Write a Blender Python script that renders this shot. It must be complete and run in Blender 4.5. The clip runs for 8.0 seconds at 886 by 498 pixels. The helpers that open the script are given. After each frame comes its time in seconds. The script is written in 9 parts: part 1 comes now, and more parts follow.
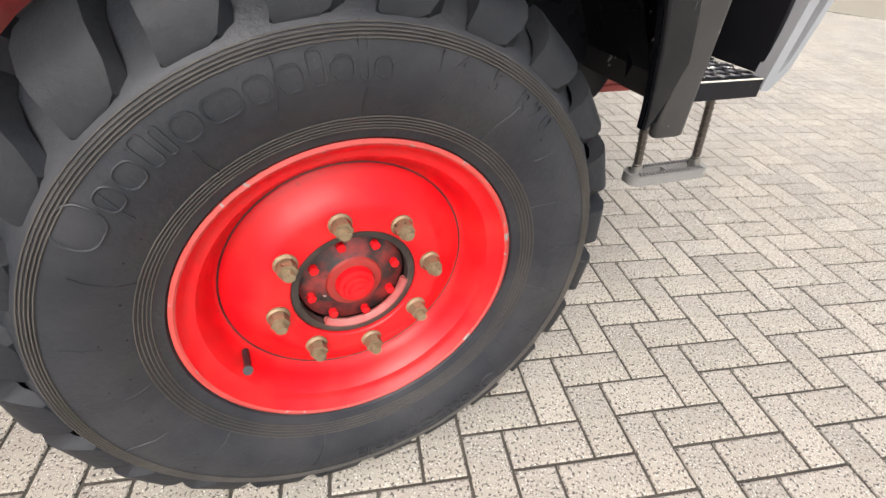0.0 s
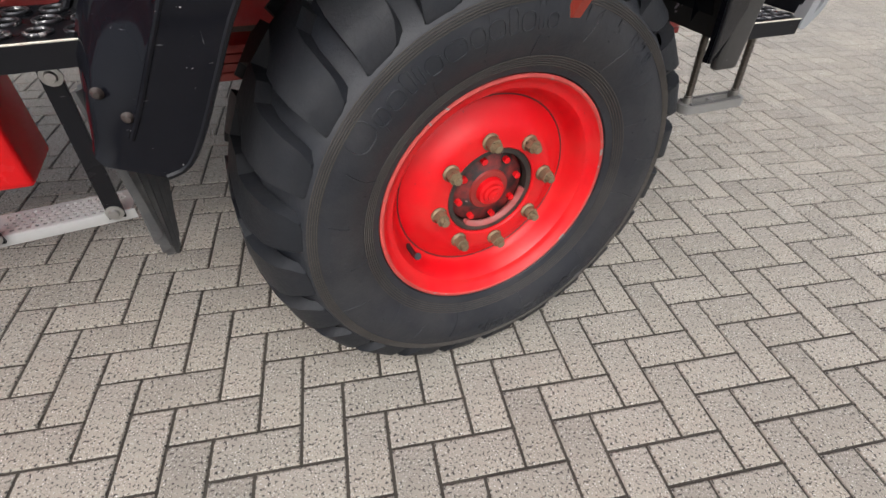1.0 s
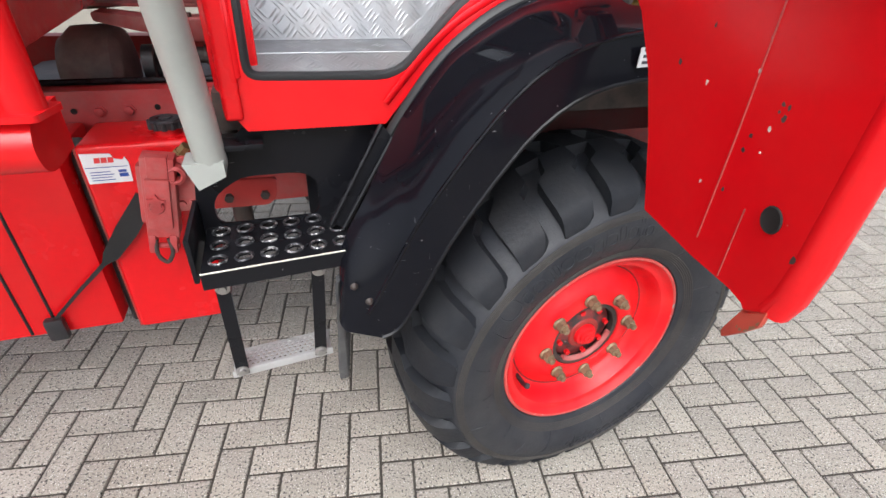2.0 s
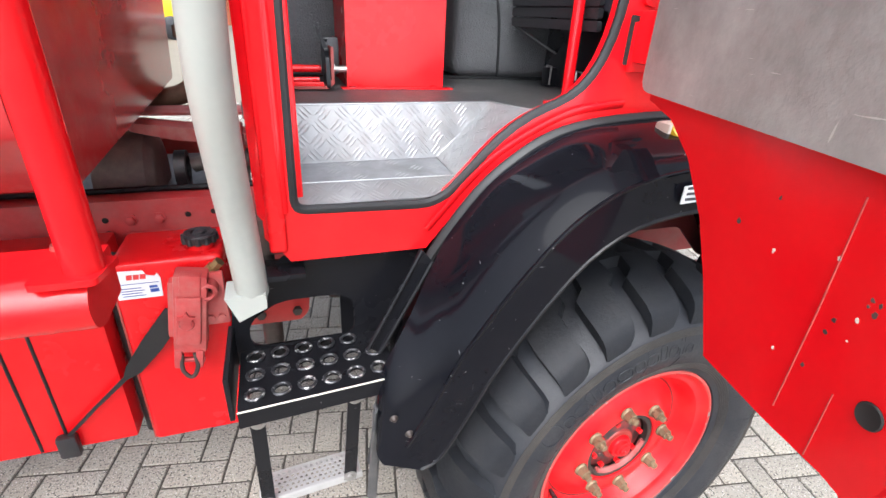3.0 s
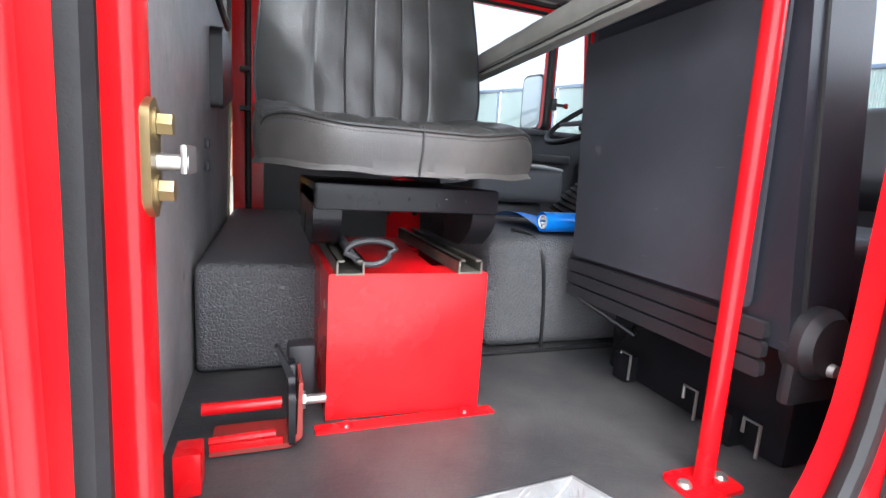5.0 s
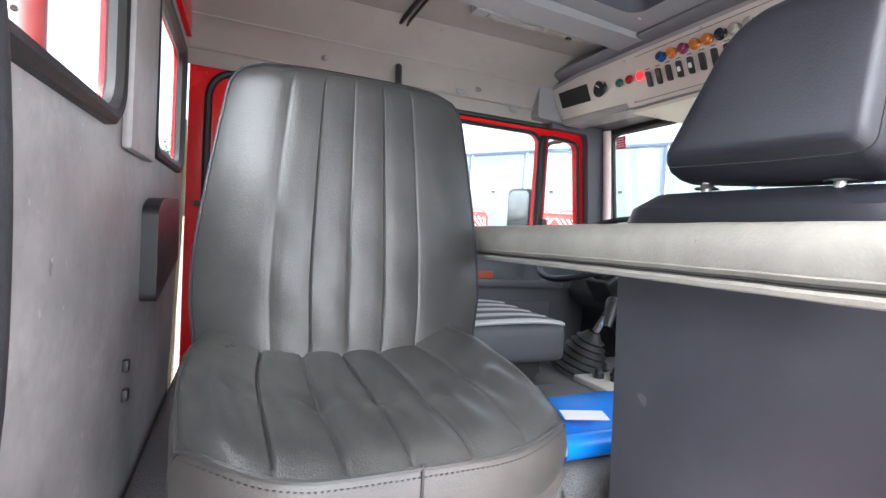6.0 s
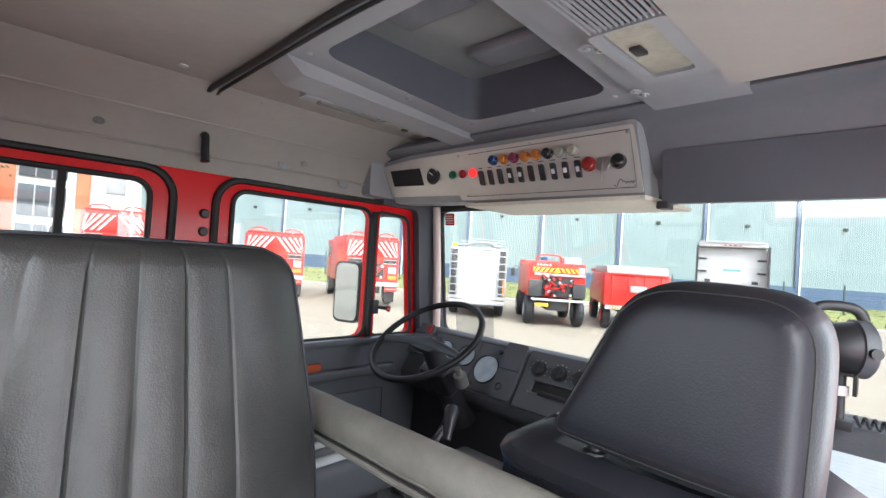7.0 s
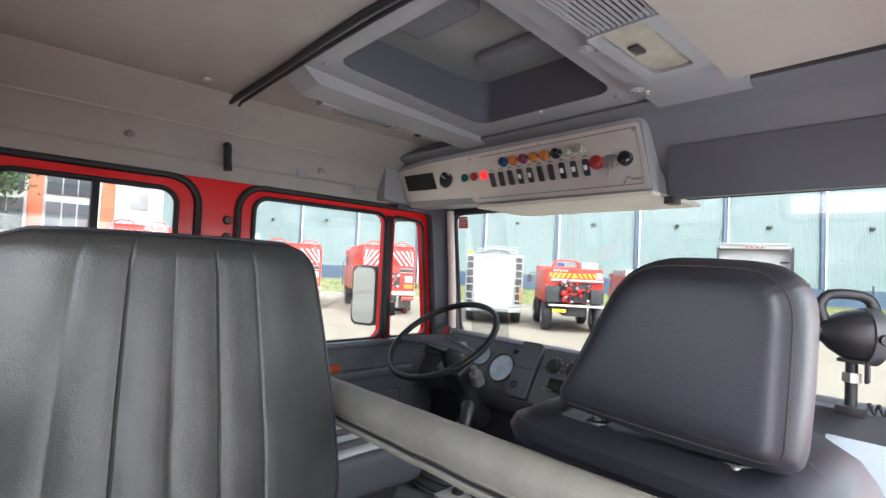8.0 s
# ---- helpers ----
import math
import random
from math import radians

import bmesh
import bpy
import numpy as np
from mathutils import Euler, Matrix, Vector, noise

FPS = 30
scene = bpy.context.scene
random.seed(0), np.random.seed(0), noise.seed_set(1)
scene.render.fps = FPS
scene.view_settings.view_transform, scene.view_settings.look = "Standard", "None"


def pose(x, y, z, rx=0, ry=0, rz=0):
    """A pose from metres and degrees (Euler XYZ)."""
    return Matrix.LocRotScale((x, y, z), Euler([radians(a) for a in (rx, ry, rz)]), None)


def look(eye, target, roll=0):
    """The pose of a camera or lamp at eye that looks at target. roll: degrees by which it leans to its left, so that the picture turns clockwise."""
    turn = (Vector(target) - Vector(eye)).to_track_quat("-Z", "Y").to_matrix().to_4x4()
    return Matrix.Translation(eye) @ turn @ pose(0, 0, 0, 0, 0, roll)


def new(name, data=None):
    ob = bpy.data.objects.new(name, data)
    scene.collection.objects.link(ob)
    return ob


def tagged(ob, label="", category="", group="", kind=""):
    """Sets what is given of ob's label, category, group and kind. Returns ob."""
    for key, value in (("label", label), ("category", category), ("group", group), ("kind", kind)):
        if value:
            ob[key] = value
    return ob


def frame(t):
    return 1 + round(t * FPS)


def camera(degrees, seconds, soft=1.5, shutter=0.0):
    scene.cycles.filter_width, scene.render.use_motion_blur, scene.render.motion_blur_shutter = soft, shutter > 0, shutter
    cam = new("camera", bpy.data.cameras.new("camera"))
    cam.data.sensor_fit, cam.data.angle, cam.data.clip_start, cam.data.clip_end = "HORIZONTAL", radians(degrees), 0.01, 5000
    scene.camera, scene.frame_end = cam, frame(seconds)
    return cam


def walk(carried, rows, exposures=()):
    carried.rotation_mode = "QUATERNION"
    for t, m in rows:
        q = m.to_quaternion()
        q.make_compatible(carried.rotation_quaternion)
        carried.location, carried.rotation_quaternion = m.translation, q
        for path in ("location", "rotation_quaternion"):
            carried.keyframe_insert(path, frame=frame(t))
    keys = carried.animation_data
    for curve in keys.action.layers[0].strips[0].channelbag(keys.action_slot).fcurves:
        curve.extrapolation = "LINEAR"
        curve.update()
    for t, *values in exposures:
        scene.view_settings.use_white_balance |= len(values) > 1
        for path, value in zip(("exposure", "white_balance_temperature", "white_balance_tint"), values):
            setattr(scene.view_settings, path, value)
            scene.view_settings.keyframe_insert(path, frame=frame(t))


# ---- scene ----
cam = camera(85.8, 8.0, soft=1.5, shutter=0.0)
PATH = [
    (0, (-0.097, -0.625, 1.089), (0.534, 0.855, -0.099), 4.5),
    (0.5, (-0.262, -0.679, 1.079), (0.356, 0.746, -0.181), 3.6),
    (0.8, (-0.384, -0.747, 1.115), (0.241, 0.652, -0.17), 2.3),
    (1, (-0.462, -0.791, 1.16), (0.143, 0.58, -0.163), 2.9),
    (1.5, (-0.668, -0.872, 1.332), (-0.106, 0.583, 0.08), 3.6),
    (1.6, (-0.676, -0.903, 1.357), (-0.148, 0.627, 0.182), 2.5),
    (2, (-0.757, -0.833, 1.478), (-0.189, 0.754, 0.403), 3.0),
    (2.2, (-0.766, -0.821, 1.509), (-0.201, 0.8, 0.483), 2.8),
    (3.3, (-0.839, -0.648, 1.617), (-0.209, 1.067, 0.803), 3.2),
    (3.5, (-0.816, -0.592, 1.625), (-0.184, 1.15, 0.873), 3.1),
    (4, (-0.756, -0.438, 1.69), (-0.149, 1.387, 1.14), 2.6),
    (4.2, (-0.743, -0.379, 1.712), (-0.117, 1.451, 1.204), 3.1),
    (5.3, (-0.71, 0.006, 1.914), (0.002, 1.858, 1.668), 3.7),
    (5.5, (-0.696, 0.054, 1.975), (0.038, 1.905, 1.789), 3.8),
    (5.8, (-0.678, 0.132, 2.08), (0.088, 1.977, 1.986), 3.9),
    (6, (-0.68, 0.188, 2.142), (0.105, 2.026, 2.061), 3.6),
    (6.5, (-0.655, 0.291, 2.311), (0.334, 2.028, 2.262), 3.5),
    (6.6, (-0.666, 0.324, 2.341), (0.449, 1.984, 2.3), 3.4),
    (7, (-0.652, 0.361, 2.419), (0.751, 1.786, 2.456), 3.7),
    (7.5, (-0.663, 0.384, 2.433), (0.858, 1.68, 2.512), 3.4),
    (8, (-0.676, 0.322, 2.391), (0.677, 1.794, 2.46), 2.6),
]
EXPOSURES = [(0.0, 1.05, 6450, 10), (0.5, 0.68, 6400, 10), (1.0, 0.36, 6250, 10), (1.5, 0.44, 6150, 10), (2.0, 0.80, 6050, 10), (2.7, 1.15, 6000, 10), (3.5, 1.45, 5950, 10), (4.2, 1.40, 5950, 10), (5.3, 2.0, 5950, 10), (6.0, 2.45, 6000, 10), (6.5, 2.33, 6050, 10), (7.0, 1.95, 6100, 10), (8.0, 1.9, 6100, 10)]
walk(cam, [(t, look(e, g, r)) for t, e, g, r in PATH], EXPOSURES)

# ---- world, sun, large lights ----
world = bpy.data.worlds.new("overcast_sky")
world.use_nodes = True
scene.world = world
wn = world.node_tree.nodes
sky = wn.new("ShaderNodeTexSky")
sky.sky_type = "NISHITA"
sky.sun_disc = False
sky.sun_elevation = radians(51)
sky.sun_rotation = radians(205)
sky.air_density, sky.dust_density, sky.ozone_density = 1.0, 6.0, 1.0
soft_sky = wn.new("ShaderNodeHueSaturation")
soft_sky.inputs["Saturation"].default_value = 0.35
world.node_tree.links.new(sky.outputs[0], soft_sky.inputs["Color"])
world.node_tree.links.new(soft_sky.outputs[0], wn["Background"].inputs[0])
wn["Background"].inputs[1].default_value = 0.15

sun_data = bpy.data.lights.new("sun", "SUN")
sun_data.energy, sun_data.angle, sun_data.color = 1.0, radians(60), (1.0, 0.965, 0.91)
sun = new("sun", sun_data)
sun.matrix_world = look((-1.7, -3.6, 5.0), (0, 0, 0))

# sky light through the open doorway, the right front window and the rear window
for spot_name, at_, size_x, size_y, watts in (("doorway_sky", (-0.47, 0.10, 1.95), 0.62, 1.25, 2.7), ("side_window_sky", (0.36, 0.13, 2.33), 0.85, 0.5, 2.25)):
    lamp_data = bpy.data.lights.new(spot_name, "AREA")
    lamp_data.shape, lamp_data.size, lamp_data.size_y, lamp_data.energy, lamp_data.color = "RECTANGLE", size_x, size_y, watts, (0.95, 0.98, 1.0)
    new(spot_name, lamp_data).matrix_world = look(at_, (at_[0], at_[1] + 1.0, at_[2]))
rear_data = bpy.data.lights.new("rear_window_sky", "AREA")
rear_data.shape, rear_data.size, rear_data.size_y, rear_data.energy, rear_data.color = "RECTANGLE", 0.60, 0.28, 0.55, (0.97, 0.99, 1.0)
new("rear_window_sky", rear_data).matrix_world = look((-0.852, 0.72, 2.45), (0.148, 0.78, 2.25))

# ---- materials ----
TAU = 2 * math.pi


def node(nt, kind, **values):
    n = nt.nodes.new(kind)
    for key, value in values.items():
        n.inputs[key.replace("_", " ")].default_value = value
    return n


def noise_node(nt, co, scale, detail=4.0, rough=0.6):
    n = node(nt, "ShaderNodeTexNoise", Scale=scale, Detail=detail, Roughness=rough)
    nt.links.new(co, n.inputs["Vector"])
    return n.outputs["Fac"]


def ramp(nt, src, lo, hi):
    n = nt.nodes.new("ShaderNodeMapRange")
    n.inputs["From Min"].default_value, n.inputs["From Max"].default_value = lo, hi
    nt.links.new(src, n.inputs["Value"])
    return n.outputs["Result"]


def mix(nt, fac, a, b):
    n = nt.nodes.new("ShaderNodeMix")
    n.data_type = "RGBA"
    for sock, v in ((n.inputs["Factor"], fac), (n.inputs["A"], a), (n.inputs["B"], b)):
        if isinstance(v, bpy.types.NodeSocket):
            nt.links.new(v, sock)
        else:
            sock.default_value = v if isinstance(v, float) else (*v[:3], 1.0)
    return n.outputs["Result"]


def mat(name, colour, rough=0.5, metal=0.0, var=0.12, big=3.0, fine=60.0, bump=0.0, bump_scale=None,
        spots=None, spot_amount=0.0, spot_scale=40.0, dust=None, dust_amount=0.0, dust_scale=2.5, leather=0.0, leather_scale=220.0,
        coat=0.0, per_piece=0.0, emit=None, spec=0.5, specks=None, speck_scale=300.0, speck_level=0.66, wrinkle=0.0, scratch=None, scratch_level=0.70):
    """A surface with its colour, two scales of variation, spots (chips, specks), dust, grain relief."""
    m = bpy.data.materials.new(name)
    m.use_nodes = True
    nt = m.node_tree
    b = nt.nodes["Principled BSDF"]
    co = nt.nodes.new("ShaderNodeTexCoord").outputs["Object"]
    c = tuple(colour)
    lo = tuple(max(0.0, v * (1 - var)) for v in c)
    hi = tuple(min(1.0, v * (1 + var)) for v in c)
    n1, n2 = noise_node(nt, co, big, 5.0), noise_node(nt, co, fine, 3.0)
    col = mix(nt, ramp(nt, n1, 0.3, 0.7), lo, hi)
    col = mix(nt, ramp(nt, n2, 0.25, 0.75), col, mix(nt, 0.5, col, lo))
    if per_piece:
        info = nt.nodes.new("ShaderNodeObjectInfo").outputs["Random"]
        geo = nt.nodes.new("ShaderNodeNewGeometry").outputs["Random Per Island"]
        add = nt.nodes.new("ShaderNodeMath")
        add.operation = "ADD"
        nt.links.new(info, add.inputs[0]), nt.links.new(geo, add.inputs[1])
        frac = nt.nodes.new("ShaderNodeMath")
        frac.operation = "FRACT"
        nt.links.new(add.outputs[0], frac.inputs[0])
        hsv = nt.nodes.new("ShaderNodeHueSaturation")
        nt.links.new(col, hsv.inputs["Color"])
        nt.links.new(ramp_out(nt, frac.outputs[0], 1 - per_piece, 1 + per_piece), hsv.inputs["Value"])
        col = hsv.outputs[0]
    if dust:
        col = mix(nt, scaled(nt, ramp(nt, noise_node(nt, co, dust_scale, 6.0, 0.65), 0.42, 0.72), dust_amount), col, dust)
    if specks:
        col = mix(nt, ramp(nt, noise_node(nt, co, speck_scale, 2.0, 0.6), speck_level, speck_level + 0.03), col, specks)
    if scratch:
        for turn, stretch in (((0.2, 0.5, 0.4), (260.0, 14.0, 14.0)), ((0.9, -0.3, 1.1), (14.0, 14.0, 230.0))):
            mp_ = nt.nodes.new("ShaderNodeMapping")
            mp_.inputs["Rotation"].default_value, mp_.inputs["Scale"].default_value = turn, stretch
            nt.links.new(co, mp_.inputs["Vector"])
            col = mix(nt, ramp(nt, noise_node(nt, mp_.outputs[0], 1.0, 2.0, 0.5), scratch_level, scratch_level + 0.02), col, scratch)
    if spots:
        col = mix(nt, ramp(nt, noise_node(nt, co, spot_scale, 3.0, 0.7), 0.78 - spot_amount, 0.8 - spot_amount), col, spots)
    nt.links.new(col, b.inputs["Base Color"])
    b.inputs["Metallic"].default_value = metal
    b.inputs["Specular IOR Level"].default_value = spec
    b.inputs["Coat Weight"].default_value = coat
    b.inputs["Coat Roughness"].default_value = 0.08
    r = ramp_out(nt, n1, max(0.02, rough * 0.82), min(1.0, rough * 1.2))
    nt.links.new(r, b.inputs["Roughness"])
    height = None
    if leather:
        v = node(nt, "ShaderNodeTexVoronoi", Scale=leather_scale)
        v.feature = "DISTANCE_TO_EDGE"
        nt.links.new(co, v.inputs["Vector"])
        height = ramp(nt, v.outputs["Distance"], 0.0, 0.25)
        strength = leather
        if wrinkle:
            add = nt.nodes.new("ShaderNodeMath")
            add.operation = "ADD"
            nt.links.new(height, add.inputs[0])
            nt.links.new(scaled(nt, noise_node(nt, co, 55.0, 4.0, 0.6), wrinkle * 3.0), add.inputs[1])
            height = add.outputs[0]
    elif bump:
        height, strength = noise_node(nt, co, bump_scale or fine * 2, 4.0, 0.7), bump
    if height:
        bp = node(nt, "ShaderNodeBump", Strength=strength, Distance=0.004)
        nt.links.new(height, bp.inputs["Height"])
        nt.links.new(bp.outputs[0], b.inputs["Normal"])
    if emit:
        b.inputs["Emission Color"].default_value = (*emit[:3], 1)
        b.inputs["Emission Strength"].default_value = emit[3]
    return m


def ramp_out(nt, src, lo, hi):
    n = nt.nodes.new("ShaderNodeMapRange")
    n.inputs["To Min"].default_value, n.inputs["To Max"].default_value = lo, hi
    nt.links.new(src, n.inputs["Value"])
    return n.outputs["Result"]


def scaled(nt, src, k):
    n = nt.nodes.new("ShaderNodeMath")
    n.operation = "MULTIPLY"
    nt.links.new(src, n.inputs[0])
    n.inputs[1].default_value = k
    return n.outputs[0]


def glass_mat(name, tint=(0.96, 0.98, 0.98), gloss=0.07):
    m = bpy.data.materials.new(name)
    m.use_nodes = True
    nt = m.node_tree
    nt.nodes.remove(nt.nodes["Principled BSDF"])
    tr = node(nt, "ShaderNodeBsdfTransparent", Color=(*tint, 1))
    gl = node(nt, "ShaderNodeBsdfGlossy", Roughness=0.01)
    mx = node(nt, "ShaderNodeMixShader", Fac=gloss)
    nt.links.new(tr.outputs[0], mx.inputs[1]), nt.links.new(gl.outputs[0], mx.inputs[2])
    nt.links.new(mx.outputs[0], nt.nodes["Material Output"].inputs[0])
    return m


RED = mat("red_paint", (0.67, 0.0035, 0.0075), 0.26, var=0.10, spots=(0.30, 0.20, 0.15), spot_amount=0.03, spot_scale=28, coat=0.12, dust=(0.60, 0.022, 0.02), dust_amount=0.4, dust_scale=4, spec=0.28)
RED_WHEEL = mat("wheel_red", (0.70, 0.0045, 0.010), 0.32, var=0.12, spots=(0.10, 0.05, 0.04), spot_amount=0.045, spot_scale=60, dust=(0.60, 0.045, 0.035), dust_amount=0.45, dust_scale=9, spec=0.32)
RED_EDGE = mat("worn_rim_edge", (0.50, 0.06, 0.05), 0.55, var=0.3, fine=90, spots=(0.26, 0.22, 0.20), spot_amount=0.17, spot_scale=34)
RED_DUSTY = mat("dusty_red_paint", (0.33, 0.018, 0.014), 0.48, var=0.25, big=5, dust=(0.22, 0.07, 0.055), dust_amount=0.8, dust_scale=4, spots=(0.07, 0.04, 0.03), spot_amount=0.05, spot_scale=30)
RED_TANK = mat("faded_red_panel", (0.40, 0.018, 0.022), 0.22, var=0.2, big=1.6, dust=(0.40, 0.17, 0.15), dust_amount=0.7, dust_scale=3, coat=0.3)
BLACK_GLOSS = mat("black_gloss_paint", (0.0045, 0.0048, 0.007), 0.07, var=0.2, spots=(0.42, 0.40, 0.4), spot_amount=0.06, spot_scale=85, coat=0.0, dust=(0.011, 0.011, 0.014), dust_amount=0.5, spec=0.16, scratch=(0.22, 0.22, 0.23), scratch_level=0.775)
BLACK_SATIN = mat("black_satin_paint", (0.0075, 0.0078, 0.010), 0.28, var=0.25, spots=(0.28, 0.27, 0.27), spot_amount=0.045, spot_scale=70, dust=(0.011, 0.0105, 0.011), dust_amount=0.6, spec=0.2, scratch=(0.16, 0.16, 0.16), scratch_level=0.78)
BLACK_PLASTIC = mat("black_plastic", (0.017, 0.017, 0.020), 0.40, var=0.25, bump=0.15, bump_scale=500, dust=(0.036, 0.035, 0.034), dust_amount=0.4)
TYRE = mat("tyre_rubber", (0.0155, 0.0175, 0.0225), 0.50, var=0.28, big=4, dust=(0.046, 0.045, 0.046), dust_amount=0.65, dust_scale=6, bump=0.32, bump_scale=110, spots=(0.10, 0.092, 0.085), spot_amount=0.03, spot_scale=38, spec=0.42)
TREAD = mat("tread_rubber", (0.0115, 0.013, 0.0165), 0.58, var=0.3, big=5, dust=(0.030, 0.030, 0.031), dust_amount=0.6, dust_scale=7, bump=0.35, bump_scale=90, spots=(0.07, 0.065, 0.06), spot_amount=0.03, spot_scale=34, spec=0.3)
TYRE_DUSTY = mat("dusty_bead_rubber", (0.052, 0.046, 0.040), 0.75, var=0.35, big=12, bump=0.2, bump_scale=160)
SEAL = mat("rubber_seal", (0.013, 0.013, 0.014), 0.5, var=0.3, dust=(0.038, 0.036, 0.034), dust_amount=0.5, bump=0.15, bump_scale=120, spec=0.35)
NUT = mat("rusty_brass_nut", (0.30, 0.225, 0.135), 0.55, metal=0.5, var=0.4, fine=160, bump=0.3, bump_scale=260, spots=(0.06, 0.035, 0.02), spot_amount=0.15, spot_scale=120)
ALU = mat("worn_aluminium", (0.305, 0.31, 0.317), 0.40, metal=0.55, var=0.28, big=7, fine=40, dust=(0.30, 0.285, 0.265), dust_amount=0.7, dust_scale=5, bump=0.12, bump_scale=90)
ALU_DULL = mat("dull_trodden_aluminium", (0.27, 0.275, 0.29), 0.55, metal=0.5, var=0.3, big=9, fine=50, dust=(0.12, 0.115, 0.11), dust_amount=0.8, dust_scale=7, bump=0.12, bump_scale=90)
STEEL = mat("zinc_steel", (0.42, 0.41, 0.39), 0.4, metal=0.85, var=0.25, fine=90, spots=(0.15, 0.11, 0.08), spot_amount=0.06)
CHROME = mat("chrome", (0.72, 0.72, 0.72), 0.12, metal=1.0, var=0.05)
BRASS = mat("yellow_zinc", (0.33, 0.25, 0.12), 0.35, metal=0.8, var=0.3, fine=80, spots=(0.15, 0.1, 0.06), spot_amount=0.08)
WHITE = mat("off_white_paint", (0.345, 0.365, 0.335), 0.42, var=0.10, spots=(0.12, 0.095, 0.07), spot_amount=0.045, spot_scale=42, dust=(0.42, 0.41, 0.36), dust_amount=0.5)
WHITE_DIRTY = mat("dirty_white_paint", (0.66, 0.62, 0.52), 0.55, var=0.12, spots=(0.20, 0.15, 0.1), spot_amount=0.1, spot_scale=60)
VINYL = mat("grey_vinyl_lining", (0.335, 0.33, 0.328), 0.44, var=0.42, big=6, spots=(0.20, 0.19, 0.183), spot_amount=0.075, spot_scale=11, dust=(0.41, 0.395, 0.38), dust_amount=0.8, dust_scale=3.5, leather=0.10, leather_scale=380, specks=(0.46, 0.45, 0.44), speck_scale=45, speck_level=0.70)
VINYL_DOOR = mat("scuffed_door_vinyl", (0.215, 0.21, 0.197), 0.5, var=0.24, big=9, fine=30, dust=(0.36, 0.35, 0.328), dust_amount=0.9, dust_scale=5, bump=0.55, bump_scale=26, scratch=(0.40, 0.39, 0.36), scratch_level=0.755, spots=(0.14, 0.13, 0.115), spot_amount=0.05, spot_scale=14)
HEADLINER = mat("headliner_board", (0.305, 0.278, 0.252), 0.62, var=0.09, big=2.0, dust=(0.23, 0.205, 0.185), dust_amount=0.75, dust_scale=2.2, bump=0.06, bump_scale=300, spots=(0.09, 0.08, 0.07), spot_amount=0.012, spot_scale=18)
HEAD_PLASTIC = mat("grey_roof_plastic", (0.26, 0.26, 0.27), 0.45, var=0.08, big=2.5, dust=(0.21, 0.203, 0.198), dust_amount=0.5, dust_scale=4, bump=0.08, bump_scale=420, spots=(0.11, 0.106, 0.10), spot_amount=0.0, spot_scale=20)
HEADER_PLASTIC = mat("dark_header_plastic", (0.125, 0.126, 0.138), 0.5, var=0.10, big=2.5, dust=(0.155, 0.15, 0.15), dust_amount=0.5, dust_scale=4, bump=0.08, bump_scale=420)
HATCH = mat("hatch_lid_plastic", (0.20, 0.198, 0.188), 0.5, var=0.12, big=4, spots=(0.13, 0.125, 0.12), spot_amount=0.07, spot_scale=20, bump=0.08, bump_scale=350)
VISOR = mat("visor_vinyl", (0.070, 0.071, 0.086), 0.5, var=0.10, bump=0.1, bump_scale=300)
DASH = mat("dash_plastic", (0.072, 0.074, 0.081), 0.38, var=0.18, leather=0.12, leather_scale=500, dust=(0.07, 0.07, 0.075), dust_amount=0.5)
DARK_TRIM = mat("dark_trim", (0.068, 0.072, 0.082), 0.45, var=0.18, leather=0.2, leather_scale=300, dust=(0.075, 0.077, 0.082), dust_amount=0.5)
LEATHER_GREY = mat("grey_seat_vinyl", (0.034, 0.035, 0.034), 0.29, var=0.20, big=7, leather=0.10, leather_scale=280, wrinkle=0.8, dust=(0.056, 0.055, 0.051), dust_amount=0.7, dust_scale=6, spec=0.42)
LEATHER_SKIRT = mat("seat_skirt_vinyl", (0.047, 0.044, 0.041), 0.42, var=0.22, big=6, leather=0.08, leather_scale=320, dust=(0.082, 0.074, 0.066), dust_amount=0.6, dust_scale=8)
LEATHER_BLACK = mat("black_seat_vinyl", (0.0135, 0.0145, 0.020), 0.40, var=0.18, big=6, leather=0.06, leather_scale=300, wrinkle=0.25, dust=(0.023, 0.024, 0.029), dust_amount=0.6, spec=0.40)
SEAT_BACK = mat("seat_back_board", (0.040, 0.042, 0.051), 0.42, var=0.18, big=4, spots=(0.012, 0.012, 0.014), spot_amount=0.01, spot_scale=9, bump=0.08, bump_scale=300, scratch=(0.08, 0.08, 0.085), scratch_level=0.765, dust=(0.055, 0.057, 0.066), dust_amount=0.5, dust_scale=4)
FABRIC = mat("seat_fabric", (0.11, 0.11, 0.115), 0.9, var=0.25, fine=220, bump=0.3, bump_scale=600)
PALE_FABRIC = mat("pale_seat_stripe", (0.45, 0.46, 0.45), 0.85, var=0.12, fine=220, bump=0.3, bump_scale=600)
RAIL_VINYL = mat("padded_rail_vinyl", (0.185, 0.178, 0.155), 0.52, var=0.2, big=8, fine=50, dust=(0.25, 0.242, 0.213), dust_amount=0.65, dust_scale=9, leather=0.12, leather_scale=190, wrinkle=0.35, spots=(0.12, 0.112, 0.10), spot_amount=0.07, spot_scale=24)
FLOOR_MAT = mat("rubber_floor", (0.040, 0.0405, 0.043), 0.42, var=0.2, big=8, dust=(0.105, 0.10, 0.095), dust_amount=0.6, dust_scale=6, bump=0.35, bump_scale=140)
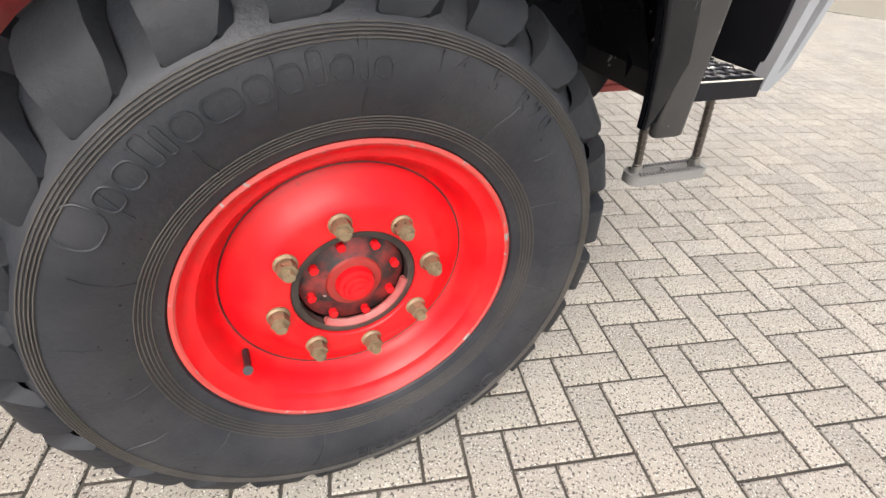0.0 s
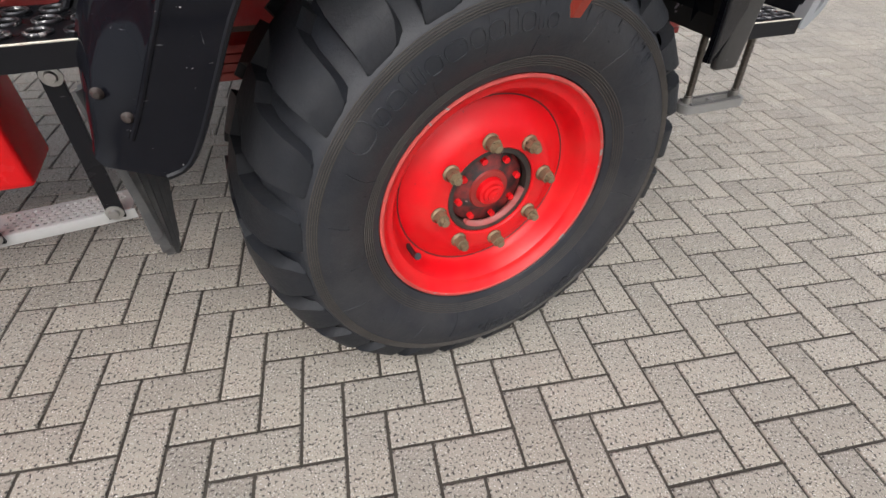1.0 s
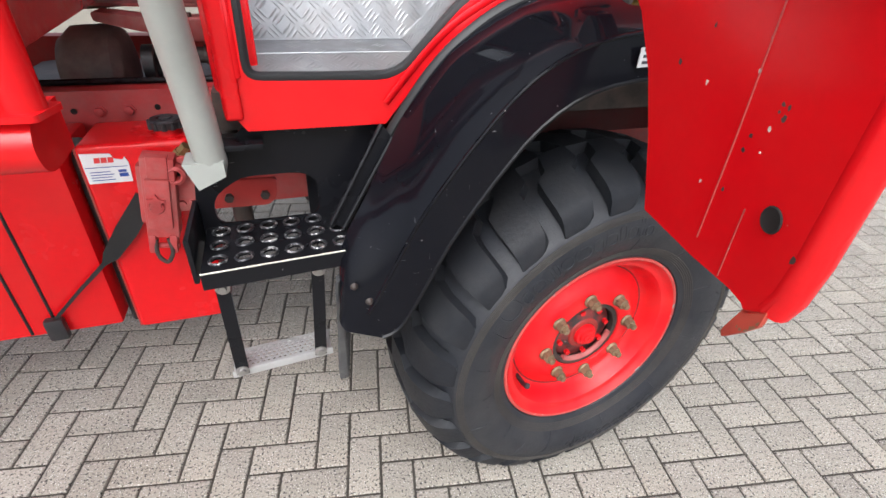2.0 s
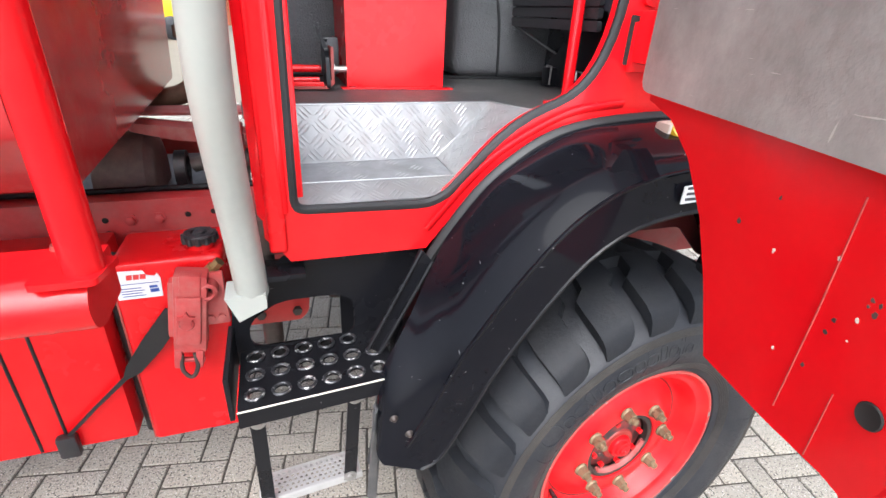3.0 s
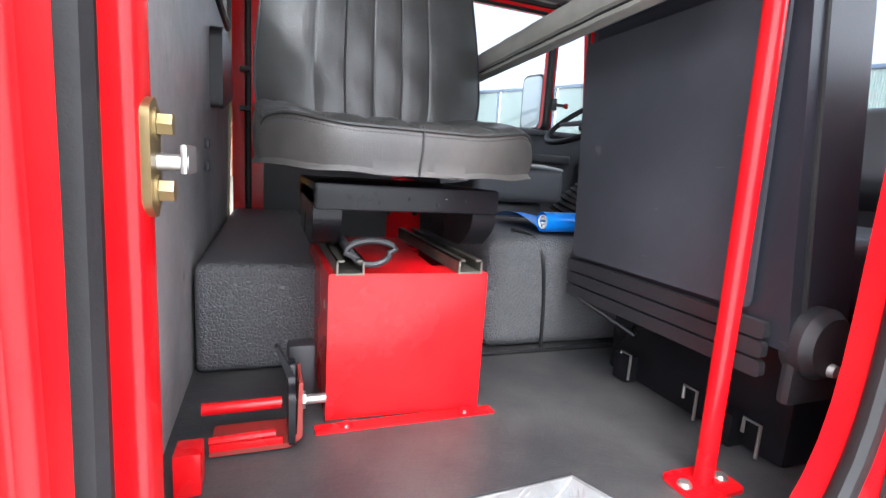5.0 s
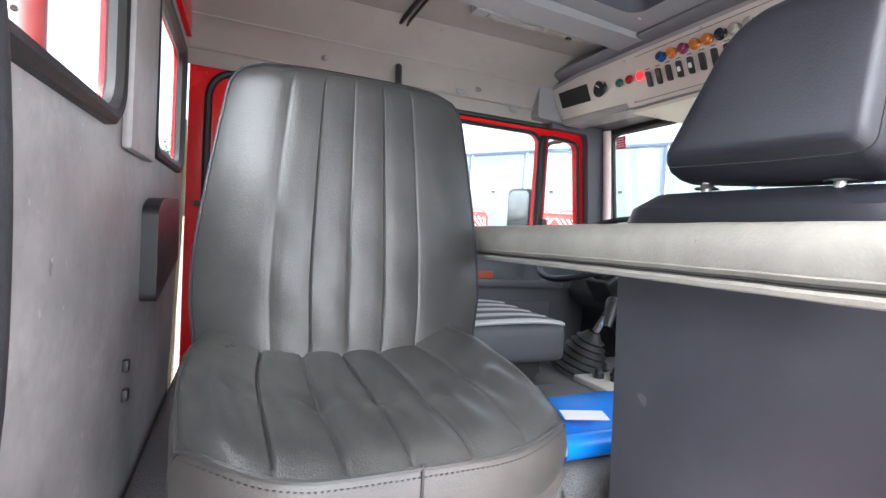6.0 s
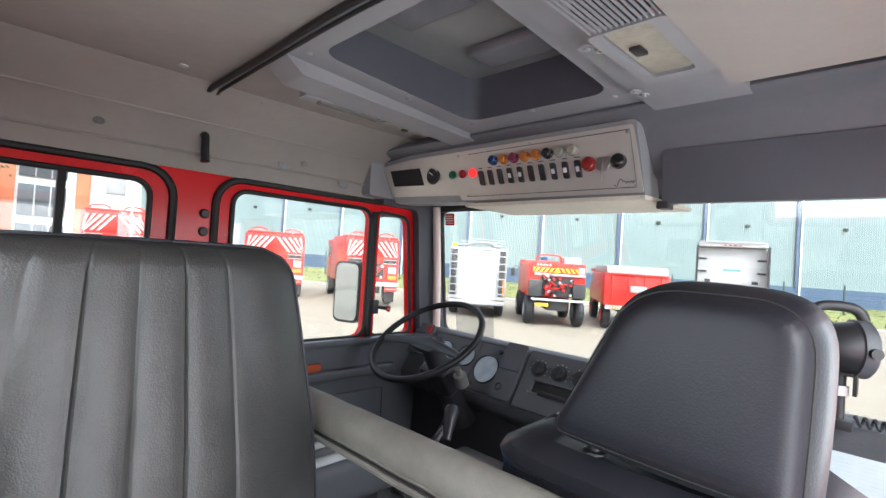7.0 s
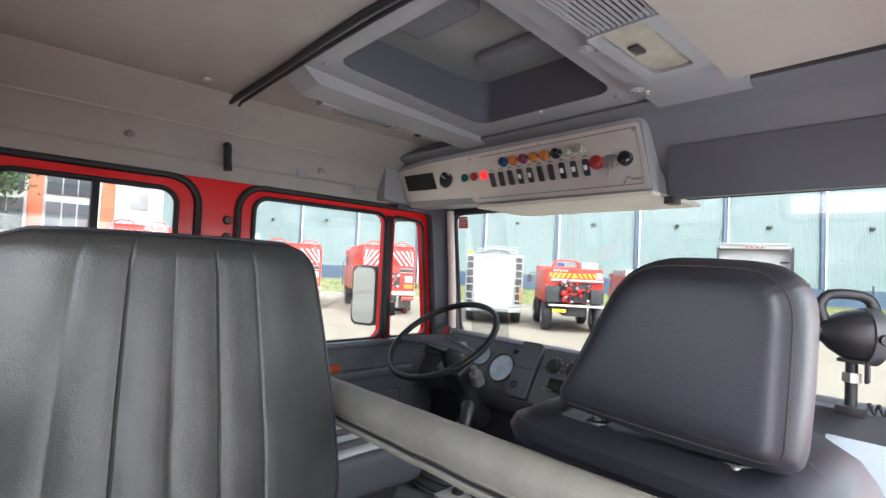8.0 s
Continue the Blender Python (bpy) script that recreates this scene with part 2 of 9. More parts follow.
LINER = mat("grained_rubber_liner", (0.105, 0.107, 0.112), 0.42, var=0.15, leather=0.5, leather_scale=130, dust=(0.16, 0.156, 0.152), dust_amount=0.5)
BLUE_FOLDER = mat("blue_plastic_folder", (0.012, 0.20, 0.72), 0.25, var=0.1, bump=0.08, bump_scale=60)
PAPER = mat("paper", (0.72, 0.74, 0.74), 0.7, var=0.04)
INK = mat("ink", (0.05, 0.05, 0.06), 0.7)
RED_INK = mat("red_ink", (0.62, 0.03, 0.03), 0.6)
BLUE_INK = mat("blue_ink", (0.02, 0.06, 0.30), 0.6)
PANEL = mat("brushed_panel", (0.52, 0.49, 0.45), 0.38, metal=0.35, var=0.09, big=3, fine=20, bump=0.05, bump_scale=200, spots=(0.27, 0.25, 0.22), spot_amount=0.0)
GLASS = glass_mat("window_glass")
# opaque pale colour painted in place of the sky's reflection on dial glass
DIAL_REFLECTION = mat("dial_reflection", (0.30, 0.34, 0.38), 0.10, var=0.25, big=30, coat=0.5)
MIRROR = mat("mirror_glass", (0.52, 0.57, 0.60), 0.02, metal=1.0, var=0.02)
LAMP_RED = mat("lit_red_lamp", (0.8, 0.02, 0.02), 0.3, emit=(1.0, 0.02, 0.02, 0.4))
CAPS = {k: mat(k + "_lamp_cap", c, 0.18, var=0.1, coat=0.6) for k, c in (("blue", (0.01, 0.05, 0.16)), ("amber", (0.45, 0.14, 0.02)), ("violet", (0.18, 0.02, 0.06)), ("green", (0.01, 0.10, 0.06)), ("red", (0.30, 0.015, 0.015)), ("black", (0.012, 0.012, 0.014)), ("clear", (0.30, 0.28, 0.23)))}
LAMP_LENS = mat("lamp_lens", (0.27, 0.245, 0.19), 0.3, var=0.3, big=22, coat=0.3, bump=0.5, bump_scale=24, spots=(0.22, 0.19, 0.14), spot_amount=0.1, spot_scale=30)
DARK = mat("dark_void", (0.012, 0.011, 0.010), 0.8, var=0.3)
GREASE = mat("greasy_metal", (0.040, 0.033, 0.029), 0.5, var=0.5, big=9, fine=50, metal=0.2, dust=(0.14, 0.09, 0.075), dust_amount=0.6, dust_scale=8, bump=0.3, bump_scale=60)
EXHAUST = mat("rusty_pipe", (0.16, 0.10, 0.065), 0.65, metal=0.3, var=0.4, big=9, bump=0.2, bump_scale=80)
YELLOW = mat("yellow_plastic", (0.78, 0.50, 0.01), 0.35, var=0.1)
CHASSIS_RED_DARK = mat("faded_dusty_red", (0.36, 0.065, 0.060), 0.55, var=0.3, big=8, dust=(0.36, 0.22, 0.20), dust_amount=0.8, dust_scale=9, spots=(0.10, 0.06, 0.05), spot_amount=0.06, spot_scale=25)
CREAM = mat("cream_paint", (0.60, 0.53, 0.34), 0.5, var=0.12)
PAVER = mat("concrete_paver", (0.345, 0.314, 0.270), 0.85, var=0.18, big=2.0, fine=160, bump=0.7, bump_scale=220, spots=(0.055, 0.05, 0.047), spot_amount=0.215, spot_scale=125, dust=(0.38, 0.335, 0.265), dust_amount=0.5, dust_scale=1.6, per_piece=0.12, specks=(0.80, 0.78, 0.74), speck_scale=230, speck_level=0.63)
JOINT = mat("sandy_joint", (0.060, 0.052, 0.042), 0.95, var=0.4, big=6, fine=200, bump=0.4, bump_scale=260)

# ---- building helpers ----
from mathutils.geometry import tessellate_polygon


def thing(name, label, category, base=(0, 0, 0), group="", kind=""):
    ob = tagged(new(name), label, category, group, kind)
    ob.empty_display_size = 0.05
    ob.location = base
    return ob


def to_mesh(name, bm, material, smooth=38):
    me = bpy.data.meshes.new(name)
    bmesh.ops.recalc_face_normals(bm, faces=bm.faces)
    bm.to_mesh(me)
    bm.free()
    for m in material if isinstance(material, (list, tuple)) else [material]:
        me.materials.append(m)
    if smooth:
        me.shade_smooth()
        me.set_sharp_from_angle(angle=radians(smooth))
    return me


def part(name, bm, material, parent, label="", smooth=38, kind=""):
    """One mesh, built in the world's metres, under a thing or a part."""
    ob = tagged(new(name, to_mesh(name, bm, material, smooth)), label, kind=kind)
    if parent:
        ob.parent = parent
        ob.matrix_parent_inverse = Matrix.Identity(4) if parent.parent else Matrix.Translation(-Vector(parent.location))
    return ob


def solid(name, bm, material, label, category, group="", kind="", smooth=38):
    return tagged(new(name, to_mesh(name, bm, material, smooth)), label, category, group, kind)


def bm_new():
    return bmesh.new()


def box(bm, x0, x1, y0, y1, z0, z1, bevel=0.0, seg=2, m=None):
    made = bmesh.ops.create_cube(bm, size=1.0)["verts"]
    for v in made:
        v.co = Vector(((x0 + x1) / 2 + v.co.x * (x1 - x0), (y0 + y1) / 2 + v.co.y * (y1 - y0), (z0 + z1) / 2 + v.co.z * (z1 - z0)))
    if bevel:
        edges = list({e for v in made for e in v.link_edges})
        made = bmesh.ops.bevel(bm, geom=edges, offset=bevel, segments=seg, affect="EDGES", profile=0.6)["verts"]
        made = list({v for v in made})
    if m is not None:
        fs = {v for v in made}
        for v in list(fs):
            for e in v.link_edges:
                fs.add(e.other_vert(v))
        bmesh.ops.transform(bm, matrix=m, verts=list(fs))
    return bm


def frame_at(p0, p1):
    d = (Vector(p1) - Vector(p0))
    return Matrix.Translation(p0) @ d.to_track_quat("Z", "Y").to_matrix().to_4x4(), d.length


def cyl(bm, p0, p1, r0, r1=None, seg=16, caps=True):
    r1 = r0 if r1 is None else r1
    m, length = frame_at(p0, p1)
    a = [bm.verts.new(m @ Vector((r0 * math.cos(TAU * i / seg), r0 * math.sin(TAU * i / seg), 0))) for i in range(seg)]
    b = [bm.verts.new(m @ Vector((r1 * math.cos(TAU * i / seg), r1 * math.sin(TAU * i / seg), length))) for i in range(seg)]
    for i in range(seg):
        j = (i + 1) % seg
        bm.faces.new((a[i], a[j], b[j], b[i]))
    if caps:
        bm.faces.new(a[::-1]), bm.faces.new(b)
    return bm


def lathe(bm, profile, p0, p1, seg=32, closed=False):
    """Turns (radius, distance) pairs round the axis from p0 towards p1."""
    m, _ = frame_at(p0, p1)
    rings = []
    for r, h in profile:
        if r < 1e-6:
            rings.append([bm.verts.new(m @ Vector((0, 0, h)))])
        else:
            rings.append([bm.verts.new(m @ Vector((r * math.cos(TAU * i / seg), r * math.sin(TAU * i / seg), h))) for i in range(seg)])
    pairs = list(zip(rings, rings[1:])) + ([(rings[-1], rings[0])] if closed else [])
    for a, b in pairs:
        for i in range(seg):
            j = (i + 1) % seg
            quad = [a[i % len(a)], a[j % len(a)], b[j % len(b)], b[i % len(b)]]
            quad = [v for k, v in enumerate(quad) if v not in quad[:k]]
            if len(quad) > 2:
                bm.faces.new(quad)
    return bm


def smooth_path(pts, n=6, closed=False):
    """Catmull-Rom through the points."""
    pts = [Vector(p) for p in pts]
    out = []
    count = len(pts)
    for i in range(count if closed else count - 1):
        p = [pts[(i + k) % count] if closed else pts[min(max(i + k, 0), count - 1)] for k in (-1, 0, 1, 2)]
        for s in range(n):
            t = s / n
            out.append(0.5 * ((2 * p[1]) + (p[2] - p[0]) * t + (2 * p[0] - 5 * p[1] + 4 * p[2] - p[3]) * t * t + (3 * p[1] - p[0] - 3 * p[2] + p[3]) * t ** 3))
    if not closed:
        out.append(pts[-1])
    return out


def tube(bm, pts, r, seg=10, closed=False, caps=True, flat=1.0, up=None):
    """A tube along the points; flat squeezes it along its second axis."""
    pts = [Vector(p) for p in pts]
    n = len(pts)
    side = None
    rings = []
    for i, p in enumerate(pts):
        t = ((pts[(i + 1) % n] if closed or i < n - 1 else p) - (pts[i - 1] if closed or i > 0 else p)).normalized()
        if up is not None:
            side = t.cross(Vector(up)).normalized()
        elif side is None:
            side = t.orthogonal().normalized()
        else:
            side = (side - t * side.dot(t)).normalized()
        other = t.cross(side)
        rr = r(i / max(1, n - 1)) if callable(r) else r
        rings.append([bm.verts.new(p + rr * (math.cos(TAU * k / seg) * side + flat * math.sin(TAU * k / seg) * other)) for k in range(seg)])
    for a, b in list(zip(rings, rings[1:])) + ([(rings[-1], rings[0])] if closed else []):
        for k in range(seg):
            j = (k + 1) % seg
            bm.faces.new((a[k], a[j], b[j], b[k]))
    if caps and not closed:
        bm.faces.new(rings[0][::-1]), bm.faces.new(rings[-1])
    return bm


def rrect(u0, u1, v0, v1, r, n=5):
    rs = r if isinstance(r, (list, tuple)) else (r, r, r, r)
    out = []
    for (cu, cv, a0), q in zip(((u0, v0, 180), (u1, v0, 270), (u1, v1, 0), (u0, v1, 90)), rs):
        cx, cy = cu + (q if cu == u0 else -q), cv + (q if cv == v0 else -q)
        for i in range(n + 1):
            a = radians(a0 + 90 * i / n)
            out.append((cx + q * math.cos(a), cy + q * math.sin(a)))
    return out


def circle(cu, cv, r, n=14):
    return [(cu + r * math.cos(TAU * i / n), cv + r * math.sin(TAU * i / n)) for i in range(n)]


def slab(bm, loops, place, thick):
    """A plate: an outline and holes in (u, v), put in the world by place(u, v, w) for w = 0 and w = thick."""
    flat = [p for loop in loops for p in loop]
    tris = tessellate_polygon([[Vector((u, v, 0)) for u, v in loop] for loop in loops])
    a = [bm.verts.new(place(u, v, 0.0)) for u, v in flat]
    b = [bm.verts.new(place(u, v, thick)) for u, v in flat]
    for t in tris:
        if len(set(t)) == 3:
            try:
                bm.faces.new([a[i] for i in t]), bm.faces.new([b[i] for i in reversed(t)])
            except ValueError:
                pass
    k = 0
    for loop in loops:
        n = len(loop)
        for i in range(n):
            j = (i + 1) % n
            bm.faces.new((a[k + i], a[k + j], b[k + j], b[k + i]))
        k += n
    return bm


def on_y(y):
    return lambda u, v, w: Vector((u, y + w, v))


def on_x(x):
    return lambda u, v, w: Vector((x + w, u, v))


def on_z(z):
    return lambda u, v, w: Vector((u, v, z + w))


def grid(bm, fn, nu, nv, close_u=False):
    vs = [[bm.verts.new(fn(i / nu, j / nv)) for j in range(nv + 1)] for i in range(nu if close_u else nu + 1)]
    for i in range(nu):
        for j in range(nv):
            a, b = vs[i], vs[(i + 1) % len(vs)]
            bm.faces.new((a[j], b[j], b[j + 1], a[j + 1]))
    return vs


def pad(bm, half, z0, z1, front, back, nu=40, nv=28, m=None):
    """A cushion: half(v) is its half width, front(s, v) and back(s, v) its two depths; s runs -1..1, v 0..1."""
    def pt(s, v, w):
        p = Vector((s * half(v), w, z0 + (z1 - z0) * v))
        return m @ p if m else p
    rows_f = grid(bm, lambda a, b: pt(2 * a - 1, b, front(2 * a - 1, b)), nu, nv)
    rows_b = grid(bm, lambda a, b: pt(2 * a - 1, b, back(2 * a - 1, b)), nu, nv)
    border = lambda r: [r[i][0] for i in range(nu)] + [r[nu][j] for j in range(nv)] + [r[i][nv] for i in range(nu, 0, -1)] + [r[0][j] for j in range(nv, 0, -1)]
    fa, ba = border(rows_f), border(rows_b)
    for i in range(len(fa)):
        j = (i + 1) % len(fa)
        bm.faces.new((fa[i], fa[j], ba[j], ba[i]))
    return fa


def text_bm(body, size, depth):
    """The built-in font as mesh, centred, in the xy plane."""
    cu = bpy.data.curves.new("writing", "FONT")
    cu.body, cu.size, cu.extrude, cu.align_x, cu.align_y, cu.resolution_u = body, size, depth, "CENTER", "CENTER", 2
    ob = new("writing", cu)
    me = bpy.data.meshes.new_from_object(ob.evaluated_get(bpy.context.evaluated_depsgraph_get()))
    bpy.data.objects.remove(ob)
    bm = bmesh.new()
    bm.from_mesh(me)
    bpy.data.meshes.remove(me)
    return bm


def hexa(bm, p0, p1, r):
    return cyl(bm, p0, p1, r, seg=6)


def soft_poly(pts, r, n=4):
    """Rounds the corners of a polygon; r is one radius or one for each corner."""
    out = []
    k = len(pts)
    for i, p in enumerate(pts):
        q = r[i] if isinstance(r, (list, tuple)) else r
        a, b, c = Vector(pts[i - 1]), Vector(p), Vector(pts[(i + 1) % k])
        if q <= 0:
            out.append(tuple(b))
            continue
        d1, d2 = min(q, (a - b).length * 0.45), min(q, (c - b).length * 0.45)
        s, e = b + (a - b).normalized() * d1, b + (c - b).normalized() * d2
        for j in range(n + 1):
            t = j / n
            out.append(tuple((1 - t) ** 2 * s + 2 * t * (1 - t) * b + t * t * e))
    return out

# ---- cab shell (setting) ----
YR, YL = 0.17, 2.10          # outer skins
XB, XF = -0.885, 1.00         # rear wall, windscreen
DOOR_HOLE = soft_poly([(-0.815, 1.245), (-0.515, 1.238), (-0.36, 1.405), (-0.20, 1.468), (-0.140, 1.60), (-0.132, 2.60), (-0.80, 2.60)], [0.03, 0.05, 0.08, 0.07, 0.12, 0.06, 0.05])
SIDE = [(-0.856, 1.19), (-0.825, 1.145), (-0.545, 1.145), (-0.46, 1.25), (-0.39, 1.325), (-0.25, 1.402), (-0.11, 1.424), (0.10, 1.43), (0.28, 1.395), (0.42, 1.31), (0.52, 1.18), (0.55, 1.12), (1.0, 1.10), (1.06, 1.16), (1.06, 2.0), (0.98, 2.66), (0.9, 2.74), (-0.862, 2.74)]
REAR_GLASS = rrect(-0.72, -0.27, 2.20, 2.60, 0.05)
FRONT_GLASS = rrect(-0.018, 0.570, 2.058, 2.608, 0.05)
VENT_GLASS = soft_poly([(0.598, 2.058), (0.836, 2.058), (0.780, 2.592), (0.598, 2.603)], 0.04)


def side_wall(name, y, thick, holes, label):
    bm = bm_new()
    slab(bm, [SIDE] + holes, on_y(y), thick)
    return solid(name, bm, RED, label, "wall", kind="structure")


wall_right = side_wall("wall_right", YR, 0.05, [DOOR_HOLE, FRONT_GLASS, VENT_GLASS], "red painted steel cab side with an open rear doorway")
wall_left = side_wall("wall_left", YL - 0.04, 0.04, [REAR_GLASS, FRONT_GLASS, VENT_GLASS], "red painted steel cab side with black sealed windows")

# rounded swage along the arch of the doorway, and the worn sill
bm = bm_new()
tube(bm, smooth_path([(-0.545, YR - 0.002, 1.19), (-0.45, YR - 0.004, 1.30), (-0.37, YR - 0.004, 1.365), (-0.24, YR - 0.004, 1.428), (-0.11, YR - 0.003, 1.447)], 6), 0.011, flat=0.5)
part("swage", bm, RED, wall_right)
bm = bm_new()
tube(bm, [(-0.83, YR - 0.001, z) for z in (1.25, 1.7, 2.2, 2.6)], 0.013, flat=0.6)
part("pillar_swage", bm, RED, wall_right)
bm = bm_new()
box(bm, -0.862, -0.828, YR - 0.013, YR + 0.002, 1.17, 2.70, 0.009, 3)
part("corner_post", bm, RED, wall_right)

# rubber seal round the doorway
bm = bm_new()
tube(bm, [(u, YR + 0.012, v) for u, v in DOOR_HOLE], 0.0125, 10, closed=True, flat=1.1)
part("door_seal", bm, SEAL, wall_right, "black rubber door seal")
# black rubber strip over the mudguard
STRIP = smooth_path([(-0.552, 0.160, 1.10), (-0.525, 0.160, 1.150), (-0.452, 0.160, 1.252), (-0.38, 0.160, 1.322), (-0.272, 0.160, 1.386), (-0.126, 0.160, 1.414), (0.10, 0.160, 1.42), (0.28, 0.160, 1.385), (0.42, 0.160, 1.30), (0.52, 0.160, 1.17)], 5)
bm = bm_new()
tube(bm, STRIP, 0.0095, 8, flat=1.25)
part("fender_strip", bm, SEAL, wall_right, "black rubber edging strip")

# door pillar details: hinge recess, check strap, plug
bm = bm_new()
slab(bm, [soft_poly([(-0.131, 1.526), (-0.085, 1.526), (-0.085, 1.616), (-0.130, 1.620)], 0.004)], on_y(YR - 0.004), 0.003)
part("hinge_recess", bm, DARK, wall_right, "dark hinge recess")
bm = bm_new()
box(bm, -0.123, -0.048, YR - 0.016, YR - 0.004, 1.512, 1.608, 0.004)
hinge_plate = part("hinge_plate", bm, RED, wall_right)
for z in (1.575, 1.513):
    bm = bm_new()
    lathe(bm, [(0.0, 0.002), (0.006, 0.002), (0.007, 0.006), (0.013, 0.006), (0.015, 0.0)], (-0.050, YR - 0.016, z), (-0.050, YR - 1, z), 14)
    part("hinge_bolt", bm, BLACK_PLASTIC, hinge_plate)
bm = bm_new()
slab(bm, [soft_poly([(-0.112, 1.640), (-0.075, 1.632), (-0.070, 1.775), (-0.112, 1.760)], 0.012)], on_y(YR - 0.010), 0.010)
part("pillar_ridge", bm, RED, wall_right)
bm = bm_new()
box(bm, -0.114, -0.064, YR - 0.030, YR, 1.669, 1.674, 0.001)
box(bm, -0.114, -0.064, YR - 0.028, YR, 1.679, 1.684, 0.001)
box(bm, -0.112, -0.090, YR - 0.026, YR, 1.672, 1.682, 0.002)
part("check_strap", bm, BLACK_PLASTIC, wall_right)
bm = bm_new()
lathe(bm, [(0.0, 0.0), (0.010, 0.001), (0.019, 0.0), (0.021, -0.004)], (-0.175, YR + 0.02, 1.452), (-0.175, YR + 0.02, 1.56), 20)
part("sill_plug", bm, SEAL, wall_right)
bm = bm_new()
box(bm, -0.840, -0.789, YR + 0.052, YR + 0.092, 1.25, 2.66, 0.008, 3)
jamb = part("jamb", bm, RED, wall_right)
bm = bm_new()
slab(bm, [soft_poly([(YR + 0.056, 1.806), (YR + 0.076, 1.798), (YR + 0.086, 1.818), (YR + 0.086, 1.852), (YR + 0.076, 1.872), (YR + 0.056, 1.864)], 0.007)], on_x(-0.7895), 0.005)
strike = part("striker_plate", bm, BRASS, wall_right, "brass-coloured door latch striker")
for z in (1.816, 1.855):
    bm = bm_new()
    lathe(bm, [(0.0095, 0.0), (0.0095, 0.0015), (0.007, 0.0015)], (-0.7845, YR + 0.072, z), (0.0, YR + 0.072, z), 16)
    hexa(bm, (-0.783, YR + 0.072, z), (-0.775, YR + 0.072, z), 0.0068)
    part("striker_bolt", bm, BRASS, strike)
bm = bm_new()
cyl(bm, (-0.785, YR + 0.074, 1.833), (-0.768, YR + 0.076, 1.833), 0.0055, 0.005, 14)
box(bm, -0.772, -0.768, YR + 0.070, YR + 0.112, 1.826, 1.844, 0.0015)
part("striker_tongue", bm, STEEL, strike)


def glazing(wall, loop, y, inside, name):
    bm = bm_new()
    slab(bm, [loop], on_y(y), 0.004)
    pane = part("pane", bm, GLASS, wall, "clear window glass", smooth=0)
    pane.visible_shadow = False
    bm = bm_new()
    tube(bm, [(u, inside, v) for u, v in loop], 0.009, 8, closed=True)
    part("window_seal", bm, SEAL, wall, "black rubber window seal")


for loop in (REAR_GLASS, FRONT_GLASS, VENT_GLASS):
    glazing(wall_left, loop, YL - 0.02, YL - 0.042, "left")
for loop in (FRONT_GLASS, VENT_GLASS):
    glazing(wall_right, loop, YR + 0.02, YR + 0.05, "right")
# slider bar of the rear left window, outer door seals seen from inside
bm = bm_new()
box(bm, -0.497, -0.477, YL - 0.05, YL - 0.015, 2.20, 2.60, 0.004)
part("slider_bar", bm, SEAL, wall_left)
for u0, u1 in ((-0.80, -0.205), (-0.075, 0.87)):
    bm = bm_new()
    loop = [(u1, 1.62)] + [p for p in rrect(u0, u1, 1.6, 2.645, 0.09) if p[1] > 2.0] + [(u0, 1.62)]
    tube(bm, [(u, YL - 0.044, v) for u, v in loop], 0.013, 8)
    part("door_seal", bm, SEAL, wall_left)
bm = bm_new()
for z in (2.455, 2.515):
    lathe(bm, [(0.0, 0.012), (0.012, 0.011), (0.016, 0.0), (0.016, -0.01)], (-0.108, YL - 0.042, z), (-0.108, YL - 0.2, z), 14)
part("door_buffer", bm, BLACK_PLASTIC, wall_left)
for z in (2.02, 2.17):
    bm = bm_new()
    box(bm, -0.83, -0.79, YL - 0.09, YL - 0.04, z, z + 0.018, 0.004)
    part("trim_clip", bm, BLACK_PLASTIC, wall_left)

# rear wall, lined with grey vinyl, with two windows
RW1, RW2 = rrect(0.38, 1.06, 2.275, 2.63, 0.06), rrect(1.36, 1.86, 2.275, 2.63, 0.05)
bm = bm_new()
slab(bm, [[(YR + 0.13, 1.16), (YL - 0.04, 1.16), (YL - 0.04, 2.74), (YR + 0.13, 2.74)], RW1, RW2], on_x(XB), 0.012)
wall_rear = solid("wall_rear", bm, RED, "cab rear wall with two windows and grey vinyl lining", "wall", kind="structure")
bm = bm_new()
edge = [(YR + 0.13, 1.41), (1.70, 1.41), (1.76, 1.50), (1.80, 1.62), (1.86, 1.80), (1.97, 2.23), (1.97, 2.70), (YR + 0.13, 2.70)]
slab(bm, [edge, RW1, RW2], on_x(XB + 0.0125), 0.0105)
part("lining", bm, VINYL, wall_rear, "stained grey vinyl lining")
bm = bm_new()
slab(bm, [[(-0.857, YR + 0.051), (-0.868, YR + 0.075), (-0.880, YR + 0.110), (-0.885, YR + 0.130), (-0.873, YR + 0.130), (-0.868, YR + 0.112), (-0.856, YR + 0.080), (-0.845, YR + 0.051)]], on_z(1.16), 1.58)
part("corner_skin", bm, RED, wall_rear)
bm = bm_new()
slab(bm, [[(-0.842, YR + 0.053), (-0.855, YR + 0.082), (-0.867, YR + 0.113), (-0.8725, YR + 0.130), (-0.862, YR + 0.130), (-0.857, YR + 0.110), (-0.846, YR + 0.080), (-0.832, YR + 0.053)]], on_z(1.41), 1.29)
part("corner_lining", bm, VINYL, wall_rear)
bm = bm_new()
tube(bm, smooth_path([(-0.862, 1.715, 1.42), (-0.862, 1.775, 1.52), (-0.862, 1.81, 1.63), (-0.862, 1.868, 1.80), (-0.862, 1.978, 2.23), (-0.862, 1.98, 2.45)], 5), 0.008, 8)
part("lining_edge", bm, CREAM, wall_rear, "yellowed foam edge of the lining")
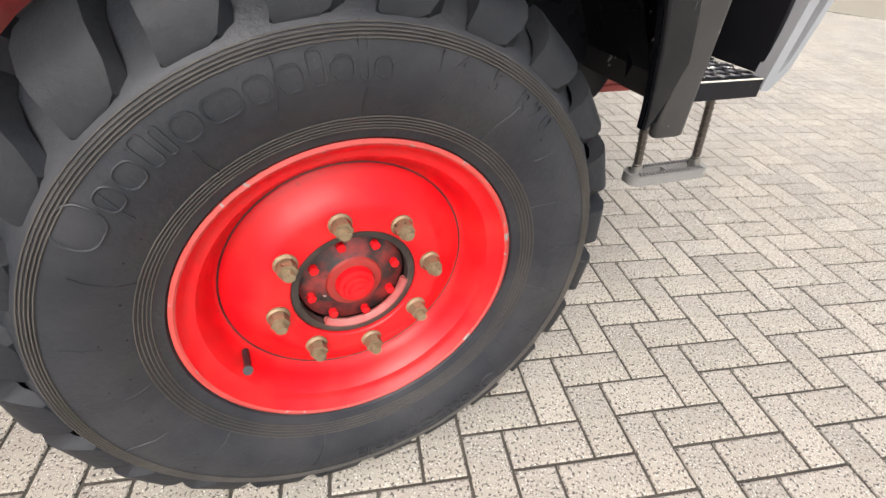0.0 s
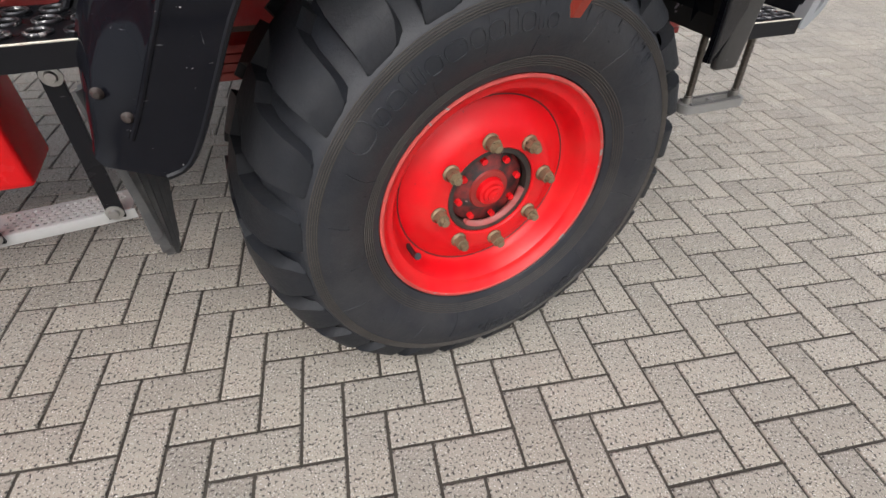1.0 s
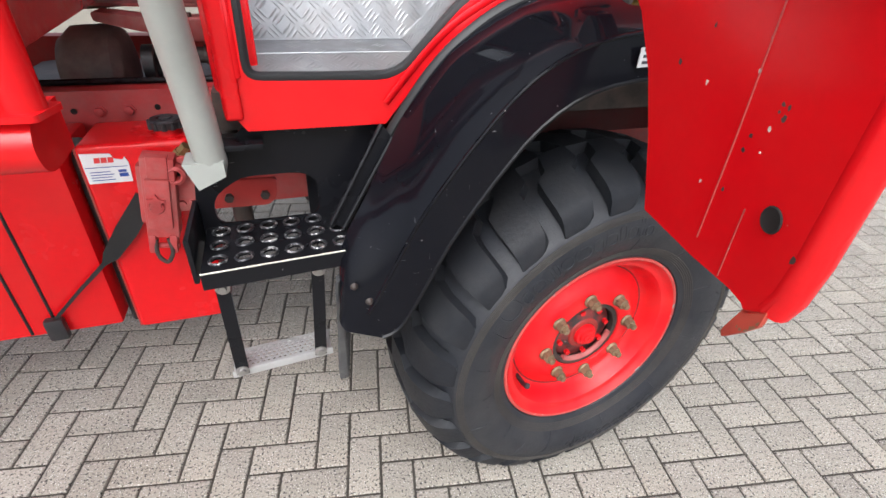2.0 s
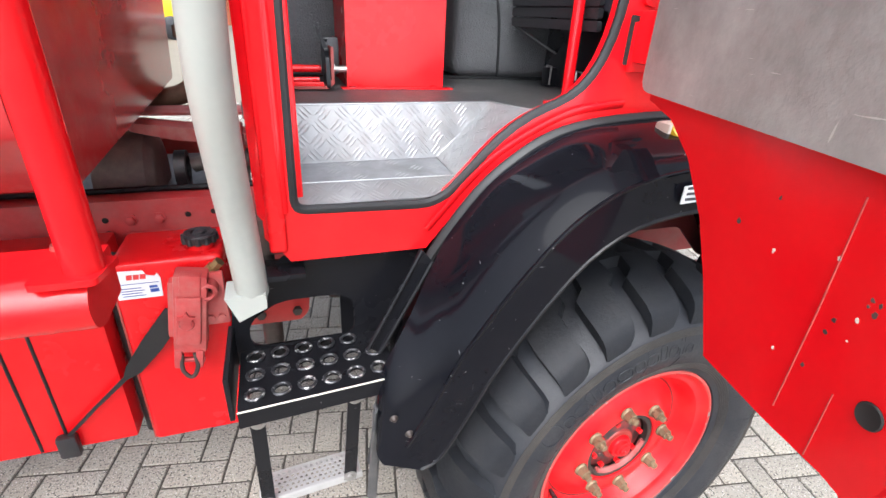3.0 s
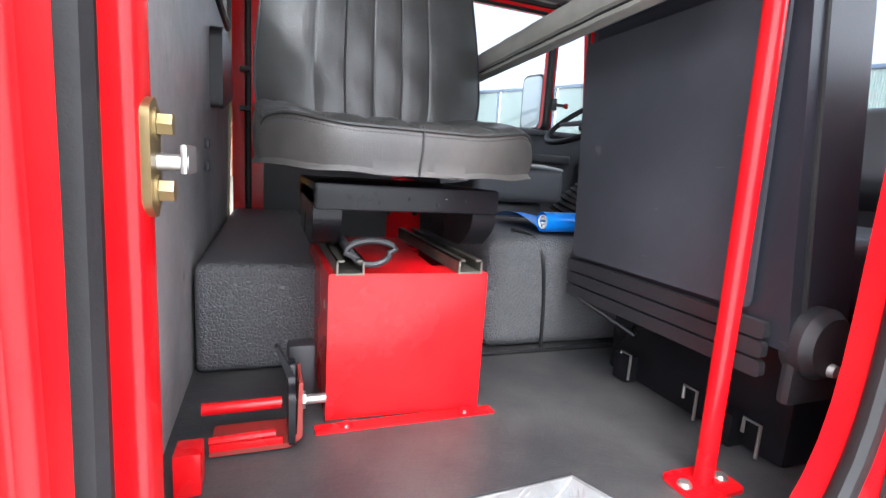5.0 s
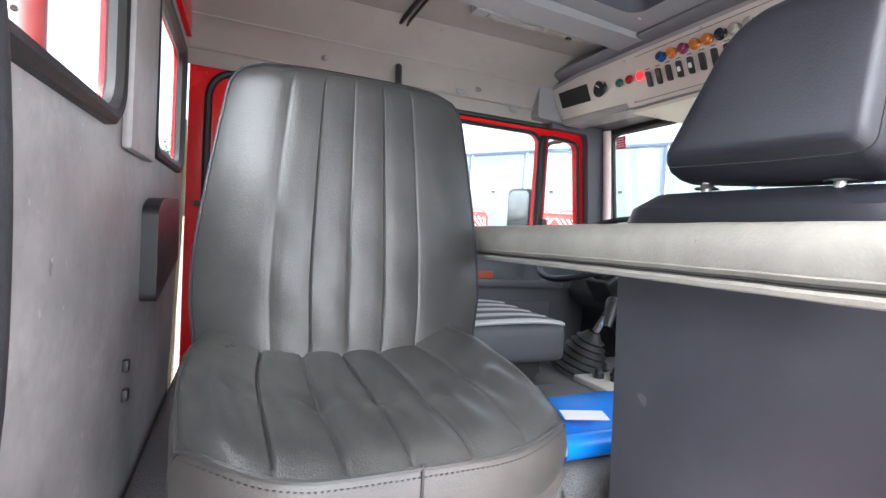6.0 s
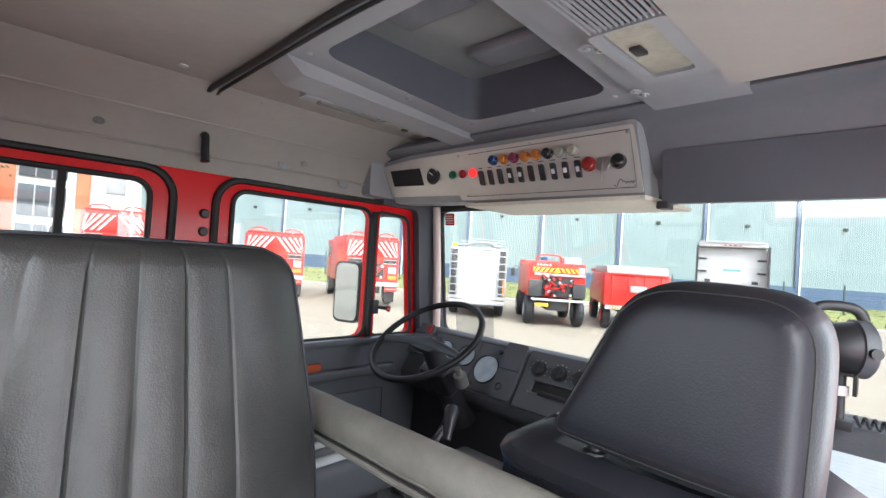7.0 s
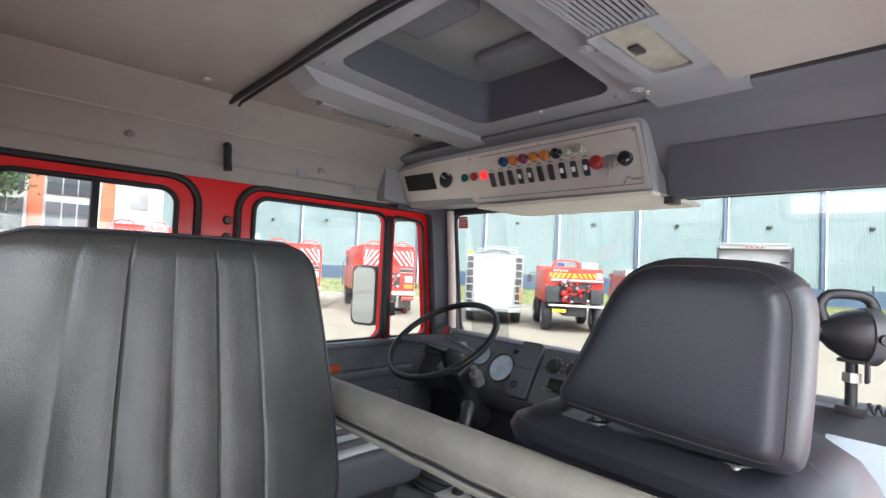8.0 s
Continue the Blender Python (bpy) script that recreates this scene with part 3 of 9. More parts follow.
for k, loop in enumerate((RW1, RW2)):
    bm = bm_new()
    slab(bm, [loop], on_x(XB + 0.004), 0.004)
    pane = part("pane", bm, GLASS, wall_rear, "clear window glass", smooth=0)
    pane.visible_shadow = False
    bm = bm_new()
    tube(bm, [(XB + 0.023, u, v) for u, v in loop], 0.014, 8, closed=True, flat=1.2)
    part("window_seal", bm, SEAL, wall_rear, "grey rubber window seal")
bm = bm_new()
box(bm, -0.862, -0.845, 1.10, 1.32, 2.24, 2.68, 0.008)
part("pillar_trim", bm, VINYL, wall_rear)
bm = bm_new()
for z in (1.80, 1.853):
    box(bm, -0.864, -0.852, 1.17, 1.19, z, z + 0.022, 0.004)
part("trim_screw", bm, BLACK_PLASTIC, wall_rear)
bm = bm_new()
slab(bm, [soft_poly([(1.30, 1.955), (1.66, 2.02), (1.63, 2.18), (1.36, 2.17), (1.30, 2.15)], 0.02)], on_x(-0.862), 0.03)
part("map_pocket", bm, BLACK_PLASTIC, wall_rear, "black plastic map pocket")
# grab handle, a bent black tube
handle = thing("grab_handle", "bent black tubular grab handle on grey vinyl lining", "handle", (-0.86, 0.335, 1.995))
bm = bm_new()
tube(bm, smooth_path([(-0.868, 0.330, 1.998), (-0.83, 0.333, 1.993), (-0.792, 0.340, 1.997), (-0.760, 0.347, 2.022), (-0.748, 0.350, 2.073), (-0.748, 0.352, 2.17), (-0.756, 0.352, 2.215), (-0.79, 0.352, 2.24), (-0.868, 0.352, 2.245)], 6), 0.0102, 16)
part("bar", bm, BLACK_PLASTIC, handle)
for y, z in ((0.330, 1.998), (0.352, 2.245)):
    bm = bm_new()
    lathe(bm, [(0.026, 0.0), (0.026, 0.004), (0.018, 0.007), (0.011, 0.010)], (-0.868, y, z), (0.0, y, z), 20)
    flange = part("flange", bm, BLACK_PLASTIC, handle)
    for k in range(3):
        a = TAU * k / 3
        bm = bm_new()
        hexa(bm, (-0.865, y + 0.020 * math.cos(a), z + 0.020 * math.sin(a)), (-0.860, y + 0.020 * math.cos(a), z + 0.020 * math.sin(a)), 0.004)
        part("bolt", bm, STEEL, flange)

# front wall below the windscreen, windscreen frame and pane
bm = bm_new()
SCREEN = soft_poly([(0.27, 2.055), (2.035, 2.055), (2.03, 2.655), (0.28, 2.655)], 0.06)


def on_screen(u, v, w):
    return Vector((1.02 - (v - 2.0) * 0.13 + w, u, v))


slab(bm, [[(YR + 0.05, 1.10), (YL - 0.04, 1.10), (YL - 0.04, 2.74), (YR + 0.05, 2.74)], SCREEN], on_screen, 0.04)
wall_front = solid("wall_front", bm, RED, "red cab front with a large windscreen opening", "wall", kind="structure")
bm = bm_new()
slab(bm, [SCREEN], lambda u, v, w: on_screen(u, v, w + 0.016), 0.004)
pane = part("pane", bm, GLASS, wall_front, "clear windscreen glass", smooth=0)
pane.visible_shadow = False
bm = bm_new()
tube(bm, [on_screen(u, v, -0.004) for u, v in SCREEN], 0.018, 8, closed=True)
tube(bm, [on_screen(u, v, 0.024) for u, v in SCREEN], 0.016, 8, closed=True)
part("screen_seal", bm, SEAL, wall_front, "black rubber windscreen seal")
# dark lining of the pillars
for y0, y1 in ((YL - 0.105, YL - 0.045), (YR + 0.055, YR + 0.12)):
    bm = bm_new()
    slab(bm, [soft_poly([(y0, 2.03), (y1, 2.03), (y1, 2.70), (y0 + 0.03, 2.70)], 0.01)], lambda u, v, w: on_screen(u, v, w - 0.028), 0.02)
    part("pillar_lining", bm, VISOR, wall_front)
bm = bm_new()
slab(bm, [soft_poly([(0.862, 2.04), (0.955, 2.04), (0.915, 2.66), (0.60, 2.70), (0.60, 2.635), (0.79, 2.630), (0.806, 2.60)], [0.0, 0.0, 0.0, 0.0, 0.0, 0.02, 0.02])], on_y(YL - 0.085), 0.042)
part("pillar_trim", bm, VISOR, wall_front, "dark slate pillar trim")
bm = bm_new()
slab(bm, [soft_poly([(0.50, 2.66), (0.72, 2.655), (0.72, 2.80), (0.60, 2.86), (0.50, 2.80)], 0.02)], on_y(1.985), 0.065)
part("corner_moulding", bm, HEAD_PLASTIC, wall_front, "grey moulded corner of the headliner")
# pale pinkish upright strip at the screen's left side
bm = bm_new()
tube(bm, [(0.938, 1.985, 2.07), (0.922, 1.990, 2.36), (0.900, 1.998, 2.655)], 0.018, 12)
part("screen_side_strip", bm, mat("pale_pink_strip", (0.74, 0.60, 0.55), 0.5, var=0.08), wall_front, "pale pinkish upright strip at the left of the windscreen")
# small red notice in the screen's corner with unreadable print
bm = bm_new()
slab(bm, [[(1.925, 2.575), (1.985, 2.575), (1.985, 2.63), (1.925, 2.63)]], lambda u, v, w: on_screen(u, v, w + 0.008), 0.001)
notice = solid("notice", bm, RED_INK, "small red notice stuck inside the windscreen", "sticker")
bm = bm_new()
for k in range(4):
    slab(bm, [[(1.93, 2.583 + k * 0.011), (1.978, 2.583 + k * 0.011), (1.978, 2.587 + k * 0.011), (1.93, 2.587 + k * 0.011)]], lambda u, v, w: on_screen(u, v, w + 0.005), 0.001)
part("print", bm, PAPER, notice)
# pale permit sheet low in the screen
bm = bm_new()
slab(bm, [[(1.70, 2.07), (1.93, 2.07), (1.93, 2.21), (1.70, 2.21)]], lambda u, v, w: on_screen(u, v, w + 0.008), 0.001)
permit = solid("permit_sheet", bm, glass_mat("thin_film_sheet", (0.80, 0.81, 0.82), 0.03), "thin translucent sheet behind the windscreen", "paper")

# roof skin above the lining
bm = bm_new()
box(bm, XB, XF - 0.08, YR, YL, 3.02, 3.05, 0.012)
box(bm, XB, XF - 0.08, YR, YR + 0.03, 2.73, 3.02)
box(bm, XB, XF - 0.08, YL - 0.03, YL, 2.73, 3.02)
box(bm, XB, XB + 0.03, YR + 0.03, YL - 0.03, 2.73, 3.02)
box(bm, XF - 0.11, XF - 0.08, YR + 0.03, YL - 0.03, 2.73, 3.02)
roof = solid("roof", bm, RED, "red painted cab roof", "roof", kind="structure")

# floor with the stepwell cut out
bm = bm_new()
slab(bm, [[(-0.895, 0.43), (-0.83, 0.416), (-0.298, 0.442), (-0.215, 0.225), (0.99, 0.225), (0.99, YL - 0.045), (-0.895, YL - 0.045)]], on_z(1.375), 0.035)
floor = solid("floor", bm, FLOOR_MAT, "worn dusty dark rubber cab floor", "floor", kind="structure")
bm = bm_new()
box(bm, -0.89, 0.98, 0.26, YL - 0.06, 1.12, 1.20)
box(bm, -0.30, 0.98, 0.26, YL - 0.06, 1.20, 1.37)
under = part("underfloor", bm, GREASE, floor)

# aluminium stepwell: bottom, back, slanted end, riser, each with raised bars
well = thing("stepwell", "worn aluminium checker plate stepwell in the doorway", "stepwell", (-0.6, 0.3, 1.22))
panels = {
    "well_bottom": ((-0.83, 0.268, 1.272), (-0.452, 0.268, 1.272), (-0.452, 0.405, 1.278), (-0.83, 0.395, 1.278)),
    "well_back": ((-0.83, 0.395, 1.278), (-0.452, 0.405, 1.278), (-0.300, 0.438, 1.406), (-0.83, 0.412, 1.406)),
    "well_end": ((-0.452, 0.268, 1.272), (-0.215, 0.225, 1.412), (-0.300, 0.438, 1.406), (-0.452, 0.405, 1.278)),
    "well_lip": ((-0.83, 0.195, 1.252), (-0.51, 0.195, 1.252), (-0.452, 0.268, 1.272), (-0.83, 0.268, 1.272)),
    "well_side": ((-0.51, 0.195, 1.252), (-0.30, 0.205, 1.385), (-0.215, 0.225, 1.412), (-0.452, 0.268, 1.272)),
}
rs = random.Random(12)
for name, quad in panels.items():
    q = [Vector(p) for p in quad]

    def on_sheet(u, v):
        return q[0].lerp(q[1], u).lerp(q[3].lerp(q[2], u), v)

    normal = (q[1] - q[0]).cross(q[3] - q[0]).normalized()
    if normal.dot(Vector((-0.3, -0.75, 0.6))) < 0:
        normal = -normal
    bm = bm_new()
    grid(bm, on_sheet, 8, 4)
    grid(bm, lambda u, v: on_sheet(u, v) - normal * 0.004, 8, 4)
    sheet = part(name, bm, ALU_DULL if name == "well_bottom" else ALU, well)
    # raised bars in crossing groups of three
    w, h = (q[1] - q[0]).length, max((q[3] - q[0]).length, (q[2] - q[1]).length)
    bm = bm_new()
    cell = 0.044
    nu, nv = int(max(w, (q[2] - q[3]).length) / cell), max(1, int(h / cell))
    for i in range(nu):
        for j in range(nv):
            u, v = (i + 0.5) / nu, (j + 0.5) / nv
            if on_sheet(0, v).x < -0.8 and on_sheet(u, v).x < -0.815:
                continue
            c = on_sheet(u, v)
            e1 = (on_sheet(min(1, u + 0.02), v) - on_sheet(u - 0.02, v)).normalized()
            e2 = normal.cross(e1)
            if name == "well_bottom" and rs.random() < 0.6:
                continue
            turn = radians(48 if (i + j) % 2 else -48)
            d = e1 * math.cos(turn) + e2 * math.sin(turn)
            side = normal.cross(d)
            for off in (-0.0095, 0.0, 0.0095):
                o = c + side * off + normal * 0.0004
                base = [bm.verts.new(p) for p in (o - d * 0.0185, o - d * 0.006 + side * 0.0026, o + d * 0.006 + side * 0.0026, o + d * 0.0185, o + d * 0.006 - side * 0.0026, o - d * 0.006 - side * 0.0026)]
                top = [bm.verts.new(o + normal * (0.0003 if name == "well_bottom" else 0.0009) + d * t) for t in (-0.008, 0.008)]
                for f in ((base[0], base[1], top[0]), (base[1], base[2], top[1], top[0]), (base[2], base[3], top[1]), (base[3], base[4], top[1]), (base[4], base[5], top[0], top[1]), (base[5], base[0], top[0])):
                    bm.faces.new(f)
    part("tread_pattern", bm, ALU, sheet, kind="stuff", smooth=0)
# folded edges of the sheets
bm = bm_new()
tube(bm, [(-0.82, 0.268, 1.2735), (-0.452, 0.268, 1.2735), (-0.452, 0.405, 1.2795), (-0.82, 0.395, 1.2795)], 0.0016, 5)
tube(bm, [(-0.82, 0.412, 1.407), (-0.300, 0.438, 1.407), (-0.452, 0.405, 1.2795)], 0.0018, 5)
tube(bm, [(-0.300, 0.438, 1.407), (-0.215, 0.225, 1.413)], 0.0018, 5)
part("folded_edge", bm, ALU, well, "worn bright folded edge")
rng = random.Random(4)

# ---- front wheel ----
WC = Vector((0.020, 0.004, 0.515))
STEER = radians(4.6)                                                # the wheel stands slightly turned
ALONG = Vector((math.cos(STEER), math.sin(STEER), 0))
OUT = Vector((math.sin(STEER), -math.cos(STEER), 0))
TR = 0.558
TYRE_W = 0.335


def wheel_pt(r, ang, depth):
    """depth: metres towards the outside of the truck."""
    p = WC + ALONG * (r * math.cos(ang)) + Vector((0, 0, r * math.sin(ang))) + OUT * depth
    p.z = max(p.z, 0.002)      # flattened where it stands
    return p


wheel = thing("truck_wheel", "large black off-road tyre on a worn red steel rim", "wheel", (0.02, 0.1, 0.0))
bm = bm_new()
SIDEW = [(0.285, -0.02), (0.300, 0.016), (0.312, 0.021), (0.332, 0.031), (0.362, 0.046), (0.392, 0.054), (0.420, 0.0525), (0.443, 0.046), (0.451, 0.0455), (0.461, 0.038), (0.475, 0.018), (0.492, -0.010), (0.512, -0.045)]
prof = [(r, d) for r, d in SIDEW] + [(0.526, -0.095), (0.530, -TYRE_W / 2), (0.526, -TYRE_W + 0.095)] + [(r, -TYRE_W - d) for r, d in reversed(SIDEW)]
lathe(bm, prof, WC, WC + OUT, 128)
tyre = part("tyre", bm, TYRE, wheel, "black dusty rubber tyre")
# fine ribs near the bead and at the shoulder
bm = bm_new()
for r, d in [(0.316 + 0.005 * k, 0.0236 + 0.0025 * k) for k in range(5)] + [(0.437 + 0.0042 * k, 0.0488 - 0.0010 * k) for k in range(5)]:
    tube(bm, [wheel_pt(r, TAU * i / 96, d) for i in range(96)], 0.0014, 5, closed=True)
part("bead_ribs", bm, TYRE_DUSTY, tyre)
# mould seams and vent stubs
bm = bm_new()
for k in range(22):
    a = TAU * k / 22 + 0.11
    r0 = 0.335 if k % 2 else 0.372
    tube(bm, [wheel_pt(r, a + 0.02 * math.sin(40 * r), 0.0005 + np.interp(r, [p[0] for p in SIDEW], [p[1] for p in SIDEW])) for r in np.linspace(r0, r0 + (0.045 if k % 3 else 0.075), 5)], 0.0012, 5)
for k in range(60):
    a, r = rng.uniform(0, TAU), rng.uniform(0.335, 0.455)
    d = float(np.interp(r, [p[0] for p in SIDEW], [p[1] for p in SIDEW]))
    cyl(bm, wheel_pt(r, a, d - 0.001), wheel_pt(r, a, d + 0.0025), 0.0012, seg=5)
part("mould_seams", bm, TYRE, tyre, kind="stuff")


PITCH = TAU / 24


def tread_lug(bm, ang, side):
    """One tread bar: a broad shoulder block that runs down the sidewall, kinks and narrows towards the middle."""
    # radius, depth, shift and half width as shares of the pitch, thickness under the face
    sections = [(0.4605, 0.0385, 0.20, 0.20, 0.004), (0.468, 0.0385, 0.15, 0.27, 0.012), (0.494, 0.0310, 0.05, 0.305, 0.024), (0.510, 0.0225, 0.02, 0.315, 0.028),
                (0.526, 0.004, 0.0, 0.32, 0.030), (0.544, -0.040, -0.03, 0.32, 0.030), (TR - 0.006, -0.078, -0.08, 0.32, 0.030), (TR - 0.002, -0.100, -0.30, 0.31, 0.030), (TR, -0.172, -0.42, 0.26, 0.030)]
    rows = []
    for r, d, shift, half, thick in sections:
        c, h = ang + shift * PITCH, half * PITCH
        dd = d if side > 0 else -TYRE_W - d
        low = r - thick
        rows.append((wheel_pt(r, c - h, dd), wheel_pt(r, c + h, dd), wheel_pt(low, c + h * 1.12, dd - 0.006 * side), wheel_pt(low, c - h * 1.12, dd - 0.006 * side)))
    vs = [[bm.verts.new(p) for p in row] for row in rows]
    for a, b in zip(vs, vs[1:]):
        for i in range(4):
            bm.faces.new((a[i], a[(i + 1) % 4], b[(i + 1) % 4], b[i]))
    bm.faces.new(vs[0][::-1]), bm.faces.new(vs[-1])


bm = bm_new()
for k in range(24):
    tread_lug(bm, PITCH * (k + 0.35), 1)
    tread_lug(bm, PITCH * (k + 0.85), -1)
bmesh.ops.bevel(bm, geom=[e for e in bm.edges if e.calc_face_angle(0.0) > 0.6], offset=0.0035, segments=1, affect="EDGES")
part("tread", bm, TREAD, tyre, "deep worn tread blocks", smooth=28)
# maker's name on the sidewall as raised plain strokes, and the size marking
bm = bm_new()
strokes = [(0.052, 1.0), (0.026, 0.6), (0.030, 0.6), (0.016, 0.8), (0.010, 0.7), (0.030, 0.6), (0.040, 0.6), (0.026, 0.6), (0.030, 0.6), (0.016, 0.8), (0.026, 0.6), (0.010, 1.0), (0.022, 0.5)]


def letter_arc(bm, start, r, sign, scale):
    a = start
    for w, h in strokes:
        w, h = w * scale, h * 0.048 * scale
        loop = rrect(-w / 2, w / 2, 0, h, min(w, h) * 0.4, 4)
        pts = []
        for u, v in loop:
            rr = r + v - 0.02 if sign < 0 else r - v + 0.02
            d = float(np.interp(rr, [p[0] for p in SIDEW], [p[1] for p in SIDEW]))
            pts.append(wheel_pt(rr, a + sign * (u + w / 2) / r, d + 0.0006))
        tube(bm, pts, 0.0017, 5, closed=True)
        a += sign * (w + 0.008) / r


letter_arc(bm, radians(147), 0.410, -1, 1.06)
letter_arc(bm, radians(-45), 0.41, -1, 0.8)
part("raised_lettering", bm, TYRE, tyre, "raised moulded strokes of the maker's name", kind="stuff")
size_text = "14.5 R20"
for k, ch in enumerate(size_text):
    if ch == " ":
        continue
    a = radians(75 - 4.1 * k)
    tb = text_bm(ch, 0.042, 0.0012)
    r = 0.418
    d = float(np.interp(r, [p[0] for p in SIDEW], [p[1] for p in SIDEW]))
    up = ALONG * math.cos(a) + Vector((0, 0, math.sin(a)))
    right = ALONG * math.sin(a) - Vector((0, 0, math.cos(a)))
    m = Matrix((right, up, OUT)).transposed().to_4x4()
    m.translation = wheel_pt(r, a, d)
    bmesh.ops.transform(tb, matrix=m, verts=tb.verts)
    part("size_mark", tb, TYRE, tyre)
# rim: flange, gutter, barrel and dish
bm = bm_new()
RIMP = [(0.283, -0.03), (0.288, -0.004), (0.2945, 0.006), (0.2945, 0.012), (0.289, 0.014), (0.283, 0.008), (0.276, -0.002), (0.268, -0.006), (0.260, -0.008), (0.252, -0.018), (0.243, -0.040), (0.235, -0.056), (0.228, -0.0625), (0.2245, -0.0635), (0.221, -0.061), (0.210, -0.056), (0.197, -0.049), (0.182, -0.038), (0.168, -0.028), (0.156, -0.024), (0.140, -0.0225), (0.119, -0.022), (0.1155, -0.025), (0.115, -0.05)]
lathe(bm, RIMP, WC, WC + OUT, 96)
rim = part("rim", bm, RED_WHEEL, wheel, "red painted steel rim with chipped edge", smooth=30)
bm = bm_new()
lathe(bm, [(0.296, 0.004), (0.2962, 0.0125), (0.290, 0.0150), (0.2865, 0.0125)], WC, WC + OUT, 96)
part("flange_edge", bm, RED_EDGE, rim, "rusty worn rim edge")
bm = bm_new()
tube(bm, [wheel_pt(0.2255, TAU * i / 64, -0.0630) for i in range(64)], 0.0016, 5, closed=True)
part("lock_ring_gap", bm, GREASE, rim)
# inner barrel so that the dish is closed behind
bm = bm_new()
lathe(bm, [(0.0, -0.13), (0.117, -0.13), (0.117, -0.04)], WC, WC + OUT, 40)
part("hub_back", bm, GREASE, rim)
# hub: flange, bolts, cap
bm = bm_new()
lathe(bm, [(0.0, -0.036), (0.040, -0.036), (0.055, -0.041), (0.066, -0.047), (0.092, -0.049), (0.099, -0.053), (0.100, -0.075), (0.100, -0.13)], WC, WC + OUT, 40)
hub = part("hub", bm, mat("oily_hub", (0.022, 0.019, 0.019), 0.38, var=0.5, big=16, dust=(0.34, 0.035, 0.032), dust_amount=0.9, dust_scale=22, spots=(0.26, 0.20, 0.175), spot_amount=0.10, spot_scale=34, spec=0.6), wheel, "oil-stained black hub with red paint left on it")
bm = bm_new()
lathe(bm, [(0.0, -0.004), (0.007, -0.004), (0.008, -0.007), (0.017, -0.008), (0.018, -0.013), (0.0245, -0.014), (0.026, -0.021), (0.033, -0.023), (0.036, -0.030), (0.037, -0.045)], WC, WC + OUT, 32)
part("hub_cap", bm, RED_WHEEL, hub)
bm = bm_new()
lathe(bm, [(0.036, -0.040), (0.037, -0.034), (0.050, -0.036), (0.054, -0.042), (0.056, -0.048)], WC, WC + OUT, 32)
part("cap_flange", bm, RED_DUSTY, hub, "grimy red flange round the cap")
bm = bm_new()
lathe(bm, [(0.1005, -0.046), (0.1015, -0.030), (0.110, -0.028), (0.1155, -0.030)], WC, WC + OUT, 48)
part("spigot_ring", bm, GREASE, hub, "greasy ring in the rim's opening")
for k in range(8):
    a = TAU * (k + 0.3) / 8
    bm = bm_new()
    hexa(bm, wheel_pt(0.081, a, -0.052), wheel_pt(0.081, a, -0.036), 0.0085)
    part("hub_bolt", bm, RED_WHEEL, hub)
# cast crescent over the hub's lower side
bm = bm_new()
tube(bm, [wheel_pt(0.0985, radians(d), -0.036) for d in range(232, 350, 9)], 0.009, 8, flat=0.7)
part("spigot", bm, CHASSIS_RED_DARK, hub, "worn pale crescent of the hub flange")
for k in range(8):
    a = radians(99 - 45 * k)
    bm = bm_new()
    lathe(bm, [(0.020, -0.022), (0.0205, -0.018), (0.017, -0.014), (0.017, -0.011)], wheel_pt(0.1425, a, 0) , wheel_pt(0.1425, a, 1.0), 14)
    hexa(bm, wheel_pt(0.1425, a, -0.015), wheel_pt(0.1425, a, 0.004), 0.0165)
    cyl(bm, wheel_pt(0.1425, a, 0.002), wheel_pt(0.1425, a, 0.018), 0.0095, 0.0085)
    for z in (0.007, 0.011, 0.015):
        tube(bm, [wheel_pt(0.1425, a, z) + 0.0097 * (ALONG * math.cos(q * TAU / 10) + Vector((0, 0, math.sin(q * TAU / 10)))) for q in range(10)], 0.001, 4, closed=True)
    part("wheel_nut", bm, NUT, wheel, "rusty brass-coloured wheel nut" if k == 0 else "", smooth=25)
bm = bm_new()
va = radians(209)
tube(bm, [wheel_pt(0.236, va, -0.05), wheel_pt(0.236, va, -0.012), wheel_pt(0.234, va - 0.02, -0.002)], 0.0065, 10)
tube(bm, [wheel_pt(0.233, va - 0.03, 0.002), wheel_pt(0.230, va - 0.05, 0.010)], 0.0085, 10)
part("valve", bm, BLACK_PLASTIC, wheel, "black rubber tyre valve")

# the opposite wheel and axle, seen under the chassis
axle = thing("front_axle", "greasy steel front axle under the cab", "axle", (0.02, 1.1, 0.4))
bm = bm_new()
cyl(bm, (0.02, 0.26, 0.515), (0.02, 1.95, 0.515), 0.07)
part("beam", bm, GREASE, axle)
for y in (0.27, 1.9):
    bm = bm_new()
    cyl(bm, (0.02, y, 0.515), (0.02, y + 0.06, 0.515), 0.17, 0.13, 24)
    part("brake_drum", bm, GREASE, axle)
far_wheel = thing("far_wheel", "black tyre of the far front wheel", "wheel", (0.02, 2.1, 0.0))
bm = bm_new()
lathe(bm, [(0.0, -0.12), (0.285, -0.12)] + [(r, d) for r, d in SIDEW] + [(0.515, -0.04), (0.515, -TYRE_W + 0.04)] + [(r, -TYRE_W - d) for r, d in reversed(SIDEW)] + [(0.0, -0.13)], WC + Vector((0, 1.98, 0)), WC + Vector((0, 0.98, 0)), 48)
part("tyre", bm, TYRE, far_wheel)

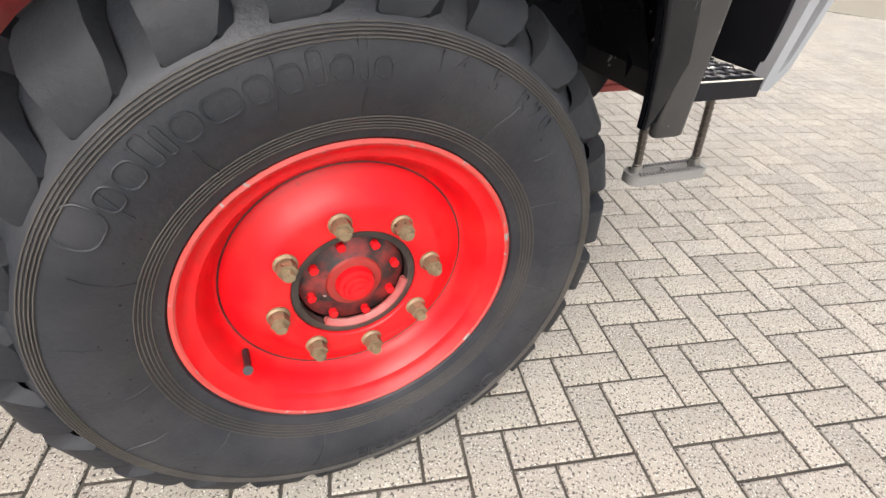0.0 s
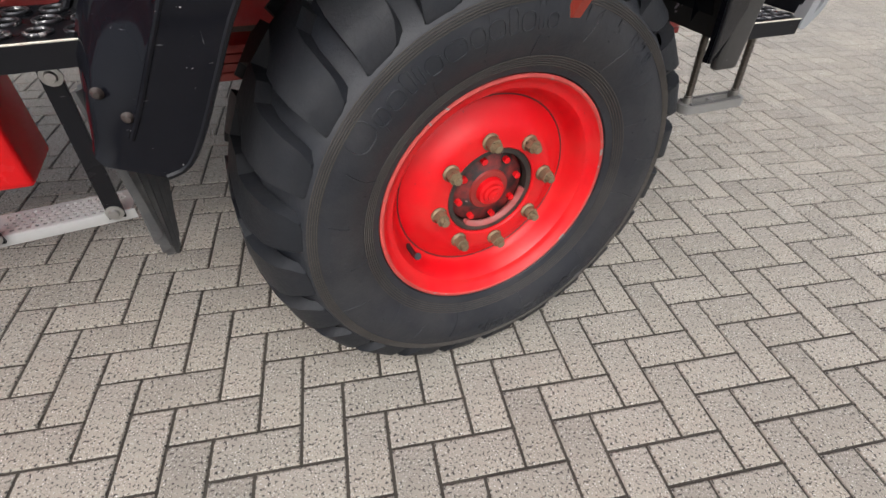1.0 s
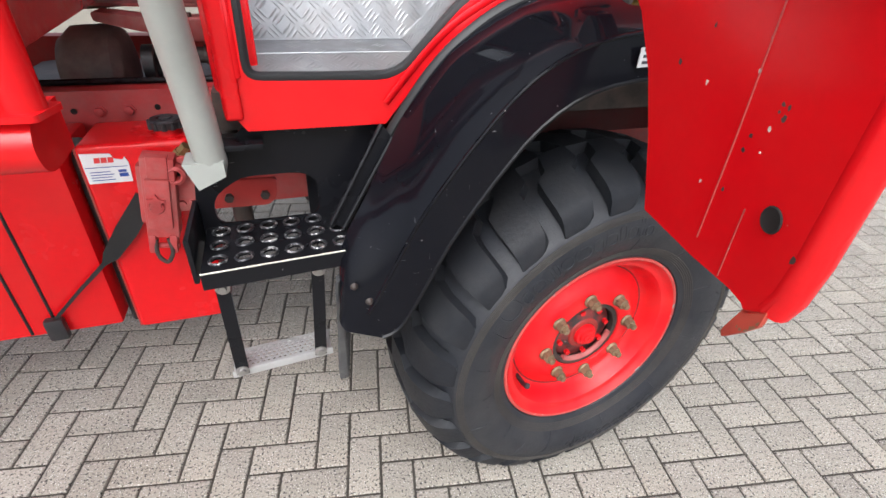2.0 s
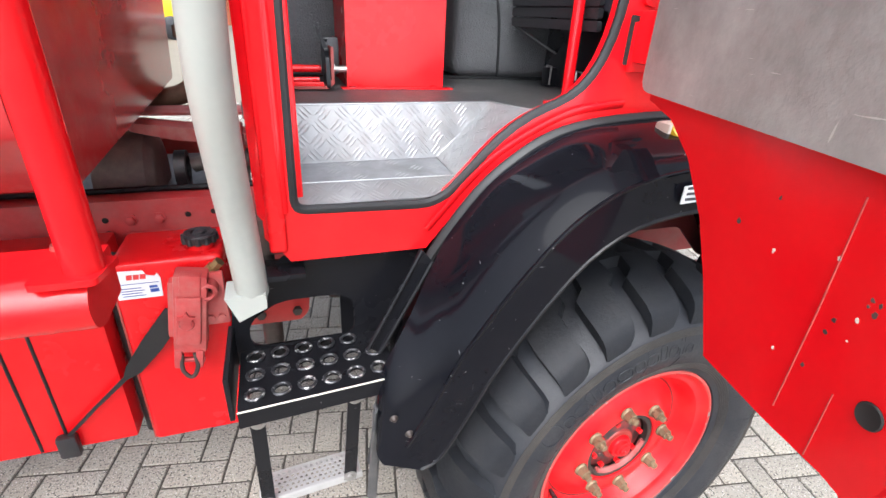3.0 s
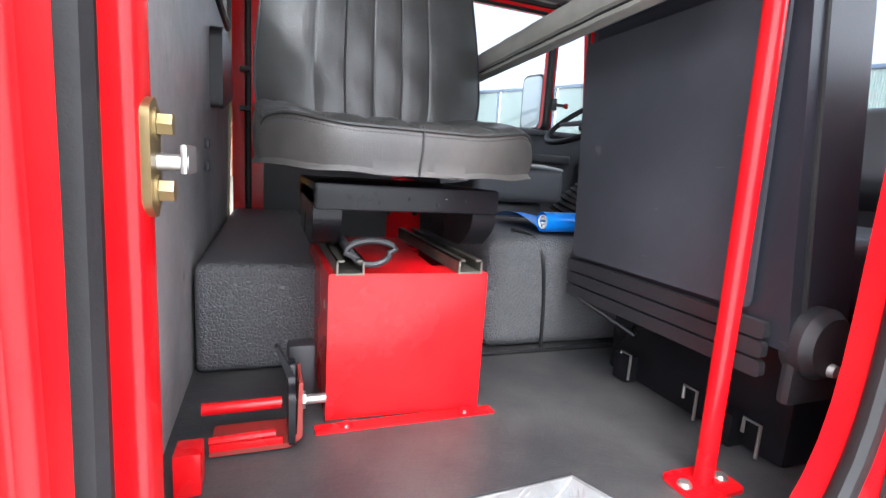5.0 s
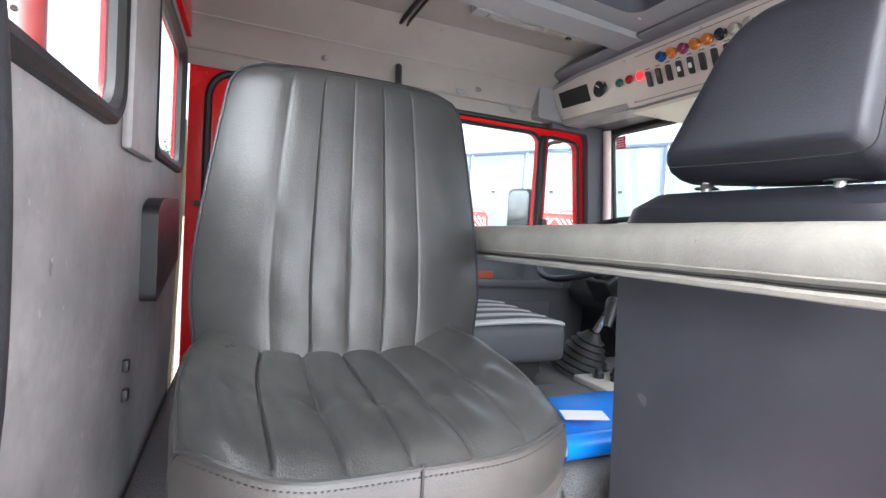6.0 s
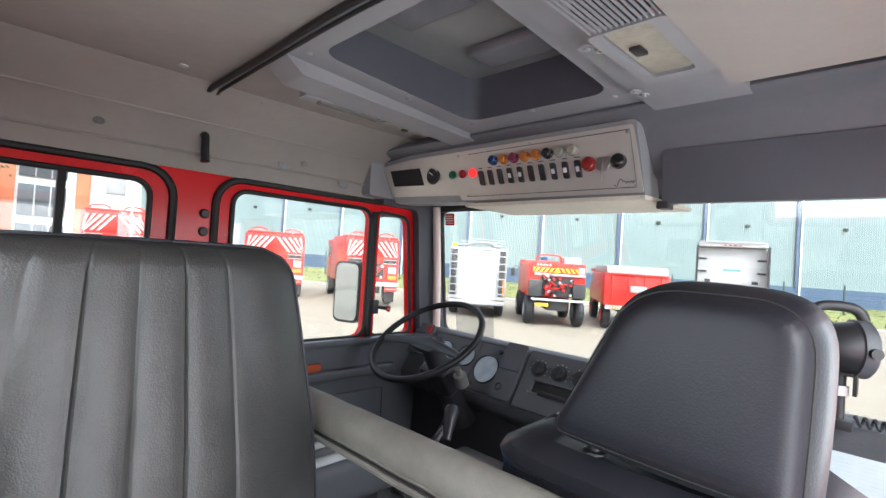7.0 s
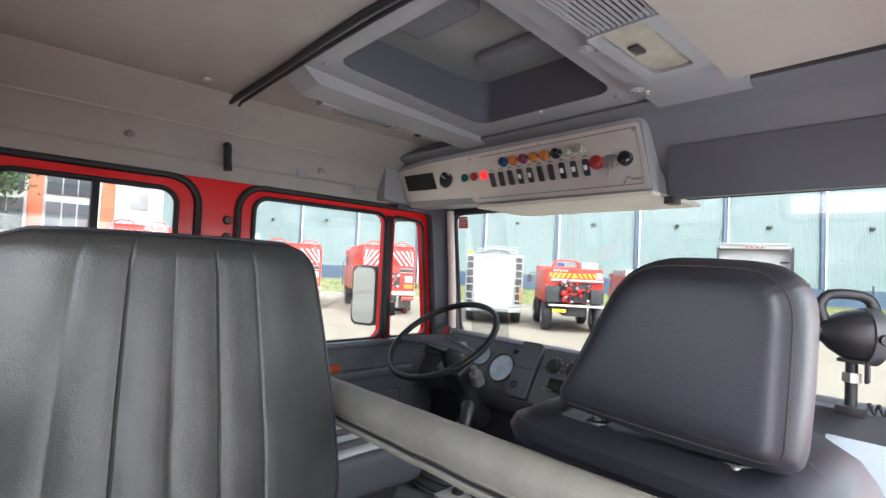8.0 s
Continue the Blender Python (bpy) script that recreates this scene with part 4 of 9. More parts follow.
# chassis: rails, springs and a crossmember in red
chassis = thing("chassis", "dusty red steel chassis rail with bolts and holes", "chassis", (-1.2, 0.8, 0.6))
for y0, y1 in ((1.52, 1.60),):
    bm = bm_new()
    slab(bm, [[(-3.4, 0.93), (1.0, 0.93), (1.0, 1.115), (-3.4, 1.115)]], on_y(y0), 0.008)
    box(bm, -3.4, 1.0, y0 + 0.008, y1, 1.105, 1.115), box(bm, -3.4, 1.0, y0 + 0.008, y1, 0.93, 0.94)
    part("rail", bm, RED_DUSTY, chassis)
bm = bm_new()
slab(bm, [soft_poly([(-0.955, 0.98), (-0.79, 0.975), (-0.795, 0.925), (-0.815, 0.905), (-0.95, 0.908)], 0.012)], on_y(0.32), 0.012)
step_bracket = part("step_bracket", bm, RED_DUSTY, chassis)
for x in (-0.905, -0.822):
    bm = bm_new()
    hexa(bm, (x, 0.322, 0.935), (x, 0.308, 0.935), 0.011)
    part("bolt", bm, GREASE, step_bracket)
bm = bm_new()
cyl(bm, (-0.885, 0.36, 1.10), (-0.885, 0.36, 0.83), 0.024, 0.024, 18)
lathe(bm, [(0.024, 0.0), (0.020, 0.014), (0.010, 0.022), (0.0, 0.024)], (-0.885, 0.36, 0.83), (-0.885, 0.36, 0.0), 18)
part("damper", bm, GREASE, chassis, "grimy dark damper")
bm = bm_new()
for k in range(4):
    box(bm, -0.62, 0.95, 0.50, 0.60, 0.66 + 0.022 * k, 0.68 + 0.022 * k, 0.004)
part("leaf_spring", bm, RED_DUSTY, chassis)
# gearbox and other dark machinery between the rails
gearbox = thing("gearbox", "greasy dark gearbox and pipes behind the cab", "gearbox", (-1.1, 1.1, 0.72))
bm = bm_new()
box(bm, -1.6, -0.95, 0.90, 1.45, 0.72, 1.05, 0.05, 3)
part("housing", bm, GREASE, gearbox)
GREY_CASTING = mat("dusty_grey_casting", (0.13, 0.115, 0.105), 0.6, var=0.4, big=12, dust=(0.24, 0.20, 0.18), dust_amount=0.7, dust_scale=9, spots=(0.30, 0.03, 0.03), spot_amount=0.04, spot_scale=14, bump=0.3, bump_scale=70)
bm = bm_new()
lathe(bm, [(0.0, -0.10), (0.10, -0.10), (0.135, -0.06), (0.142, 0.05), (0.125, 0.07), (0.105, 0.075), (0.0, 0.075)], (-1.265, 1.0, 1.09), (0.0, 1.0, 1.09), 28)
part("bell_housing", bm, GREY_CASTING, gearbox, "dusty grey bell housing")
bm = bm_new()
lathe(bm, [(0.045, -0.018), (0.062, -0.016), (0.062, 0.016), (0.045, 0.018), (0.045, -0.018)], (-1.125, 0.955, 1.115), (0.0, 0.955, 1.115), 26)
part("band_clamp", bm, BLACK_PLASTIC, gearbox, "black rubber sleeve with its band")
bm = bm_new()
tube(bm, smooth_path([(-1.09, 0.95, 1.13), (-1.03, 0.94, 1.145), (-0.92, 0.93, 1.15)], 5), 0.024, 14)
for k in range(5):
    lathe(bm, [(0.024, -0.006), (0.030, -0.003), (0.030, 0.003), (0.024, 0.006)], (-1.06 + 0.034 * k, 0.938, 1.143 + 0.002 * k), (0.0, 0.938, 1.16), 14)
part("ribbed_hose", bm, GREY_CASTING, gearbox, "dusty ribbed hose")
bm = bm_new()
tube(bm, [(-1.24, 0.895, 1.066), (-0.85, 0.895, 1.078)], 0.010, 10)
tube(bm, [(-1.60, 0.90, 1.050), (-0.85, 0.90, 1.052)], 0.007, 8)
part("rod", bm, GREASE, gearbox)
bm = bm_new()
slab(bm, [soft_poly([(-1.235, 1.275), (-0.90, 1.235), (-0.90, 1.200), (-1.12, 1.222), (-1.235, 1.250)], 0.008)], on_y(0.90), 0.10)
box(bm, -1.035, -0.93, 0.88, 0.98, 1.195, 1.262, 0.010, 3)
part("engine_cover", bm, CHASSIS_RED_DARK, gearbox, "dusty red engine cover")
for x in (-1.02, -0.985):
    bm = bm_new()
    hexa(bm, (x, 0.90, 1.262), (x, 0.90, 1.275), 0.010)
    part("cover_bolt", bm, GREY_CASTING, gearbox)
bm = bm_new()
box(bm, -1.30, -0.90, 0.99, 1.12, 1.278, 1.288, 0.003)
box(bm, -1.02, -0.96, 0.99, 1.05, 1.288, 1.318, 0.006)
part("cover_flange", bm, CHASSIS_RED_DARK, gearbox, "pale dusty red flange")
bm = bm_new()
box(bm, -1.008, -0.972, 0.985, 1.02, 1.318, 1.350, 0.004)
for x in (-0.999, -0.983):
    cyl(bm, (x, 1.0, 1.350), (x, 1.0, 1.366), 0.006, 0.005, 10)
part("terminal_block", bm, BLACK_PLASTIC, gearbox, "black block with two bolts")
bm = bm_new()
box(bm, -0.72, 0.75, 0.86, 1.42, 0.60, 1.12, 0.06, 3)
cyl(bm, (-0.95, 1.12, 0.78), (-0.70, 1.12, 0.80), 0.12, 0.16, 20)
part("engine_block", bm, GREASE, gearbox, "greasy dark engine under the cab")
exhaust = thing("exhaust_pipe", "rusty curved exhaust pipe behind the cab", "pipe", (-1.05, 1.2, 1.3))
bm = bm_new()
tube(bm, smooth_path([(-1.50, 1.22, 1.27), (-1.33, 1.25, 1.275), (-1.22, 1.27, 1.285), (-1.13, 1.27, 1.305), (-1.075, 1.27, 1.36), (-1.058, 1.27, 1.45), (-1.055, 1.27, 1.60), (-1.055, 1.27, 2.6)], 6), 0.034, 16)
part("bend", bm, EXHAUST, exhaust)
bm = bm_new()
cyl(bm, (-1.055, 1.27, 1.44), (-1.055, 1.27, 2.60), 0.042, 0.042, 24)
shield = part("heat_shield", bm, STEEL, exhaust, "perforated steel heat shield")
for k in range(30):
    for q in (232, 258, 284):
        a, z = radians(q), 1.46 + 0.036 * k + (0.018 if q == 258 else 0.0)
        bm = bm_new()
        d = Vector((math.cos(a), math.sin(a), 0))
        cyl(bm, Vector((-1.055, 1.27, z)) + d * 0.038, Vector((-1.055, 1.27, z)) + d * 0.0425, 0.006, seg=8)
        part("hole", bm, DARK, shield)
for z in (1.40, 1.43):
    bm = bm_new()
    tube(bm, [(-1.060 + 0.039 * math.cos(q * TAU / 20), 1.27 + 0.039 * math.sin(q * TAU / 20), z) for q in range(20)], 0.006, 6, closed=True)
    part("clamp", bm, EXHAUST, exhaust)
bm = bm_new()
box(bm, -1.125, -1.085, 1.22, 1.24, 1.49, 1.53, 0.004)
part("bracket", bm, EXHAUST, exhaust)

# ---- mudguards and steps ----
def mudguard(name, label, inner, outer, y_in, y_out):
    ob = thing(name, label, "mudguard", (inner[0][0], 0.0, inner[0][1]))
    n = 40
    ins = smooth_path([(x, 0, z) for x, z in inner], 10)
    outs = smooth_path([(x, 0, z) for x, z in outer], 10)
    pick = lambda pts, t: pts[min(len(pts) - 1, int(t * (len(pts) - 1)))].lerp(pts[min(len(pts) - 1, int(t * (len(pts) - 1)) + 1)], (t * (len(pts) - 1)) % 1.0)

    def pt(t, s):
        a, b = pick(ins, t), pick(outs, t)
        y_o = y_out + 0.095 * max(0.0, t - 0.76) / 0.24
        mid = (b - WC).normalized()
        mid.y = 0
        crease = Vector((b.x, 0, b.z)) + mid * 0.078
        a3, c3, b3 = Vector((a.x, np.interp(t, (0.0, 0.12, 0.26), (0.02, 0.06, y_in)), a.z)), Vector((crease.x, y_o + 0.012, crease.z)), Vector((b.x, y_o, b.z))
        if s < 0.7:
            k = s / 0.7
            bulge = math.sin(math.pi * k) * 0.012
            return a3.lerp(c3, k) + mid * bulge + Vector((0, -bulge, 0))
        if s < 0.95:
            return c3.lerp(b3, (s - 0.7) / 0.25)
        return b3 + Vector((0, 0.012 * (s - 0.95) / 0.05, 0)) - mid * 0.003
    bm = bm_new()
    vs = grid(bm, lambda a, b: pt(a, b), n, 20)
    under_vs = grid(bm, lambda a, b: pt(a, b) - (pt(a, 0.5) - WC).normalized() * Vector((1, 0, 1)) * 0.006 + Vector((0, 0.006, 0)), n, 20)
    for i in range(n):
        bm.faces.new((vs[i][0], vs[i + 1][0], under_vs[i + 1][0], under_vs[i][0]))
        bm.faces.new((vs[i][20], vs[i + 1][20], under_vs[i + 1][20], under_vs[i][20]))
    for j in range(20):
        bm.faces.new((vs[0][j], vs[0][j + 1], under_vs[0][j + 1], under_vs[0][j]))
        bm.faces.new((vs[n][j], vs[n][j + 1], under_vs[n][j + 1], under_vs[n][j]))
    part("shell", bm, BLACK_GLOSS, ob)
    bm = bm_new()
    tube(bm, [pt(k / 40, 0.96) for k in range(41)], 0.005, 6)
    part("rolled_edge", bm, BLACK_SATIN, ob)
    bm = bm_new()
    tube(bm, [pt(0.10 + 0.8 * k / 60, 0.69) for k in range(61)], 0.0045, 8)
    part("crease_bead", bm, BLACK_GLOSS, ob)
    return ob


guard = mudguard("mudguard", "scratched glossy black mudguard over the wheel",
                 [(-0.685, 0.79), (-0.675, 0.92), (-0.60, 1.04), (-0.53, 1.145), (-0.45, 1.252), (-0.385, 1.315), (-0.25, 1.39), (-0.11, 1.412), (0.10, 1.418), (0.28, 1.383), (0.42, 1.30), (0.51, 1.16), (0.575, 0.98), (0.61, 0.82)],
                 [(-0.612, 0.738), (-0.578, 0.752), (-0.545, 0.802), (-0.502, 0.888), (-0.458, 0.974), (-0.372, 1.103), (-0.29, 1.20), (-0.194, 1.258), (-0.06, 1.282), (0.12, 1.285), (0.27, 1.24), (0.40, 1.15), (0.48, 1.03), (0.54, 0.90), (0.585, 0.76)], 0.152, -0.055)
# bolts at the rear end of the mudguard
bm = bm_new()
for x, z, y in ((-0.632, 0.832, -0.038), (-0.660, 0.865, -0.022)):
    lathe(bm, [(0.0, 0.009), (0.004, 0.008), (0.006, 0.003), (0.009, 0.0)], (x, y, z), (x, y - 1, z), 12)
part("guard_bolt", bm, GREASE, guard)
# inner arch lining and the front post of the arch
bm = bm_new()
slab(bm, [soft_poly([(0.40, 0.80), (0.60, 0.72), (0.66, 0.72), (0.70, 0.80), (0.66, 1.15), (0.50, 1.15)], 0.03)], on_y(0.30), 0.02)
part("splash_plate", bm, BLACK_SATIN, guard)
bm = bm_new()
slab(bm, [[(-0.72, 0.86), (-0.56, 0.72), (-0.56, 1.14), (-0.72, 1.14)]], on_y(0.30), 0.01)
part("splash_plate", bm, BLACK_SATIN, guard)
bm = bm_new()
box(bm, 0.607, 0.680, 0.035, 0.062, 0.735, 1.10, 0.014, 3)
box(bm, 0.605, 0.62, 0.055, 0.36, 0.80, 1.10, 0.004)
part("front_post", bm, mat("chipped_black_post", (0.03, 0.029, 0.028), 0.4, var=0.3, spots=(0.36, 0.33, 0.36), spot_amount=0.13, spot_scale=24), guard, "chipped black front edge of the mudguard")
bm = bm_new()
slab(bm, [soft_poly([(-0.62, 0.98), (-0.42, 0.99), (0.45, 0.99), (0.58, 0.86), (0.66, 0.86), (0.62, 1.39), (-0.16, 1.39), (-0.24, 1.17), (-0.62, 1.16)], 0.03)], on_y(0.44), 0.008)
part("inner_arch", bm, mat("dark_red_arch", (0.10, 0.008, 0.008), 0.6, var=0.35, big=5, dust=(0.05, 0.03, 0.026), dust_amount=0.8, dust_scale=4), guard, "dark red inner wheel arch")
bm = bm_new()
def liner_pt(a, b, lift=0.0):
    q = radians(158 - 134 * a)
    return Vector((WC.x + 0.651 * math.cos(q), 0.10 + 0.34 * b, WC.z + (0.76 + lift) * math.sin(q)))


lo = grid(bm, liner_pt, 24, 1)
hi = grid(bm, lambda a, b: liner_pt(a, b, 0.008), 24, 1)
for k in range(24):
    for e in (0, 1):
        bm.faces.new((lo[k][e], lo[k + 1][e], hi[k + 1][e], hi[k][e]))
for k in (0, 24):
    bm.faces.new((lo[k][0], lo[k][1], hi[k][1], hi[k][0]))
part("arch_liner", bm, BLACK_SATIN, guard, "black underside of the wheel arch")
# side indicator and plate on the far mudguard part, yellow cap
bm = bm_new()
box(bm, -0.07, 0.03, 0.06, 0.105, 1.37, 1.425, 0.012)
part("marker_base", bm, WHITE_DIRTY, guard)
bm = bm_new()
lathe(bm, [(0.0, 0.03), (0.02, 0.028), (0.028, 0.012), (0.03, 0.0)], (-0.035, 0.075, 1.40), (-0.06, 0.0, 1.46), 16)
part("marker_lens", bm, YELLOW, guard, "yellow side marker lens")
bm = bm_new()
slab(bm, [[(-0.115, 1.30), (-0.05, 1.305), (-0.05, 1.34), (-0.115, 1.335)]], lambda u, v, w: Vector((u, -0.062 + w, v)), 0.003)
part("pressure_plate", bm, PAPER, guard, "small white plate with dark print")
bm = bm_new()
for k in range(3):
    box(bm, -0.108, -0.06, -0.0635, -0.0618, 1.307 + 0.011 * k, 1.312 + 0.011 * k)
part("plate_print", bm, INK, guard)
# mud flap with vertical ribs
flap = thing("mud_flap", "hanging ribbed grey rubber mud flap tapering down", "mud flap", (-0.67, 0.03, 0.5))
bm = bm_new()


def flap_pt(a, b):
    y = 0.125 + 0.24 * (a - 0.5) * (1 - 0.62 * b)
    z = 0.86 - 0.40 * b * (1 - 0.25 * (2 * a - 1) ** 2)
    return Vector((-0.670 + 0.055 * (a - 0.5) * (1 - 0.7 * b) + 0.009 * math.sin(a * 44) * (0.4 + 0.6 * b) - 0.018 * b + 0.03 * (1 - b) * a, y - 0.012 * b, z))


vs = grid(bm, flap_pt, 36, 10)
vs2 = grid(bm, lambda a, b: flap_pt(a, b) + Vector((0.006, 0, 0)), 36, 10)
for i in range(36):
    for j in (0, 10):
        bm.faces.new((vs[i][j], vs[i + 1][j], vs2[i + 1][j], vs2[i][j]))
for j in range(10):
    for i in (0, 36):
        bm.faces.new((vs[i][j], vs[i][j + 1], vs2[i][j + 1], vs2[i][j]))
part("flap", bm, mat("grey_ribbed_rubber", (0.060, 0.061, 0.064), 0.38, var=0.3, big=14, dust=(0.13, 0.125, 0.12), dust_amount=0.6, dust_scale=20), flap)

# black bracket plate under the doorway with its opening
bracket = thing("step_plate", "black painted steel plate under the doorway with a rounded opening", "plate", (-0.8, 0.2, 0.93))
bm = bm_new()
slab(bm, [[(-0.975, 0.885), (-0.635, 0.90), (-0.545, 1.14), (-0.84, 1.14), (-0.885, 1.10), (-0.95, 1.04)], soft_poly([(-0.925, 0.925), (-0.70, 0.925), (-0.70, 1.015), (-0.735, 1.035), (-0.86, 1.035), (-0.925, 0.99)], 0.03)], on_y(0.205), 0.006)
part("plate", bm, BLACK_SATIN, bracket)
bm = bm_new()
box(bm, -0.965, -0.955, 0.03, 0.205, 0.89, 0.99, 0.003)
part("gusset", bm, BLACK_SATIN, bracket)
bm = bm_new()
box(bm, -0.90, -0.80, 0.15, 0.23, 1.112, 1.125, 0.004)
part("gusset", bm, BLACK_SATIN, bracket)
bm = bm_new()
for k in (0, 1):
    a = Vector((-0.684 + 0.026 * k, 0.115, 0.943 - 0.014 * k))
    b = Vector((-0.559 + 0.024 * k, 0.150, 1.150 - 0.030 * k))
    tube(bm, [a, a.lerp(b, 0.5), b], 0.0055, 8)
slab(bm, [[(-0.684, 0.943), (-0.659, 0.930), (-0.536, 1.122), (-0.559, 1.150)]], lambda u, v, w: Vector((u, 0.118 + (v - 0.93) * 0.16 + w, v)), 0.006)
part("seam_rib", bm, BLACK_SATIN, bracket)


WORN_COLLAR = mat("worn_collar", (0.05, 0.05, 0.055), 0.35, metal=0.4, var=0.4, spots=(0.40, 0.39, 0.38), spot_amount=0.2, spot_scale=60)


def perforated_step(name, label, x0, x1, y0, y1, z, nx, ny, tilt):
    ob = thing(name, label, "step", ((x0 + x1) / 2, (y0 + y1) / 2, z - 0.03))
    place = lambda u, v, w: Vector((u, v + tilt * (u - x0), z + w))
    holes, rings = [], []
    for i in range(nx):
        for j in range(ny):
            if i == nx - 1 and j == ny - 1 and nx > 4:
                continue
            cu, cv = x0 + (x1 - x0) * (i + 0.62) / (nx + 0.25), y0 + (y1 - y0) * (j + 0.6) / (ny + 0.1)
            holes.append(circle(cu, cv, 0.0145, 14))
            ring = bm_new()
            tube(ring, [place(cu + 0.0165 * math.cos(q * TAU / 14), cv + 0.0165 * math.sin(q * TAU / 14), 0.004) for q in range(14)], 0.0032, 6, closed=True)
            rings.append(ring)
    bm = bm_new()
    slab(bm, [rrect(x0, x1, y0, y1, 0.006, 2)] + holes, lambda u, v, w: place(u, v, w - 0.003), 0.004)
    part("tread_plate", bm, BLACK_SATIN, ob)
    for ring in rings:
        part("collar", ring, WORN_COLLAR, ob, "worn raised rim of a grip hole")
    bm = bm_new()
    a, b = place(x0, y0, 0), place(x1, y0, 0)
    for p, q, t in ((a, b, 0.006),):
        d = (q - p).normalized()
        n = Vector((d.y, -d.x, 0))
        v = [bm.verts.new(c) for c in (p - n * 0.0, q - n * 0.0, q - n * 0.0 + Vector((0, 0, -0.035)), p + Vector((0, 0, -0.035)), p + n * t, q + n * t, q + n * t + Vector((0, 0, -0.035)), p + n * t + Vector((0, 0, -0.035)))]
        for f in ((0, 1, 2, 3), (4, 7, 6, 5), (0, 4, 5, 1), (3, 2, 6, 7), (0, 3, 7, 4), (1, 5, 6, 2)):
            bm.faces.new([v[k] for k in f])
    part("front_flange", bm, BLACK_SATIN, ob)
    bm = bm_new()
    tube(bm, [a + Vector((0, -0.003, 0.001)), b + Vector((0, -0.003, 0.001))], 0.0018, 6)
    part("worn_edge", bm, WHITE_DIRTY, ob, "bare worn front edge")
    return ob


perforated_step("upper_step", "black steel step with round grip holes and worn edge", -0.948, -0.638, 0.018, 0.200, 0.920, 6, 3, 0.07)
lower = thing("lower_step", "galvanised perforated foot bar hung on black straps", "step", (-0.84, 0.05, 0.64))
for x, x2 in ((-0.918, -0.925), (-0.725, -0.742)):
    bm = bm_new()
    y = 0.03 + (x + 0.95) * 0.09
    v = []
    for (px, pz) in ((x, 0.905), (x2, 0.592)):
        v.append([bm.verts.new((px + sx * 0.014, y + sy + (0.03 if pz < 0.7 else 0.0), pz)) for sx, sy in ((-1, 0), (1, 0), (1, 0.006), (-1, 0.006))])
    for i in range(4):
        bm.faces.new((v[0][i], v[0][(i + 1) % 4], v[1][(i + 1) % 4], v[1][i]))
    bm.faces.new(v[0]), bm.faces.new(v[1][::-1])
    strap = part("strap", bm, BLACK_SATIN, lower, "black flat steel strap")
    for px, pz in ((x, 0.868), (x2, 0.606)):
        bm = bm_new()
        lathe(bm, [(0.0, 0.008), (0.007, 0.0075), (0.009, 0.003), (0.015, 0.002), (0.015, -0.002)], (px, y + (0.028 if pz < 0.7 else 0.003), pz), (px, y - 1, pz), 14)
        part("strap_bolt", bm, STEEL, strap, "zinc bolt")
bm = bm_new()
holes = [circle(-0.915 + 0.0125 * i + 0.006 * (j % 2), 0.05 + 0.0115 * j, 0.0043, 6) for i in range(15) for j in range(5)]
slab(bm, [rrect(-0.945, -0.715, 0.038, 0.108, 0.006, 2)] + holes, lambda u, v, w: Vector((u, v + 0.03 + 0.09 * (u + 0.94), 0.600 + w)), 0.003)
for k in range(2):
    box(bm, -0.119, 0.119, -0.002, 0.002, 0.582, 0.602, 0.001, m=Matrix.Translation((-0.83, 0.078 + 0.070 * k, 0)) @ Matrix.Rotation(radians(5.1), 4, "Z"))
part("tread", bm, mat("bright_galvanised", (0.56, 0.56, 0.55), 0.45, metal=0.5, var=0.2, fine=90), lower, "perforated galvanised tread")

# front bumper corner with its step and hanging foot bar
front_step = thing("bumper_step", "black bumper corner with a grip-hole step in it", "step", (0.8, 0.2, 0.8))
bm = bm_new()
slab(bm, [soft_poly([(0.80, 0.835), (0.862, 0.818), (0.885, 0.95), (0.905, 1.13), (0.72, 1.13)], 0.01)], on_y(0.20), 0.02)
box(bm, 0.862, 0.874, 0.07, 0.22, 0.84, 1.13, 0.003)
part("side_cheek", bm, BLACK_SATIN, front_step)
bm = bm_new()
slab(bm, [soft_poly([(0.855, 0.815), (0.877, 0.810), (0.912, 0.852), (0.945, 0.98), (0.968, 1.13), (0.90, 1.13), (0.875, 0.95)], 0.008), soft_poly([(0.884, 0.845), (0.900, 0.862), (0.928, 0.98), (0.945, 1.11), (0.922, 1.11), (0.905, 0.98)], 0.006)], on_y(0.048), 0.03)
part("corner_frame", bm, mat("grey_bumper", (0.24, 0.25, 0.262), 0.45, var=0.15), front_step, "grey plastic bumper edge")
bm = bm_new()
box(bm, 0.66, 0.90, 0.30, 0.33, 0.80, 1.12, 0.004)
part("recess_panel", bm, BLACK_SATIN, front_step)
bm = bm_new()
tube(bm, smooth_path([(0.72, 0.27, 0.98), (0.78, 0.24, 1.0), (0.83, 0.25, 0.96), (0.86, 0.28, 0.99)], 5), 0.006, 6)
tube(bm, smooth_path([(0.70, 0.26, 0.90), (0.77, 0.25, 0.93), (0.85, 0.26, 0.91)], 5), 0.005, 6)
part("cable", bm, BLACK_PLASTIC, front_step)
perforated_step("front_upper_step", "black steel step with round grip holes", 0.660, 0.858, 0.058, 0.26, 0.835, 6, 4, 0.0)
hang = thing("front_foot_bar", "grey ribbed foot bar hanging on two steel cables", "step", (0.88, 0.24, 0.53))
bm = bm_new()
slab(bm, [rrect(0.765, 1.02, 0.20, 0.262, 0.028, 5), rrect(0.80, 0.885, 0.218, 0.243, 0.008, 2), rrect(0.90, 0.99, 0.218, 0.243, 0.008, 2)], on_z(0.520), 0.026)
